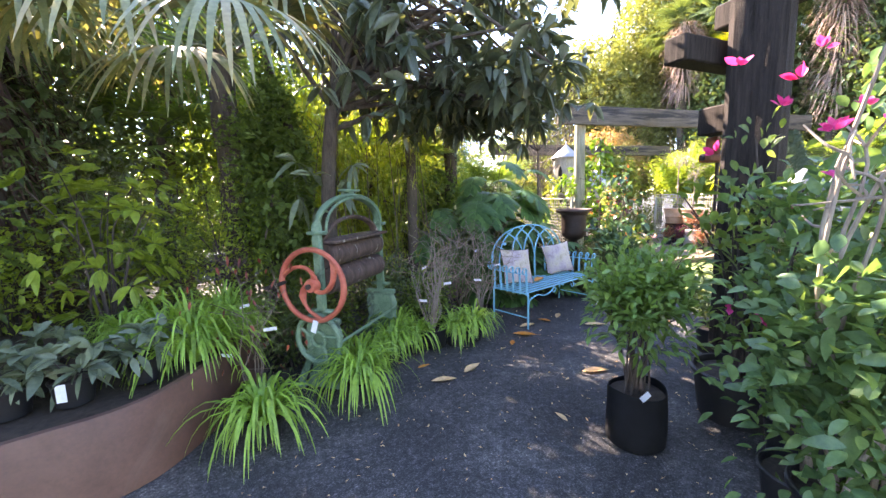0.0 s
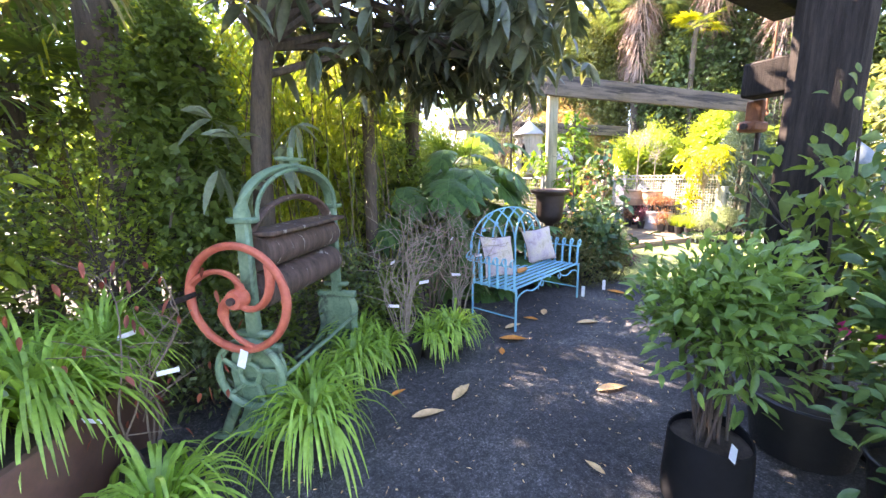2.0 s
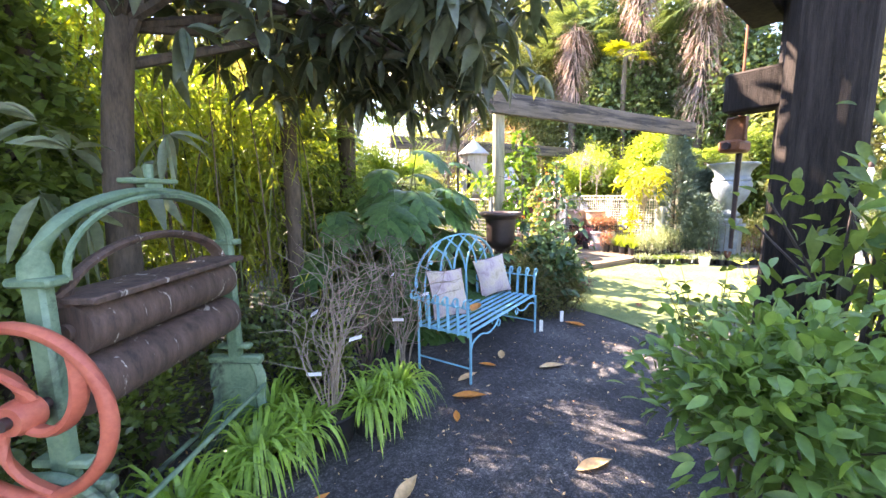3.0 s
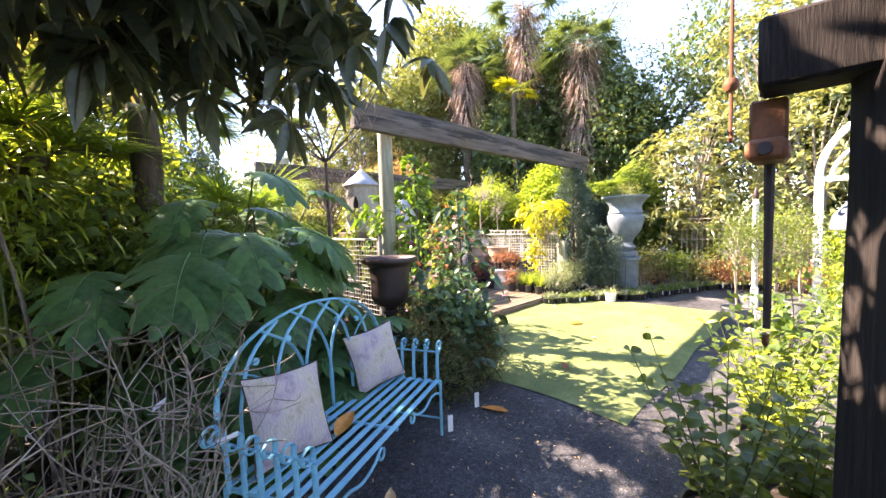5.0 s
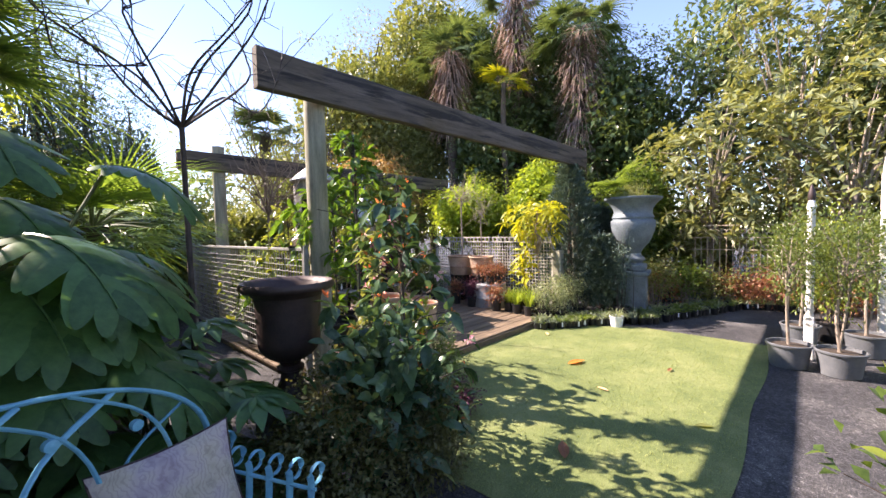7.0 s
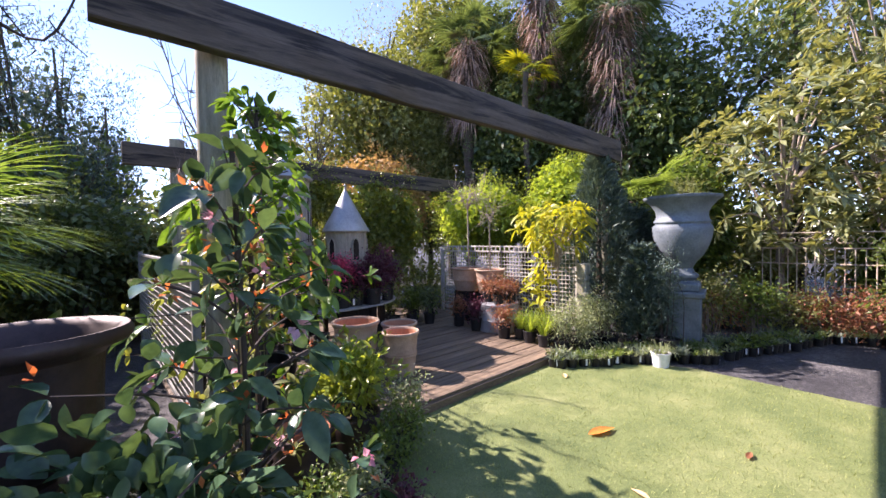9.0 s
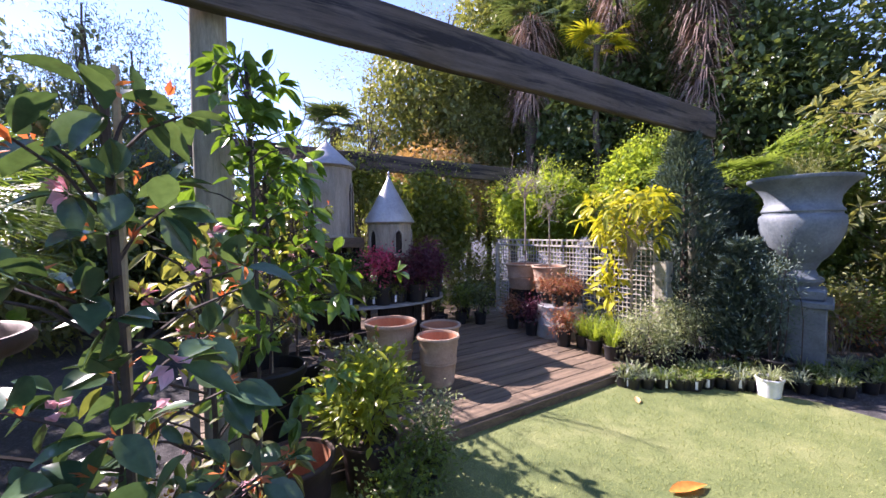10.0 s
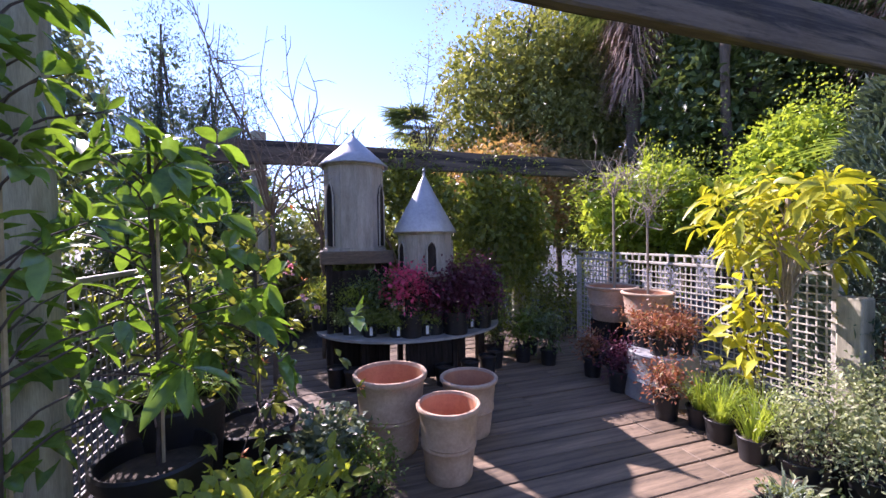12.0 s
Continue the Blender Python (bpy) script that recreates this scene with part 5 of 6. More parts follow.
def sprig_shrub(label, x, y, n, h, R, L, W, leaf, rng):
    """Upright shoots with pairs of rounded leaves, in a black pot."""
    t = thing("potted_shrub", x, y, 0, 0, label, "shrub")
    black_pot(t, .17, .24)
    P, D = [], []
    for k in range(n):
        a, r = 2.4 * k, R * math.sqrt((k + .5) / n)
        tip = np.array([r * math.cos(a), r * math.sin(a), h * rng.uniform(.62, 1.05)])
        c = curve([(.05 * math.cos(a), .05 * math.sin(a), .2), tip * np.array([.55, .55, .5]) + np.array([0, 0, .08]), tip], 12)
        part("stem", tube(c, np.linspace(.005, .0022, len(c)), 6), M["green_stem"], t)
        m = 9
        for q in range(m):
            i = int(np.interp(q, [0, m - 1], [3, len(c) - 1]))
            b = a + q * 1.57 + rng.normal(0, .3)
            for e in (0, math.pi):
                P.append(c[i])
                D.append((math.cos(b + e), math.sin(b + e), rng.uniform(.3, .9)))
    P, D = np.array(P), np.array(D)
    part("foliage", leaves(P, D, L * rng.uniform(.6, 1.1, len(P)), W * rng.uniform(.7, 1.1, len(P)), rng, .2, .22, True), M[leaf], t, sharp=0)
    return t


sprig_shrub("dark leafy shrub with upright shoots beside the path", 3.42, 2.72, 15, .92, .40, .085, .055, "sprig", R_(93))
sprig_shrub("green leafy shrub with upright shoots by the post", 3.75, 2.45, 14, .80, .36, .075, .05, "sprig", R_(94))
sprig_shrub("bright yellow-green shrub with upright shoots in the sun", 4.35, 2.62, 22, .92, .36, .075, .04, "sun_leaf", R_(95))

# bare stems beside the mangle and behind the bench
bare_twigs("bare tangled pale stems in a low black pot with tags", .92, 3.78, 0, 20, 1.25, R_(100), "pale_bark", tags=3, pot=(.17, .20), spread=.30, r=.0048, twigs=6)
bare_twigs("thicket of bare pale upright stems behind the path", 1.40, 4.40, 0, 30, 1.55, R_(101), "mid_twig", spread=.5, r=.0042, twigs=6)
bare_twigs("bare pale tangled stems beside the bench", 1.68, 4.28, 0, 18, 1.35, R_(102), "pale_bark", tags=3, spread=.34, r=.0055, twigs=7)

# -- the loquat over the path
def loquat():
    rng = R_(110)
    t = thing("loquat_tree", 0.0, 4.08, 0, 0, "loquat tree with large dark drooping leaves over the path", "tree")
    tr = curve([(0, 0, -.02), (-.03, .03, 1.2), (.04, .05, 2.2), (.25, .0, 3.2), (.6, .1, 4.4)], 20)
    part("trunk", tube(tr, np.linspace(.085, .05, len(tr)), 12), M["bark"], t, sharp=60)
    C = np.concatenate([crown_points(230, (1.55, 1.0, .95), (1.25, -.05, 3.25), rng, .35), crown_points(44, (.55, .45, .32), (2.45, .35, 2.70), rng, .3), crown_points(150, (1.05, .55, .45), (1.70, .55, 2.62), rng, .2), crown_points(36, (.5, .4, .3), (1.6, -.75, 2.62), rng, .3), crown_points(120, (1.3, 1.0, .9), (-.2, .7, 3.9), rng, .35)])
    limbs = []
    for c in C[::9]:
        b = tr[int(rng.uniform(.5, .98) * (len(tr) - 1))]
        q = curve([b, (b + c) / 2 + np.array([0, 0, .18]), c], 8)
        limbs.append(tube(q, np.linspace(.030, .009, len(q)), 6))
    part_each("limb", limbs, M["bark"], t)
    part("crown", rosettes(C, ball_dirs(len(C), rng) + ZUP * .2, 9, .22, .080, rng, 1.0, .42, True), M["loquat"], t, sharp=0)
    lo = np.array([(-.28, -.12, 1.55), (-.15, -.15, 1.75), (.1, -.1, 1.62), (-.3, .1, 1.9), (.22, -.12, 1.85), (-.12, -.2, 1.45)])
    for c in lo:
        part("shoot", rosettes(c[None], ball_dirs(1, rng) - ZUP * .1, 8, .24, .07, rng, 1.0, .5, True), M["grey_green"], t, sharp=0)


loquat()
fan_palm("fan_palm", "fan palm with drooping dry-tipped fronds over the bed", -1.0, 4.6, 3.0, 16, 1.0, .98, R_(120), "palm_dry", r=.13, droop=2.3, width=.058,
         dirs=[(.48, -1.88, -.10, 1.95), (-.10, -1.80, -.03, 1.80), (-.60, -1.57, -.03, 1.68), (.1, -1, .45, 1.2), (.8, -.9, .3, 1.1), (-1, -.7, .15, 1.4), (.5, -.7, .6, 1.0), (-.6, -.8, .5, 1.2), (-1.2, -1.0, .0, 1.9)])
fan_palm("fan_palm", "shaded fan palm with a skirt of brown dead fronds", -3.0, 4.7, 3.3, 14, .9, .8, R_(123), "palm_dry", r=.17, droop=1.4, width=.05, skirt=1100, skirt_from=.2, skirt_mat="palm_fibre", skirt_w=.018)
fan_palm("fan_palm", "sunlit small fan palm behind the bed", -2.1, 5.9, 2.35, 14, .6, .66, R_(121), "palm_sun", r=.09, droop=.9)
fan_palm("fan_palm", "fan palm with hanging fronds behind the mangle", 1.05, 5.35, 3.0, 12, .7, .72, R_(122), "palm_dry", r=.07, droop=1.8, width=.045)

# -- broad lobed leaves beside the bench
def lobed_leaf(c, d, size, rng, n=9, droop=.35):
    d = unit(np.array(d, float))
    s = unit(np.cross(d, ZUP))
    a = np.linspace(-1.9, 1.9, n)
    D = np.cos(a)[:, None] * d + np.sin(a)[:, None] * s
    L = size * (.62 + .38 * np.cos(a * .7)) * rng.uniform(.9, 1.05, n)
    return leaves(np.repeat(np.array(c, float)[None], n, 0), D, L, L * .36, rng, droop, .10, True, .12)


def split_leaf(c, d, size, rng, lobes=8):
    """A broad hanging leaf: blunt lobes that touch along a bowed midrib and part towards the edge."""
    d = unit(np.array(d, float))
    s = unit(np.cross(d, ZUP))
    nrm = np.cross(s, d)
    t = np.linspace(0, 1, 12)
    rib = np.array(c) + d * (size * t * (1 - .18 * t))[:, None] - ZUP * (.52 * size * t ** 2)[:, None]
    gap = size / lobes
    out = [tube(rib, np.linspace(.008, .003, 12), 5)]
    stops = ((0, .53), (.25, .52), (.5, .47), (.72, .38), (.9, .22), (1, .03))
    for side in (-1, 1):
        for k in range(lobes):
            q = (k + .25) / lobes
            p = np.array([np.interp(q, t, rib[:, a]) for a in range(3)])
            p2 = np.array([np.interp(min(1, q + .06), t, rib[:, a]) for a in range(3)])
            al = unit(p2 - p)
            an = math.radians(100 - 66 * q + rng.normal(0, 4))
            D = unit(al * math.cos(an) + s * side * math.sin(an) + nrm * .12)
            E = unit(np.cross(np.cross(D, al), D))
            L = size * .46 * math.sin(math.pi * (q * .70 + .24)) ** .7 * rng.uniform(.9, 1.06)
            sag = rng.uniform(.30, .48)
            V = []
            for u, w in stops:
                m = p + D * L * u + al * L * .16 * u * u - ZUP * sag * L * u * u
                h = gap * w * (1.0 + .35 * u) + .004
                V += [m - E * h - nrm * h * .22, m, m + E * h - nrm * h * .22]
            n = len(stops)
            F = [(3 * a + b, 3 * a + b + 1, 3 * a + b + 4, 3 * a + b + 3) for a in range(n - 1) for b in range(2)]
            out.append((np.array(V), [np.array(F)]))
    return join(*out)


def aralia(label, x, y, h, n, R, size, rng, leaf, cut=False, name="aralia"):
    t = thing(name, x, y, 0, 0, label, "plant")
    C = crown_points(n, R, (0, 0, h), rng, .5)
    C[:, 2] = np.maximum(C[:, 2], .12)
    D = unit(C - np.array([0, 0, h - R[2] * .6])) * np.array([1, 1, .25]) - ZUP * .22 + np.array([.1, -.25, 0])
    part_each("stalk", stems_to(C, (0, 0, 0), rng, .012, .007, .08), M["green_stem"], t)
    fn = split_leaf if cut else lobed_leaf
    part_each("leaf", [fn(c, d, size * rng.uniform(.75, 1.15), rng) for c, d in zip(C, D)], M[leaf], t)
    return t


aralia("tall split-leaf philodendron with big dark glossy leaves behind the bench", 2.45, 5.62, 1.18, 44, (.70, .46, .82), .56, R_(130), "aralia", True, "philodendron")
aralia("dark split-leaf philodendron among bare stems", 1.75, 5.55, .95, 18, (.5, .4, .6), .52, R_(131), "aralia", True, "philodendron")
aralia("dark glossy lobed aralia beside the urn", 3.05, 5.35, .48, 40, (.60, .50, .40), .27, R_(132), "aralia")
aralia("dark glossy lobed aralia behind the bench seat", 2.35, 4.95, .38, 26, (.60, .22, .30), .27, R_(133), "aralia")
aralia("dark lobed aralia at the foot of the shrubs", 3.15, 6.0, .6, 30, (.5, .4, .42), .27, R_(134), "aralia")
fan_palm("fan_palm", "sunlit yellow-green fan palm behind the bench", 3.05, 7.35, 1.65, 34, .48, .66, R_(135), "palm_sun", r=.12, droop=.6, width=.019)
fan_palm("fan_palm", "dense fan palm with needle-fine fronds", 1.3, 6.9, 2.2, 20, .6, .66, R_(136), "palm_sun", r=.12, droop=.6, width=.024)


fan_palm("fan_palm", "tall dark fan palm with fine fronds behind the philodendron", 2.0, 6.6, 2.75, 28, .65, .80, R_(137), "mid_green", r=.11, droop=.7, width=.026)


def bamboo_thicket(label, x, y, canes, R, h, leaf, rng):
    t = thing("bamboo", x, y, 0, 0, label, "bamboo")
    P, D = [], []
    for k in range(canes):
        a, r = rng.uniform(0, 2 * math.pi), rng.uniform(0, 1) ** .5
        b = np.array([R[0] * r * math.cos(a), R[1] * r * math.sin(a), 0])
        hh = h * rng.uniform(.7, 1.05)
        lean = np.array([rng.normal(0, .22), rng.normal(-.1, .2), 0])
        c = curve([b, b + lean * .25 + ZUP * hh * .45, b + lean + ZUP * hh * .85, b + lean * 1.9 + ZUP * hh * .95], 14)
        part("cane", tube(c, np.linspace(.009, .003, len(c)), 6), M["mid_twig"] if k % 3 else M["green_stem"], t)
        n = 150
        i = rng.integers(2, len(c), n)
        P.append(c[i] + rng.normal(0, .17, (n, 3)))
        D.append(rng.normal(0, .7, (n, 3)) - ZUP * .35)
    P, D = np.concatenate(P), np.concatenate(D)
    part("foliage", ribbons(P, D, rng.uniform(.09, .19, len(P)), rng.uniform(.010, .020, len(P)), rng.uniform(.4, 1.6, len(P)), 3), M[leaf], t, sharp=0)


bamboo_thicket("sunlit yellow-green bamboo thicket behind the path", .75, 5.45, 17, (.75, .40), 2.9, "sun_leaf", R_(138))
bamboo_thicket("yellow-green bamboo thicket behind the mangle", -.35, 5.7, 14, (.75, .45), 3.1, "yellow_leaf", R_(139))


def bare_sapling(x, y, fork, h, label, rng, bark, r=.02, n=9, spread=.8):
    t = thing("bare_sapling", x, y, 0, 0, label, "tree")
    part("trunk", tube([(0, 0, 0), (.01, 0, fork * .5), (0, 0, fork)], [r, r * .9, r * .8], 8), M[bark], t)
    out = []
    for k in range(n):
        a = 2.4 * k + rng.uniform(-.4, .4)
        L = h * rng.uniform(.5, 1)
        d = np.array([math.cos(a) * spread, math.sin(a) * spread, rng.uniform(.55, 1.5)])
        F = np.array([0, 0, fork])
        p = curve([F - ZUP * .04, F + d * L * .25 + rng.normal(0, .06, 3), F + d * L * .5 + rng.normal(0, .07, 3), F + d * L * .72 + rng.normal(0, .08, 3), F + d * L * .95 + rng.normal(0, .09, 3) + ZUP * .1], 16)
        out.append([tube(p, np.linspace(r * .5, r * .10, len(p)), 5)])
        for q in range(10):
            s = p[int(rng.uniform(.25, .98) * (len(p) - 1))]
            e = s + rng.normal(0, .17, 3) + np.array([0, 0, .10])
            out[-1].append(tube([s, (s + e) / 2 + rng.normal(0, .02, 3), e], [r * .20, r * .14, r * .07], 4))
    for o in out:
        br = part("branch", o[0], M[bark], t)
        part_each("twig", o[1:], M[bark], br)


bare_sapling(3.37, 5.98, 2.27, 1.15, "bare thin sapling with a dark straight trunk", R_(140), "dark_twig", .019, 11, .95)
bare_sapling(5.25, 9.2, 1.9, 1.7, "bare leafless young tree beside the deck", R_(141), "mid_twig", .028, 13, .55)
bare_sapling(5.75, 9.95, 1.7, 1.7, "bare leafless young tree behind the deck", R_(142), "mid_twig", .026, 12, .45)
bare_sapling(7.55, 11.5, 2.9, 1.5, "bare twiggy tree beyond the pergola", R_(143), "dark_twig", .026, 9, .35)

# -- low dark shrubs and camellias by the lawn edge
for k, (x, y, R) in enumerate([(3.78, 4.96, (.40, .36, .40)), (4.12, 5.32, (.42, .40, .42)), (3.62, 5.12, (.26, .24, .24)), (4.28, 4.86, (.26, .26, .30))]):
    potted_bush("low dark dense hebe bush at the lawn corner", x, y, 0, 0, 0, R, R[2] + .02, 330, 18, .034, .016, "hebe", R_(150 + k), name="hebe_bush", sigma=.045, stems=20, sr=.006, category="shrub", group="hebe bushes")
for k, (x, y) in enumerate([(3.42, 4.42), (3.86, 4.52)]):
    t_ = thing("plant_label_stake", x, y, 0, 0, "white plant label stuck in the gravel", "label")
    tag_on(t_, 0, 0, .07, -30, .13, .04)


def staked(label, x, y, h, leaf, rng, n, L, W, pot, buds=None, R=(.28, .28), z0=.4, potmat="black_plastic", z=0.0, rich=True, per=6):
    t = thing("staked_camellia", x, y, z, 0, label, "shrub")
    black_pot(t, *pot, mat=potmat)
    part("stake", tube([(.02, .02, pot[1] * .5), (.02, .03, h * 1.02)], .008, 6), M["bamboo"], t, "bamboo cane")
    C = np.stack([rng.normal(0, .5, n) * R[0], rng.normal(0, .5, n) * R[1], rng.uniform(z0, h, n)], -1)
    taper = np.interp(C[:, 2], [z0, z0 + (h - z0) * .4, h], [1, 1, .35])
    C[:, :2] *= taper[:, None]
    part_each("stem", [tube(curve([(0, 0, pot[1] * .8), (.02, -.01, h * .5), (0, 0, h)], 8), .009, 6)] + [tube([(0, 0, max(c[2] - .15, pot[1])), c * np.array([.5, .5, 1]) - ZUP * .05, c], [.005, .004, .003], 4) for c in C[:40]], M["dark_twig"], t)
    part("foliage", rosettes(C, C * np.array([1, 1, 0]) + ZUP * .12 + rng.normal(0, .08, C.shape), per, L, W, rng, 1.0, .25, rich), M[leaf], t, sharp=0)
    if buds:
        B = C[:buds] + rng.normal(0, .02, (buds, 3))
        part("budding", rosettes(B, rng.normal(0, .6, B.shape) + ZUP * .5, 4, .045, .018, rng, .45, 0), M["bud"], t, "copper leaf buds", sharp=0)["kind"] = "stuff"
        F = C[buds:buds + 7]
        part("blossom", rosettes(F, rng.normal(0, .6, F.shape) - np.array([0, .5, 0]), 8, .045, .035, rng, .6, .1), M["pink"], t, "pale pink blooms", sharp=0)["kind"] = "stuff"
    return t


staked("staked camellia with glossy leaves, copper buds and pink blooms", 4.36, 5.12, 1.90, "camellia", R_(160), 64, .125, .068, (.15, .22), 40, (.48, .46), .25, per=5)
potted_bush("dark glossy low camellia in a black pot by the urn", 4.10, 4.98, 0, .16, .22, (.38, .32, .42), .62, 100, 6, .13, .062, "camellia", R_(166), name="potted_camellia", sigma=.07, stems=12, sr=.007, rich=True, category="shrub", flowers=("pink", 4, .045))
staked("tall staked green laurel in the sun by the post", 4.78, 6.22, 2.45, "lemon", R_(161), 70, .125, .05, (.16, .3), None, (.42, .38), .60)
staked("red-tipped staked photinia by the lawn", 4.55, 5.62, 1.62, "olive", R_(162), 50, .085, .035, (.14, .24), 22, (.36, .36), .5)
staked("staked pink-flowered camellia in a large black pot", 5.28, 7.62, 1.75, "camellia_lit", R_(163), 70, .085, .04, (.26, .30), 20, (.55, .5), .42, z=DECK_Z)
staked("leafy lemon tree lit from behind at the deck edge", 4.95, 6.9, 2.1, "lemon", R_(164), 80, .165, .070, (.24, .62), None, (.75, .60), .85)
t_ = potted_bush("bright yellow-green shrub in a brown basket-weave pot", 5.38, 6.14, 0, .17, .32, (.30, .28, .24), .60, 60, 8, .085, .03, "sun_leaf", R_(165), potmat="iron_brown", sigma=.05, rich=True, category="shrub")
clay_pot(4.93, 6.02, 0, .20, .40, "brown glazed empty pot with an ochre rim", M["iron_brown"])
for k, (x, y, leaf, R, h) in enumerate([(5.62, 5.92, "mid_green", (.22, .20, .20), .24), (5.82, 6.12, "variegated", (.18, .16, .2), .3), (5.35, 5.72, "mid_green", (.25, .2, .18), .2), (5.02, 5.52, "variegated", (.2, .2, .16), .2), (4.75, 5.45, "mid_green", (.25, .22, .22), .25), (5.15, 5.3, "purple_leaf", (.14, .14, .12), .16), (5.95, 7.05, "mid_green", (.20, .20, .18), .3)]):
    potted_bush("low bushy plant in a small black pot at the lawn edge", x, y, 0, .09, .12, R, h, 70, 10, .035, .016, leaf, R_(170 + k), sigma=.035, stems=10, sr=.003, group="edging pots")
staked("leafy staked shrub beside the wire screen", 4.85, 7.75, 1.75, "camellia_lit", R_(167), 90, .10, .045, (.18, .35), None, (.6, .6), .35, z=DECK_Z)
potted_bush("dark leafy shrub against the wire screen", 4.82, 8.6, DECK_Z, .2, .3, (.34, .45, .50), .80, 130, 8, .08, .04, "mid_green", R_(168), sigma=.07, stems=12, sr=.007, category="shrub")
potted_bush("low curly-leaved green plant by the clay pots", 5.72, 7.22, DECK_Z, .14, .14, (.24, .22, .16), .26, 70, 9, .07, .05, "grey_green", R_(169), sigma=.05, stems=8, sr=.004)
potted_bush("yellow-green leafy shoots in a black pot at the lawn edge", 5.50, 6.55, 0, .15, .22, (.34, .25, .22), .42, 40, 6, .11, .04, "sun_leaf", R_(179), sigma=.05, rich=True, stems=12, sr=.005, flowers=("pink", 3, .03))
strap_clump("narrow green grass in a tall black pot", 4.92, 7.3, DECK_Z, 90, .5, .012, R_(178), pot=(.25, .62))

# -- display table plants
for k in range(9):
    a = math.radians(190 + k * 20)
    x, y = 6.75 + .86 * math.cos(a), 9.32 + .64 * math.sin(a)
    potted_bush("clipped green groundcover in a black pot with a white label", x, y, DECK_Z + .50, .085, .13, (.165, .155, .09), .19, 90, 14, .030, .017, "moss", R_(180 + k), sigma=.03, stems=6, sr=.002, group="table pots", name="potted_groundcover", label_at=(.0, -.088, .07, 0, .09, .03))
for k, (x, y, leaf) in enumerate([(5.95, 9.28, "mid_green"), (6.32, 8.98, "deep_green"), (7.72, 9.2, "mid_green"), (6.85, 8.72, "purple_leaf")]):
    potted_bush("leafy bush in a black pot on the plant table", x, y, DECK_Z + .50, .13, .26, (.24, .22, .20), .44, 90, 9, .045, .025, leaf, R_(195 + k), sigma=.05, group="table bushes")
for k in range(8):
    a = math.radians(200 + k * 20)
    x, y = 6.75 + .95 * math.cos(a), 9.05 + .50 * math.sin(a)
    t_ = thing("empty_nursery_pot", x, y, DECK_Z, 0, "black nursery pot with soil under the table", "pot", "pots under the table")
    black_pot(t_, .10, .20)
potted_bush("crimson-flowered azalea in a pot on the table", 6.60, 8.66, DECK_Z + .50, .13, .24, (.27, .22, .21), .54, 110, 8, .05, .028, "red_flower", R_(190), sigma=.04, rich=False)
potted_bush("dark purple-leaved fringe flower on the table", 7.08, 8.64, DECK_Z + .50, .15, .24, (.38, .26, .27), .50, 220, 10, .045, .026, "purple_leaf", R_(191), sigma=.05)
potted_bush("dark purple-leaved bush on the table", 7.45, 8.82, DECK_Z + .50, .13, .24, (.28, .24, .26), .52, 140, 10, .045, .026, "purple_leaf", R_(192), sigma=.05)
potted_bush("feathery pale green grass tuft in a grey pot", 6.08, 9.0, DECK_Z + .50, .14, .30, (.20, .20, .12), .42, 70, 12, .06, .006, "fresh_green", R_(193), sigma=.04, potmat="grey_plastic")
potted_bush("glossy green shrub on the table end", 5.72, 9.35, DECK_Z + .50, .12, .16, (.22, .2, .2), .35, 60, 8, .05, .025, "sun_leaf", R_(194), sigma=.05)
for k, (x, y) in enumerate([(7.75, 9.3), (8.05, 8.95), (8.28, 8.75), (7.95, 9.45), (8.3, 9.2)]):
    potted_bush("dark green leafy plant in a black pot on the deck", x, y, DECK_Z, .10, .18, (.19, .18, .22), .42, 50, 8, .055, .028, ("deep_green", "mid_green")[k % 2], R_(200 + k), sigma=.05, group="deck pots")

for k, (x, y) in enumerate([(8.95, 10.05), (9.35, 9.85)]):
    potted_bush("dark leafy shrub closing the corner of the deck", x, y, 0, 0, 0, (.42, .35, .62), .66, 150, 10, .06, .03, "climber", R_(205 + k), name="corner_shrub", sigma=.07, stems=14, sr=.007, category="shrub", group="corner shrubs")

# -- right side of the deck
t_ = thing("galvanised_tub", 8.78, 7.62, DECK_Z, 0, "round weathered galvanised tub turned over as a stand", "tub")
part("drum", lathe([(.001, 0), (.34, 0), (.345, .02), (.325, .16), (.33, .17), (.325, .18), (.30, .40), (.306, .41), (.30, .425), (.001, .425)], 32), M["zinc"], t_)
for k, (x, y) in enumerate([(8.62, 7.50), (8.84, 7.44), (8.98, 7.66), (8.70, 7.78)]):
    potted_bush("russet autumn nandina in a black pot on the tub", x, y, DECK_Z + .425, .085, .15, (.17, .17, .13), .26, 46, 8, .045, .016, "red_leaf", R_(210 + k), sigma=.05, group="nandina pots")
for k, (x, y, w) in enumerate([(9.02, 8.55, .30), (8.98, 7.98, .26)]):
    st = thing("pot_stand", x, y, DECK_Z, 0, "dark timber block stand under a planter", "stand")
    part("block", box(.34, .34, .52, .01, (0, 0, .26)), M["dark_timber"], st)
    pt = clay_pot(x, y, DECK_Z + .52, w, .40, "large sandy terracotta planter on a stand by the trellis")
    part("soil", lathe([(w * .86, .34), (.001, .36)], 20), M["soil"], pt)
bare_sapling(9.05, 8.55, 2.1, .55, "slender pale standard tree in a planter by the trellis", R_(214), "pale_bark", .018, 8, .7)
bare_sapling(8.98, 7.98, 1.75, .5, "thin bare stem in a planter by the trellis", R_(215), "pale_bark", .014, 6, .5)
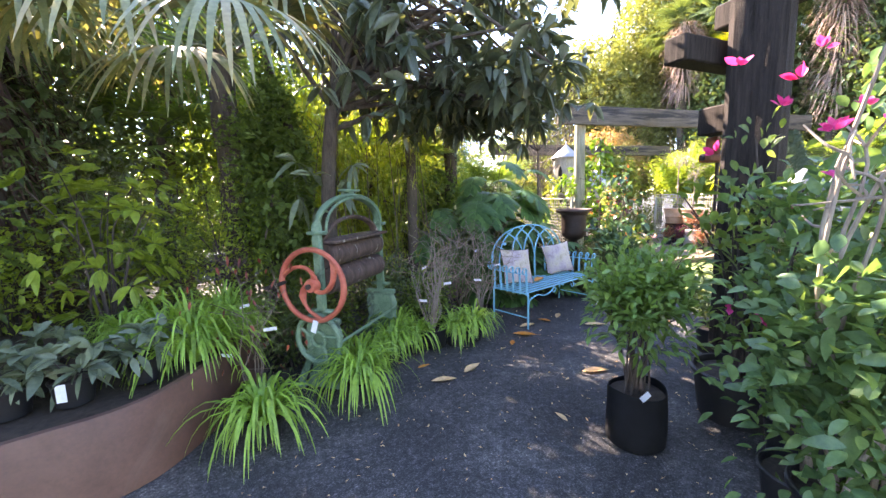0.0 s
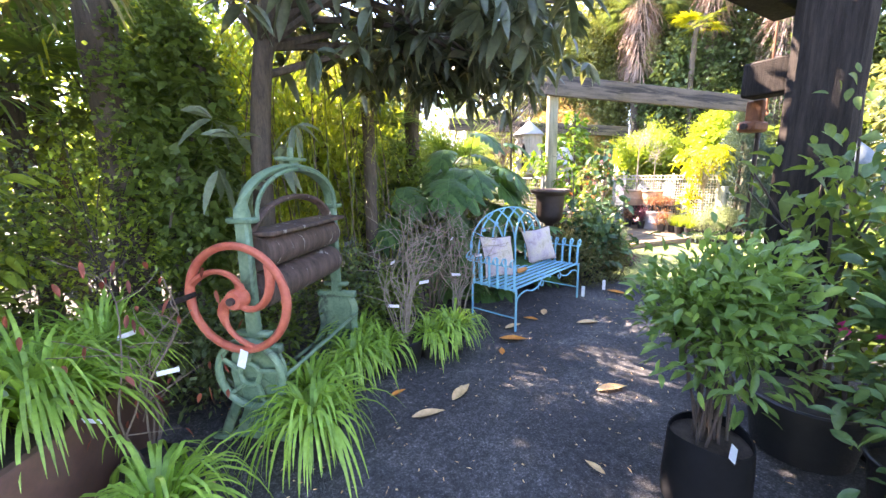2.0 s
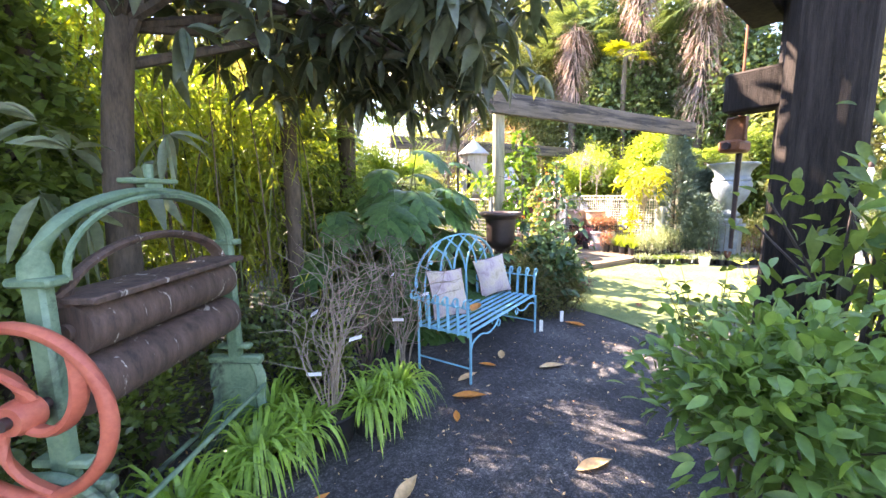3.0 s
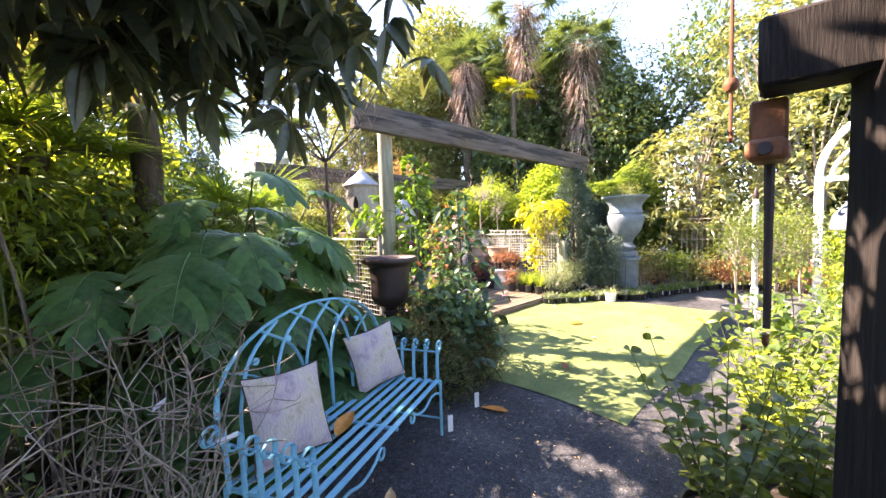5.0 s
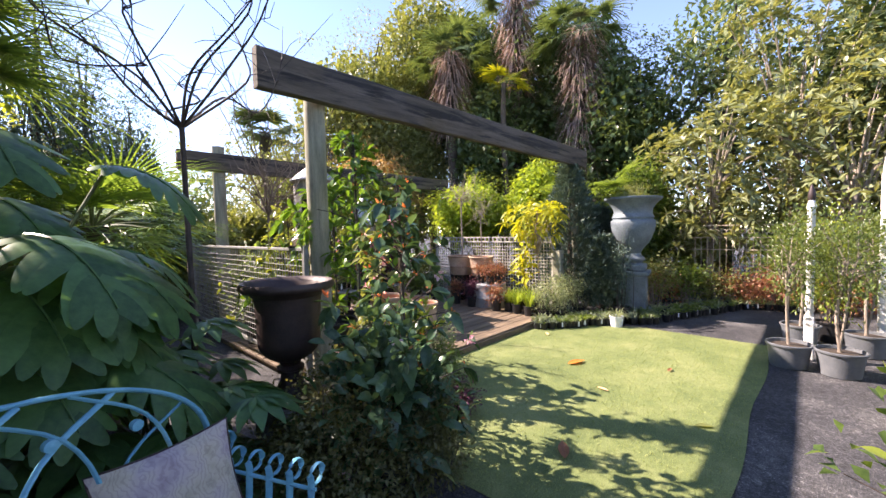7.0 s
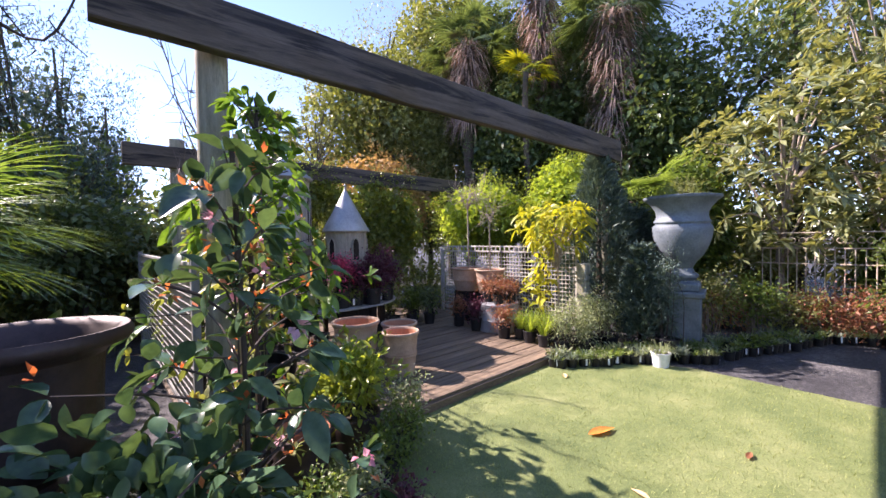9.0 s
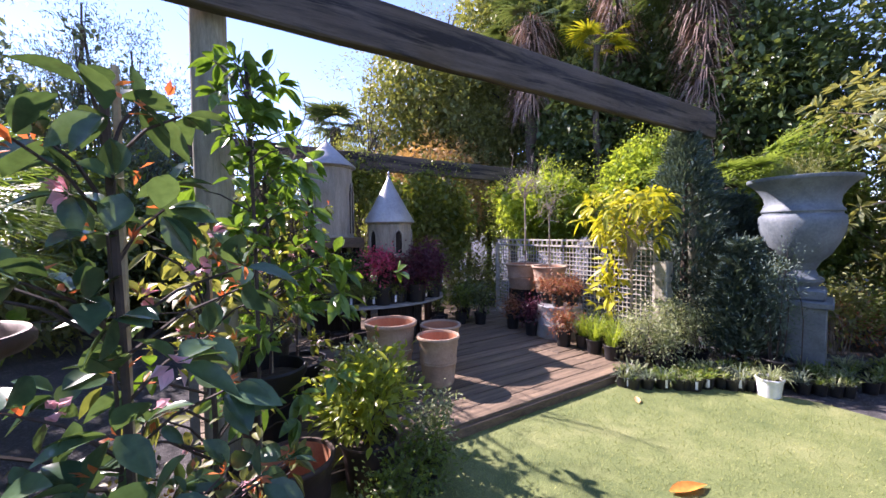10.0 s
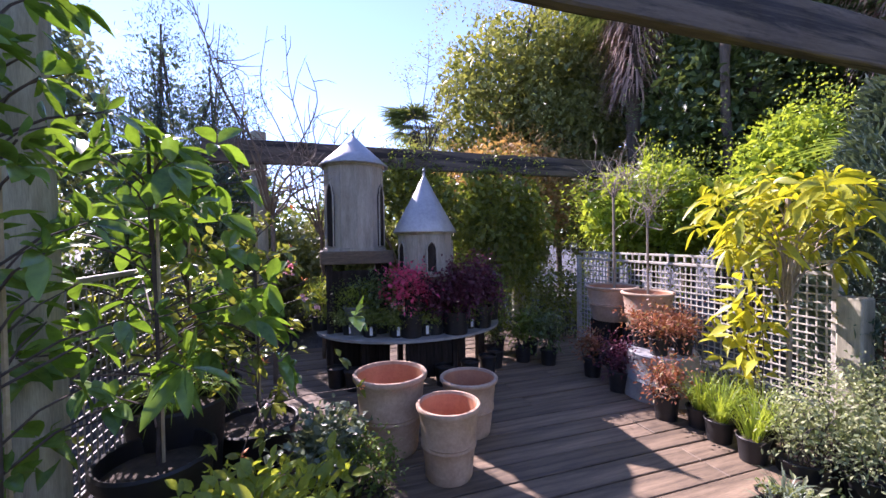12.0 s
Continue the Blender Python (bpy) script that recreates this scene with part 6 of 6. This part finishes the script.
row = [(8.50, 8.25, "red_leaf"), (8.46, 7.82, "purple_leaf"), (8.40, 7.22, "red_leaf"), (8.52, 7.02, "liriope"), (8.46, 6.82, "grass"), (8.66, 6.66, "grass"), (8.42, 6.56, "grass"), (8.78, 6.98, "grass")]
for k, (x, y, leaf) in enumerate(row):
    if leaf in ("grass", "liriope"):
        strap_clump("fine green grass tuft in a small black pot", x, y, DECK_Z, 110, .36, .009, R_(220 + k), "fresh_green", 1.0, "potted_grass", (.095, .16), .5, "grass pots")
    else:
        potted_bush("low autumn-coloured plant in a black pot on the deck", x, y, DECK_Z, .10, .20, (.16, .15, .16), .34, 55, 9, .045, .018, leaf, R_(220 + k), sigma=.05, group="deck pots")


def yellow_tree():
    rng = R_(230)
    t = thing("golden_leaved_tree", 9.02, 6.72, 0, 0, "young tree with large yellow-green leaves in a grey pot", "tree")
    black_pot(t, .20, .34, "grey_plastic")
    part("trunk", tube(curve([(0, 0, .28), (.02, 0, .9), (-.02, .02, 1.4), (0, 0, 1.9)], 12), .017, 8), M["pale_bark"], t)
    C = crown_points(95, (.58, .52, .36), (0, 0, 1.76), rng, .3)
    part_each("limb", stems_to(C[:24], (0, 0, 1.1), rng, .008, .003, .02), M["pale_bark"], t)
    part("crown", rosettes(C, C - np.array([0, 0, 1.5]), 6, .18, .054, rng, 1.0, .38, True), M["yellow_leaf"], t, sharp=0)


yellow_tree()
potted_bush("thin yellow-leaved sapling in a pot by the trellis", 8.85, 6.9, DECK_Z, .10, .16, (.22, .2, .5), .75, 18, 4, .15, .05, "yellow_leaf", R_(231), sigma=.05, rich=True)
for k, (x, y, h) in enumerate([(8.55, 6.38, .46), (8.82, 6.30, .55), (9.05, 6.20, .6), (8.72, 6.12, .40), (9.2, 6.05, .5)]):
    potted_bush("cream-variegated bushy shrub in a pot beside the turf", x, y, 0, .12, .2, (.20, .19, h * .55), h * .75 + .1, 100, 9, .034, .015, "variegated", R_(240 + k), sigma=.045, stems=14, sr=.004, group="variegated shrubs")


def conifer(x, y, h, r, label, rng, leaf):
    t = thing("conifer", x, y, 0, 0, label, "conifer")
    part("trunk", tube([(0, 0, 0), (0, 0, h * .9)], [.06, .015], 8), M["bark"], t)
    n = 1500
    z = rng.uniform(.1, 1, n) ** .8 * h
    a = rng.uniform(0, 2 * math.pi, n)
    rr = r * np.interp(z / h, [0, .25, .6, 1], [.8, 1, .8, .12]) * rng.uniform(.55, 1.12, n)
    C = np.stack([rr * np.cos(a), rr * np.sin(a), z], -1)
    D = np.stack([np.cos(a), np.sin(a), rng.uniform(.4, 1.4, n)], -1)
    P = np.repeat(C, 9, 0) + rng.normal(0, .035, (n * 9, 3))
    part("foliage", leaves(P, np.repeat(D, 9, 0) + rng.normal(0, .5, (n * 9, 3)), .11, .022, rng, .1), M[leaf], t, sharp=0)


conifer(9.95, 6.55, 2.75, .62, "tall blue-grey dense conifer by the pergola", R_(250), "blue_conifer")
conifer(9.55, 5.75, 1.35, .28, "dark small conifer beside the large urn", R_(251), "blue_conifer")
conifer(10.3, 6.1, 1.9, .35, "dark upright conifer behind the large urn", R_(252), "blue_conifer")
potted_bush("wispy dry grass growing in the large urn", 10.05, 5.42, 1.95, 0, 0, (.30, .30, .22), .18, 90, 10, .10, .006, "olive", R_(253), sigma=.05, stems=10, sr=.003, name="urn_grass")

# -- rows of small nursery pots along the turf
def small_pot_mesh():
    r, h = .065, .11
    return mesh_of("pot", lathe([(.001, 0), (r * .8, 0), (r * .97, h * .9), (r * 1.05, h * .91), (r * 1.05, h), (r * .95, h), (r * .9, h * .85), (.001, h * .87)], 14), M["black_plastic"])


SMALL = small_pot_mesh()
rg = R_(260)
TUFTS = []
for k in range(6):
    n = 46
    a = rg.uniform(0, 2 * math.pi, n)
    e = rg.uniform(.2, .95, n)
    D = np.stack([np.cos(a) * e, np.sin(a) * e, np.ones(n) * .8], -1)
    P = np.stack([.03 * np.cos(a), .03 * np.sin(a), np.full(n, .095)], -1)
    g = ribbons(P, D, rg.uniform(.10, .20, n), .010, rg.uniform(.8, 2.2, n), 4) if k % 2 else leaves(P + D * rg.uniform(0, .08, (n, 1)), D, rg.uniform(.05, .09, n), .020, rg, .3)
    TUFTS.append(mesh_of("foliage", g, M[("variegated", "mid_green", "mid_green", "variegated", "moss", "grey_green")[k]], sharp=0))
LABEL = mesh_of("plant_label", box(.022, .002, .075, .0005, (0, -.072, .075)), M["white_plastic"], False)
line = curve([(8.02, 6.16), (8.45, 5.78), (8.95, 5.50), (9.45, 5.02), (10.1, 4.72), (10.9, 4.35), (11.7, 3.95), (11.9, 3.2)], 70)
for k, p in enumerate(line):
    d = unit(np.gradient(line, axis=0)[k])
    nr = np.array([-d[1], d[0]])
    for rowk in range(3 if k > 12 else 2):
        if rg.random() < .22:
            continue
        q = p + nr * (.16 * rowk + .03 * rg.normal()) + d * .03 * rg.normal()
        t_ = thing("nursery_pot", q[0], q[1], .012 if q[0] < 9.2 else 0, rg.uniform(-30, 30), "low leafy plant in a small black nursery pot", "plant", "rows of small nursery pots")
        t_.scale = (1, 1, 1)
        grow = rg.uniform(.55, 1.1)
        new("pot", SMALL).parent = t_
        fo = new("foliage", TUFTS[rg.integers(0, 6)])
        fo.parent, fo.matrix_basis = t_, Matrix.Translation((0, 0, .095 * (1 - grow))) @ Matrix.Scale(grow, 4) @ pose(0, 0, 0, 0, 0, rg.uniform(0, 360))
        if rg.random() < .5 and rowk == 0:
            ob = new("plant_label", LABEL)
            ob.parent, ob.rotation_euler = t_, (0, 0, radians(-70 + 20 * rg.normal()))
strap_clump("arching grass in a white plastic pot", 8.90, 5.30, 0.02, 60, .22, .012, R_(262), "variegated", 1.6, "potted_grass", (.105, .17, "white_plastic"), .8, "grass pots")

# -- dark conifer before the pedestal, mixed shrubs by the gate
potted_bush("slim dark fine-leaved conifer before the urn pedestal", 9.42, 5.40, 0, .14, .24, (.17, .17, .52), .92, 110, 14, .05, .012, "blue_conifer", R_(421), name="slim_conifer", sigma=.05, stems=8, sr=.006, category="conifer")
for k, (x, y, c) in enumerate([(11.1, 5.35, .62), (11.6, 4.9, .55), (11.3, 6.3, .9)]):
    potted_bush("loose olive-green shrub with brown twigs by the gate", x, y, 0, 0, 0, (.42, .42, c * .58), c, 110, 10, .07, .03, ("olive", "mid_green", "olive")[k], R_(422 + k), name="loose_shrub", sigma=.08, stems=22, sr=.007, category="shrub", group="shrubs by the gate", bark="pale_bark")

# -- trees in pots by the white post, shrubs to the side of the path
for k, (x, y) in enumerate([(8.36, 3.28), (8.33, 2.88), (9.35, 2.62), (9.5, 3.2)]):
    t_ = thing("standard_olive", x, y, 0, 60 * k, "small clear-stemmed grey-green tree in a grey pot", "tree", "potted standards")
    black_pot(t_, .20, .26, "grey_plastic")
    rg2 = R_(270 + k)
    part("trunk", join(tube(curve([(0, 0, .2), (.03, .02, .6), (.0, .0, 1.0)], 8), .017, 8), tube(curve([(.02, 0, .2), (-.04, .02, .6), (-.08, .03, 1.05)], 8), .012, 8)), M["pale_bark"], t_)
    C_ = crown_points(150, (.32, .32, .48), (0, 0, 1.25), rg2, .3)
    part_each("limb", stems_to(C_[:16], (0, 0, .8), rg2, .007, .003, .02), M["pale_bark"], t_)
    part("crown", scatter(C_, 12, .06, .06, .020, rg2, np.array([0, 0, 1.1])), M["sprig"], t_, sharp=0)
for k, (x, y, h, leaf) in enumerate([(4.85, 2.62, .85, "mid_green"), (4.6, 2.0, .75, "fresh_green"), (5.6, 2.0, .7, "fresh_green"), (6.6, 2.1, .8, "mid_green"), (7.6, 2.1, .9, "sun_leaf"), (9.9, 2.9, 1.5, "sun_leaf"), (10.6, 2.2, 1.2, "fresh_green"), (5.2, 1.4, 1.0, "olive"), (6.9, 1.2, 1.2, "fresh_green"), (8.6, 1.7, 1.4, "olive"), (3.95, 1.75, .65, "fresh_green")]):
    potted_bush("bright green nursery shrub in a black pot beside the path", x, y, 0, .17, .26, (.36, .36, h * .5), h * .65 + .1, 48 if k == 0 else 110, 6 if k == 0 else 8, .085 if k == 0 else .065, .048 if k == 0 else .03, leaf, R_(280 + k), sigma=.06, stems=14, sr=.006, group="sunlit nursery shrubs", category="shrub")

# -- backdrop: trees and shrubs round the garden
tree("climber_screen", "green climber covering the rear pergola", 8.35, 10.30, 2.6, (1.15, .35, 1.15), 1.75, 380, 18, .055, .028, "climber", R_(300), r0=.04, sigma=.14, low=.25, category="climber")
tree("climber_screen", "loose green climber on the rear pergola", 6.95, 10.40, 2.6, (.85, .25, .62), 2.35, 150, 16, .055, .028, "climber", R_(301), r0=.04, sigma=.14, low=.25, category="climber")
tree("rounded_shrub", "dense light green rounded shrub behind the trellis", 10.7, 9.6, 1.9, (1.25, 1.0, .95), 1.95, 420, 20, .065, .026, "fresh_green", R_(302), r0=.06, sigma=.16, category="shrub")
tree("rounded_shrub", "bright green ivy mound behind the conifer", 11.6, 8.2, 2.2, (.80, .8, 1.45), 2.0, 380, 20, .06, .036, "fresh_green", R_(303), r0=.06, sigma=.16, category="shrub")
tree("russet_bamboo", "russet-brown bamboo thicket behind the pergola", 9.8, 12.3, 2.9, (1.9, .7, 1.3), 2.6, 300, 14, .13, .02, "brown_grass", R_(304), r0=.04, sigma=.2, category="bamboo")
for k, (x, y, h) in enumerate([(2.3, 13.9, 4.6), (3.0, 13.4, 6.0), (3.6, 14.2, 5.6), (4.3, 13.6, 4.4), (3.9, 12.6, 3.4)]):
    tree("feathery_tree", "feathery grey-green tree against the bright sky", x, y, h * .95, (.62, .55, h * .5), h * .52, 420, 30, .11, .022, "blue_conifer", R_(296 + 40 * k), r0=.05, limbs=26, sigma=.20, low=.4, hollow=.15, fill=.12, group="feathery trees")
tree("hedge_shrub", "dark evergreen shrub below the feathery tree", 3.8, 11.3, 1.8, (.95, .7, 1.0), 1.5, 190, 14, .09, .04, "deep_green", R_(297), r0=.05, sigma=.18, low=.1, group="hedge shrubs", category="shrub")
tree("hedge_shrub", "dark evergreen shrub behind the trellis", 5.0, 11.6, 1.6, (.9, .7, .85), 1.2, 190, 14, .08, .035, "olive", R_(298), r0=.05, sigma=.18, low=.1, group="hedge shrubs", category="shrub")
tree("evergreen_tree", "tall airy olive-green tree behind the palms", 14.4, 14.6, 9.0, (2.6, 2.2, 3.6), 8.0, 560, 20, .12, .046, "olive", R_(295), r0=.18, sigma=.27, fill=1.6)
tree("evergreen_tree", "tall olive-green evergreen tree behind the garden", 11.2, 15.2, 6.2, (2.6, 2.4, 3.0), 5.4, 700, 22, .11, .042, "olive", R_(305), r0=.2, sigma=.26)
tree("evergreen_tree", "olive-green evergreen tree behind the russet bamboo", 9.0, 15.8, 3.6, (1.6, 1.6, 1.6), 3.0, 300, 20, .11, .042, "olive", R_(299), r0=.14, sigma=.24)
tree("evergreen_tree", "tall dark evergreen tree behind the garden", 16.0, 13.4, 9.0, (2.8, 2.4, 4.4), 6.6, 560, 18, .14, .052, "deep_green", R_(306), r0=.2, sigma=.28, fill=3.2)
tree("evergreen_tree", "dark dense evergreen tree at the garden edge", 16.4, 9.6, 8.4, (2.8, 2.6, 4.6), 5.6, 520, 18, .15, .055, "deep_green", R_(307), r0=.2, sigma=.28, fill=3.2)
tree("evergreen_tree", "dark dense tree at the far garden edge", 17.4, 5.0, 7.4, (2.8, 2.8, 4.2), 5.0, 400, 16, .2, .07, "deep_green", R_(308), r0=.2, sigma=.28)
for k, (x, y, R, cz) in enumerate([(13.3, 4.7, (1.5, 1.4, 1.9), 2.6), (13.5, 2.5, (1.6, 1.5, 2.2), 2.9), (14.4, .2, (1.8, 1.7, 3.0), 3.6), (15.0, 3.4, (1.8, 1.9, 2.0), 5.6), (13.2, -2.0, (1.8, 1.7, 2.0), 2.6)]):
    tree("rhododendron", "large rhododendron with whorled leaves and pale twisted branches", x, y, 2.6, R, cz, 330, 12, .24, .072, "rhodo", R_(310 + k), r0=.085, limbs=26, bark="pale_bark", whorl=True, droop=.12, low=.9, hollow=.6, group="rhododendrons", inner=.8, fill=.12)
for k, (x, y) in enumerate([(11.7, 5.3), (11.9, 4.5), (12.0, 3.6), (12.0, 2.6), (11.4, 6.1), (12.2, 1.6), (12.1, 4.05), (12.1, 3.1)]):
    potted_bush("russet and green low shrub under the iron gate", x, y, 0, 0, 0, (.52, .52, .36), .38, 140, 10, .06, .025, ("red_leaf", "olive", "red_leaf")[k % 3], R_(320 + k), name="low_russet_shrub", sigma=.08, stems=14, sr=.006, category="shrub", group="russet shrubs")
for k, (x, y, h, lo) in enumerate([(12.67, 11.93, 7.3, .68), (14.0, 10.24, 9.2, .66), (14.04, 8.1, 7.3, .50)]):
    fan_palm("tall_palm", "tall fan palm with a skirt of dead grey fronds", x, y, h, 15, .9, .9, R_(330 + k), "deep_green", r=.17, skirt=900, droop=1.0, width=.05, skirt_from=lo)
fan_palm("yellowing_palm", "palm with bright yellow drying fronds among the trees", 12.9, 10.0, 6.0, 8, .5, .6, R_(338), "yellow_leaf", r=.08, droop=.9, width=.06)
for k, (x, y) in enumerate([(11.4, 7.3), (12.1, 6.9)]):
    fan_palm("fan_palm", "low green palm behind the conifer", x, y, 2.3, 12, .7, .8, R_(340 + k), "mid_green", r=.1, droop=.7, width=.04)
for k, (x, y, R, cz, leaf) in enumerate([(13.9, 10.9, (1.9, 1.7, 2.9), 3.9, "deep_green"), (15.2, 7.4, (2.0, 1.8, 3.0), 4.0, "deep_green"), (9.2, 12.4, (1.6, .8, 1.2), 1.5, "olive"), (6.4, 12.6, (1.6, .9, 1.1), 1.2, "olive"), (12.4, 13.6, (1.6, 1.2, 2.6), 3.4, "olive"), (13.2, 15.6, (2.4, 2.0, 3.0), 5.4, "olive"), (12.9, 6.2, (1.0, .9, 1.5), 1.7, "mid_green"), (16.0, 1.6, (1.8, 1.8, 3.4), 4.4, "deep_green"), (16.0, -1.6, (2.0, 2.0, 2.6), 2.6, "deep_green")]):
    tree("garden_tree", "leafy evergreen tree in the boundary planting", x, y, cz + .4, R, cz, 380, 20, .10, .040, leaf, R_(430 + k), r0=.1, sigma=.24, fill=2, low=.1, group="boundary trees")
for k, (x, y, r, h) in enumerate([(2.2, 11.6, 1.5, .8), (-.5, 12.2, 1.8, 1.1), (4.2, 12.4, 1.4, .8), (-4, 11, 2.0, 1.4), (5.4, 14.6, 2.0, 1.0), (8.4, 16.5, 2.2, 1.2), (16.8, 5.6, 1.2, 1.3), (17.0, 3.4, 1.3, 1.3), (17.2, 7.6, 1.2, 1.3), (16.9, 1.2, 1.2, 1.2), (-7.5, 7.5, 2.0, 1.6), (-7.6, 2.0, 2.0, 1.6)]):
    tree("hedge_shrub", "low rounded hedge shrub beyond the garden", x, y, h, (r, r * .8, h), h * .85, 200, 12, .13, .055, ("olive", "mid_green")[k % 2], R_(450 + k), r0=.05, sigma=.2, low=.03, group="hedge shrubs", category="shrub")
# woodland behind the bench and bed
wood = [(-3.4, 5.2, 1.6, 2.6, "deep_green"), (-2.2, 7.0, 1.7, 2.9, "mid_green"), (-.6, 6.6, 1.2, 2.2, "fresh_green"), (.7, 6.9, 1.1, 2.0, "fresh_green"), (1.5, 8.2, 1.4, 2.2, "sun_leaf"), (-1.2, 8.8, 1.7, 3.2, "fresh_green"), (-4.2, 2.6, 1.4, 2.4, "deep_green"), (-4.6, 6.6, 1.7, 3.8, "mid_green"), (-4.8, 8.2, 2.0, 4.2, "mid_green"), (-5.6, 4.6, 2.0, 3.6, "deep_green"), (.4, 10.8, 1.6, 2.2, "sun_leaf"), (-5.2, -0.5, 1.7, 2.6, "deep_green"), (1.75, 6.5, .75, 1.1, "mid_green"), (2.55, 6.9, .7, 1.0, "mid_green"), (.55, 7.6, .9, 1.5, "fresh_green")]
for k, (x, y, r, cz, leaf) in enumerate(wood):
    tree("woodland_shrub", "tall dense woodland shrub behind the bed", x, y, cz + r * .3, (r, r, r * 1.25), cz, 260, 15, .085 if leaf != "deep_green" else .13, .034, leaf, R_(350 + k), r0=.06, limbs=16, sigma=.2, low=.15, group="woodland shrubs", fill=.55)
tree("overhanging_tree", "tall dark evergreen tree shading the path", -2.8, 8.2, 5.4, (2.6, 1.7, 1.6), 5.2, 420, 18, .15, .06, "mid_green", R_(370), r0=.16, sigma=.28, fill=.3)
# distance
for k, (x, y, r, cz) in enumerate([(-9.5, 8.5, 2.6, 1.9), (-6.5, 11.5, 2.6, 1.8), (-2.6, 12.6, 2.4, 1.8), (-10.5, 4.5, 2.6, 1.9)]):
    tree("screen_tree", "dense dark evergreen screen beyond the bed", x, y, cz + .6, (r, r, cz * 1.05), cz, 320, 16, .16, .06, "mid_green", R_(470 + k), r0=.12, sigma=.3, low=.05, group="screen trees", fill=1.5)
for k, (x, y, r, cz) in enumerate([(2.5, 17, 2.6, 2.4), (-3, 19, 3.2, 3.0), (6.5, 20, 2.4, 1.9), (11, 24, 4, 3.5), (3.6, 13.2, 1.3, 1.6), (-8, 14, 3.5, 3.8), (22, 14, 4, 4.5), (21, 2, 4, 4.0), (20, -6, 4, 3.6), (10, -7, 3, 2.6), (2, -8, 3, 2.8), (-6, -7, 3.2, 3.0), (16, -4, 3, 3)]):
    tree("distant_tree", "soft grey-green tree beyond the garden", x, y, cz + .5, (r, r, cz * .95), cz, 190, 12, .30, .12, ("olive", "mid_green", "deep_green")[k % 3], R_(380 + k), r0=.15, sigma=.4, low=.1, group="distant trees")
fan_palm("distant_palm", "distant dark fan palm against the sky", 9.1, 18.2, 5.4, 18, .7, .9, R_(400), "deep_green", r=.2, droop=.9, width=.09)
for k, (x, y) in enumerate([(1.0, 13.5), (-.4, 14.5)]):
    tree("feathery_tree", "pale feathery tree in hazy light", x, y, 4.6, (1.3, 1.3, 2.1), 4.1, 260, 14, .16, .03, "grey_green", R_(410 + k), r0=.1, sigma=.3)

# -- litter
def fallen_leaf(x, y, z, L, rz, mat, label, curl=.25):
    t = thing("fallen_leaf", x, y, z, rz, label, "leaf", "fallen leaves")
    n, m = 9, 5
    V = np.zeros((n, m, 3))
    for i in range(n):
        for j in range(m):
            u, w = i / (n - 1), (j / (m - 1) - .5) * 2
            wid = L * .17 * math.sin(math.pi * min(.98, max(.03, u ** .8)))
            V[i, j] = (L * (u - .5), w * wid, L * (curl * .5 * (u - .5) ** 2 + .35 * curl * w * w * math.sin(math.pi * u)) + .004)
    V[..., 2] -= V[..., 2].min() - .003
    i, j = np.meshgrid(np.arange(n - 1), np.arange(m - 1), indexing="ij")
    part("blade", (V.reshape(-1, 3), [np.stack([i * m + j, (i + 1) * m + j, (i + 1) * m + j + 1, i * m + j + 1], -1).reshape(-1, 4)]), M[mat], t, sharp=0)


for x, y, z, L, rz, mat in [(1.12, 3.12, 0, .24, 35, "fallen"), (.82, 2.98, 0, .22, -5, "fallen"), (1.95, 3.72, 0, .26, -30, "fallen_orange"), (2.12, 3.98, 0, .22, 10, "fallen"), (2.1, 2.72, 0, .24, -12, "fallen"), (2.86, 3.74, 0, .24, -20, "fallen"), (1.72, 3.55, 0, .14, 60, "fallen_orange"), (1.43, 2.2, 0, .12, 100, "fallen"), (.72, 3.3, 0, .13, 20, "fallen_orange"), (3.92, 4.38, 0, .24, 110, "fallen_orange"), (6.9, 5.05, .03, .26, -20, "fallen_orange"), (5.15, 4.36, .03, .22, 30, "red_leaf"), (7.3, 4.2, .03, .12, 0, "red_leaf"), (6.35, 4.55, .03, .12, 80, "fallen"), (7.8, 5.9, .03, .15, 40, "fallen"), (2.65, 4.18, 0, .2, 50, "fallen"), (2.4, 4.08, 0, .16, 130, "fallen_orange"), (6.15, 3.7, .03, .14, -60, "olive")]:
    fallen_leaf(x, y, z, L, rz, mat, "large dry curled fallen leaf on the ground" if z == 0 else "dry curled leaf lying on the turf")
q = BM @ Vector((.62, .30, .43))
fallen_leaf(q.x, q.y, q.z, .30, 40, "fallen_orange", "long dry orange leaf lying on the bench seat")
rg = R_(420)
n = 900
P_ = np.stack([rg.uniform(-.6, 4.3, n), rg.uniform(1.2, 4.6, n), np.full(n, .006)], -1)
ob = part("path_litter", leaves(P_, rg.normal(0, 1, (n, 3)) * np.array([1, 1, .12]), rg.uniform(.008, .04, n), rg.uniform(.005, .014, n), rg, 0), M["fallen"], sharp=0)
tagged(ob, "small pale chips and leaf bits on the gravel", "litter", kind="stuff")

# -- deck boards
rg = R_(430)
W_ = 0.19
BOARDS = {}
for k in range(22):
    y = 6.29 + W_ * (k + .5)
    cut = rg.choice([6.3, 7.5, 8.1]) if k % 3 else 9.36
    for a, b in ((4.52, cut), (cut + .006, 9.36)):
        if b - a < .3:
            continue
        key = round(b - a, 2)
        if key not in BOARDS:
            BOARDS[key] = mesh_of("board", box(b - a, W_ - .012, .032, .004), M["deck"], False)
        ob = new("board", BOARDS[key])
        ob.parent, ob.matrix_basis = deck_ob, pose((a + b) / 2, y, DECK_Z - .018 + .0015 * rg.normal(), .25 * rg.normal(), 0, 0)
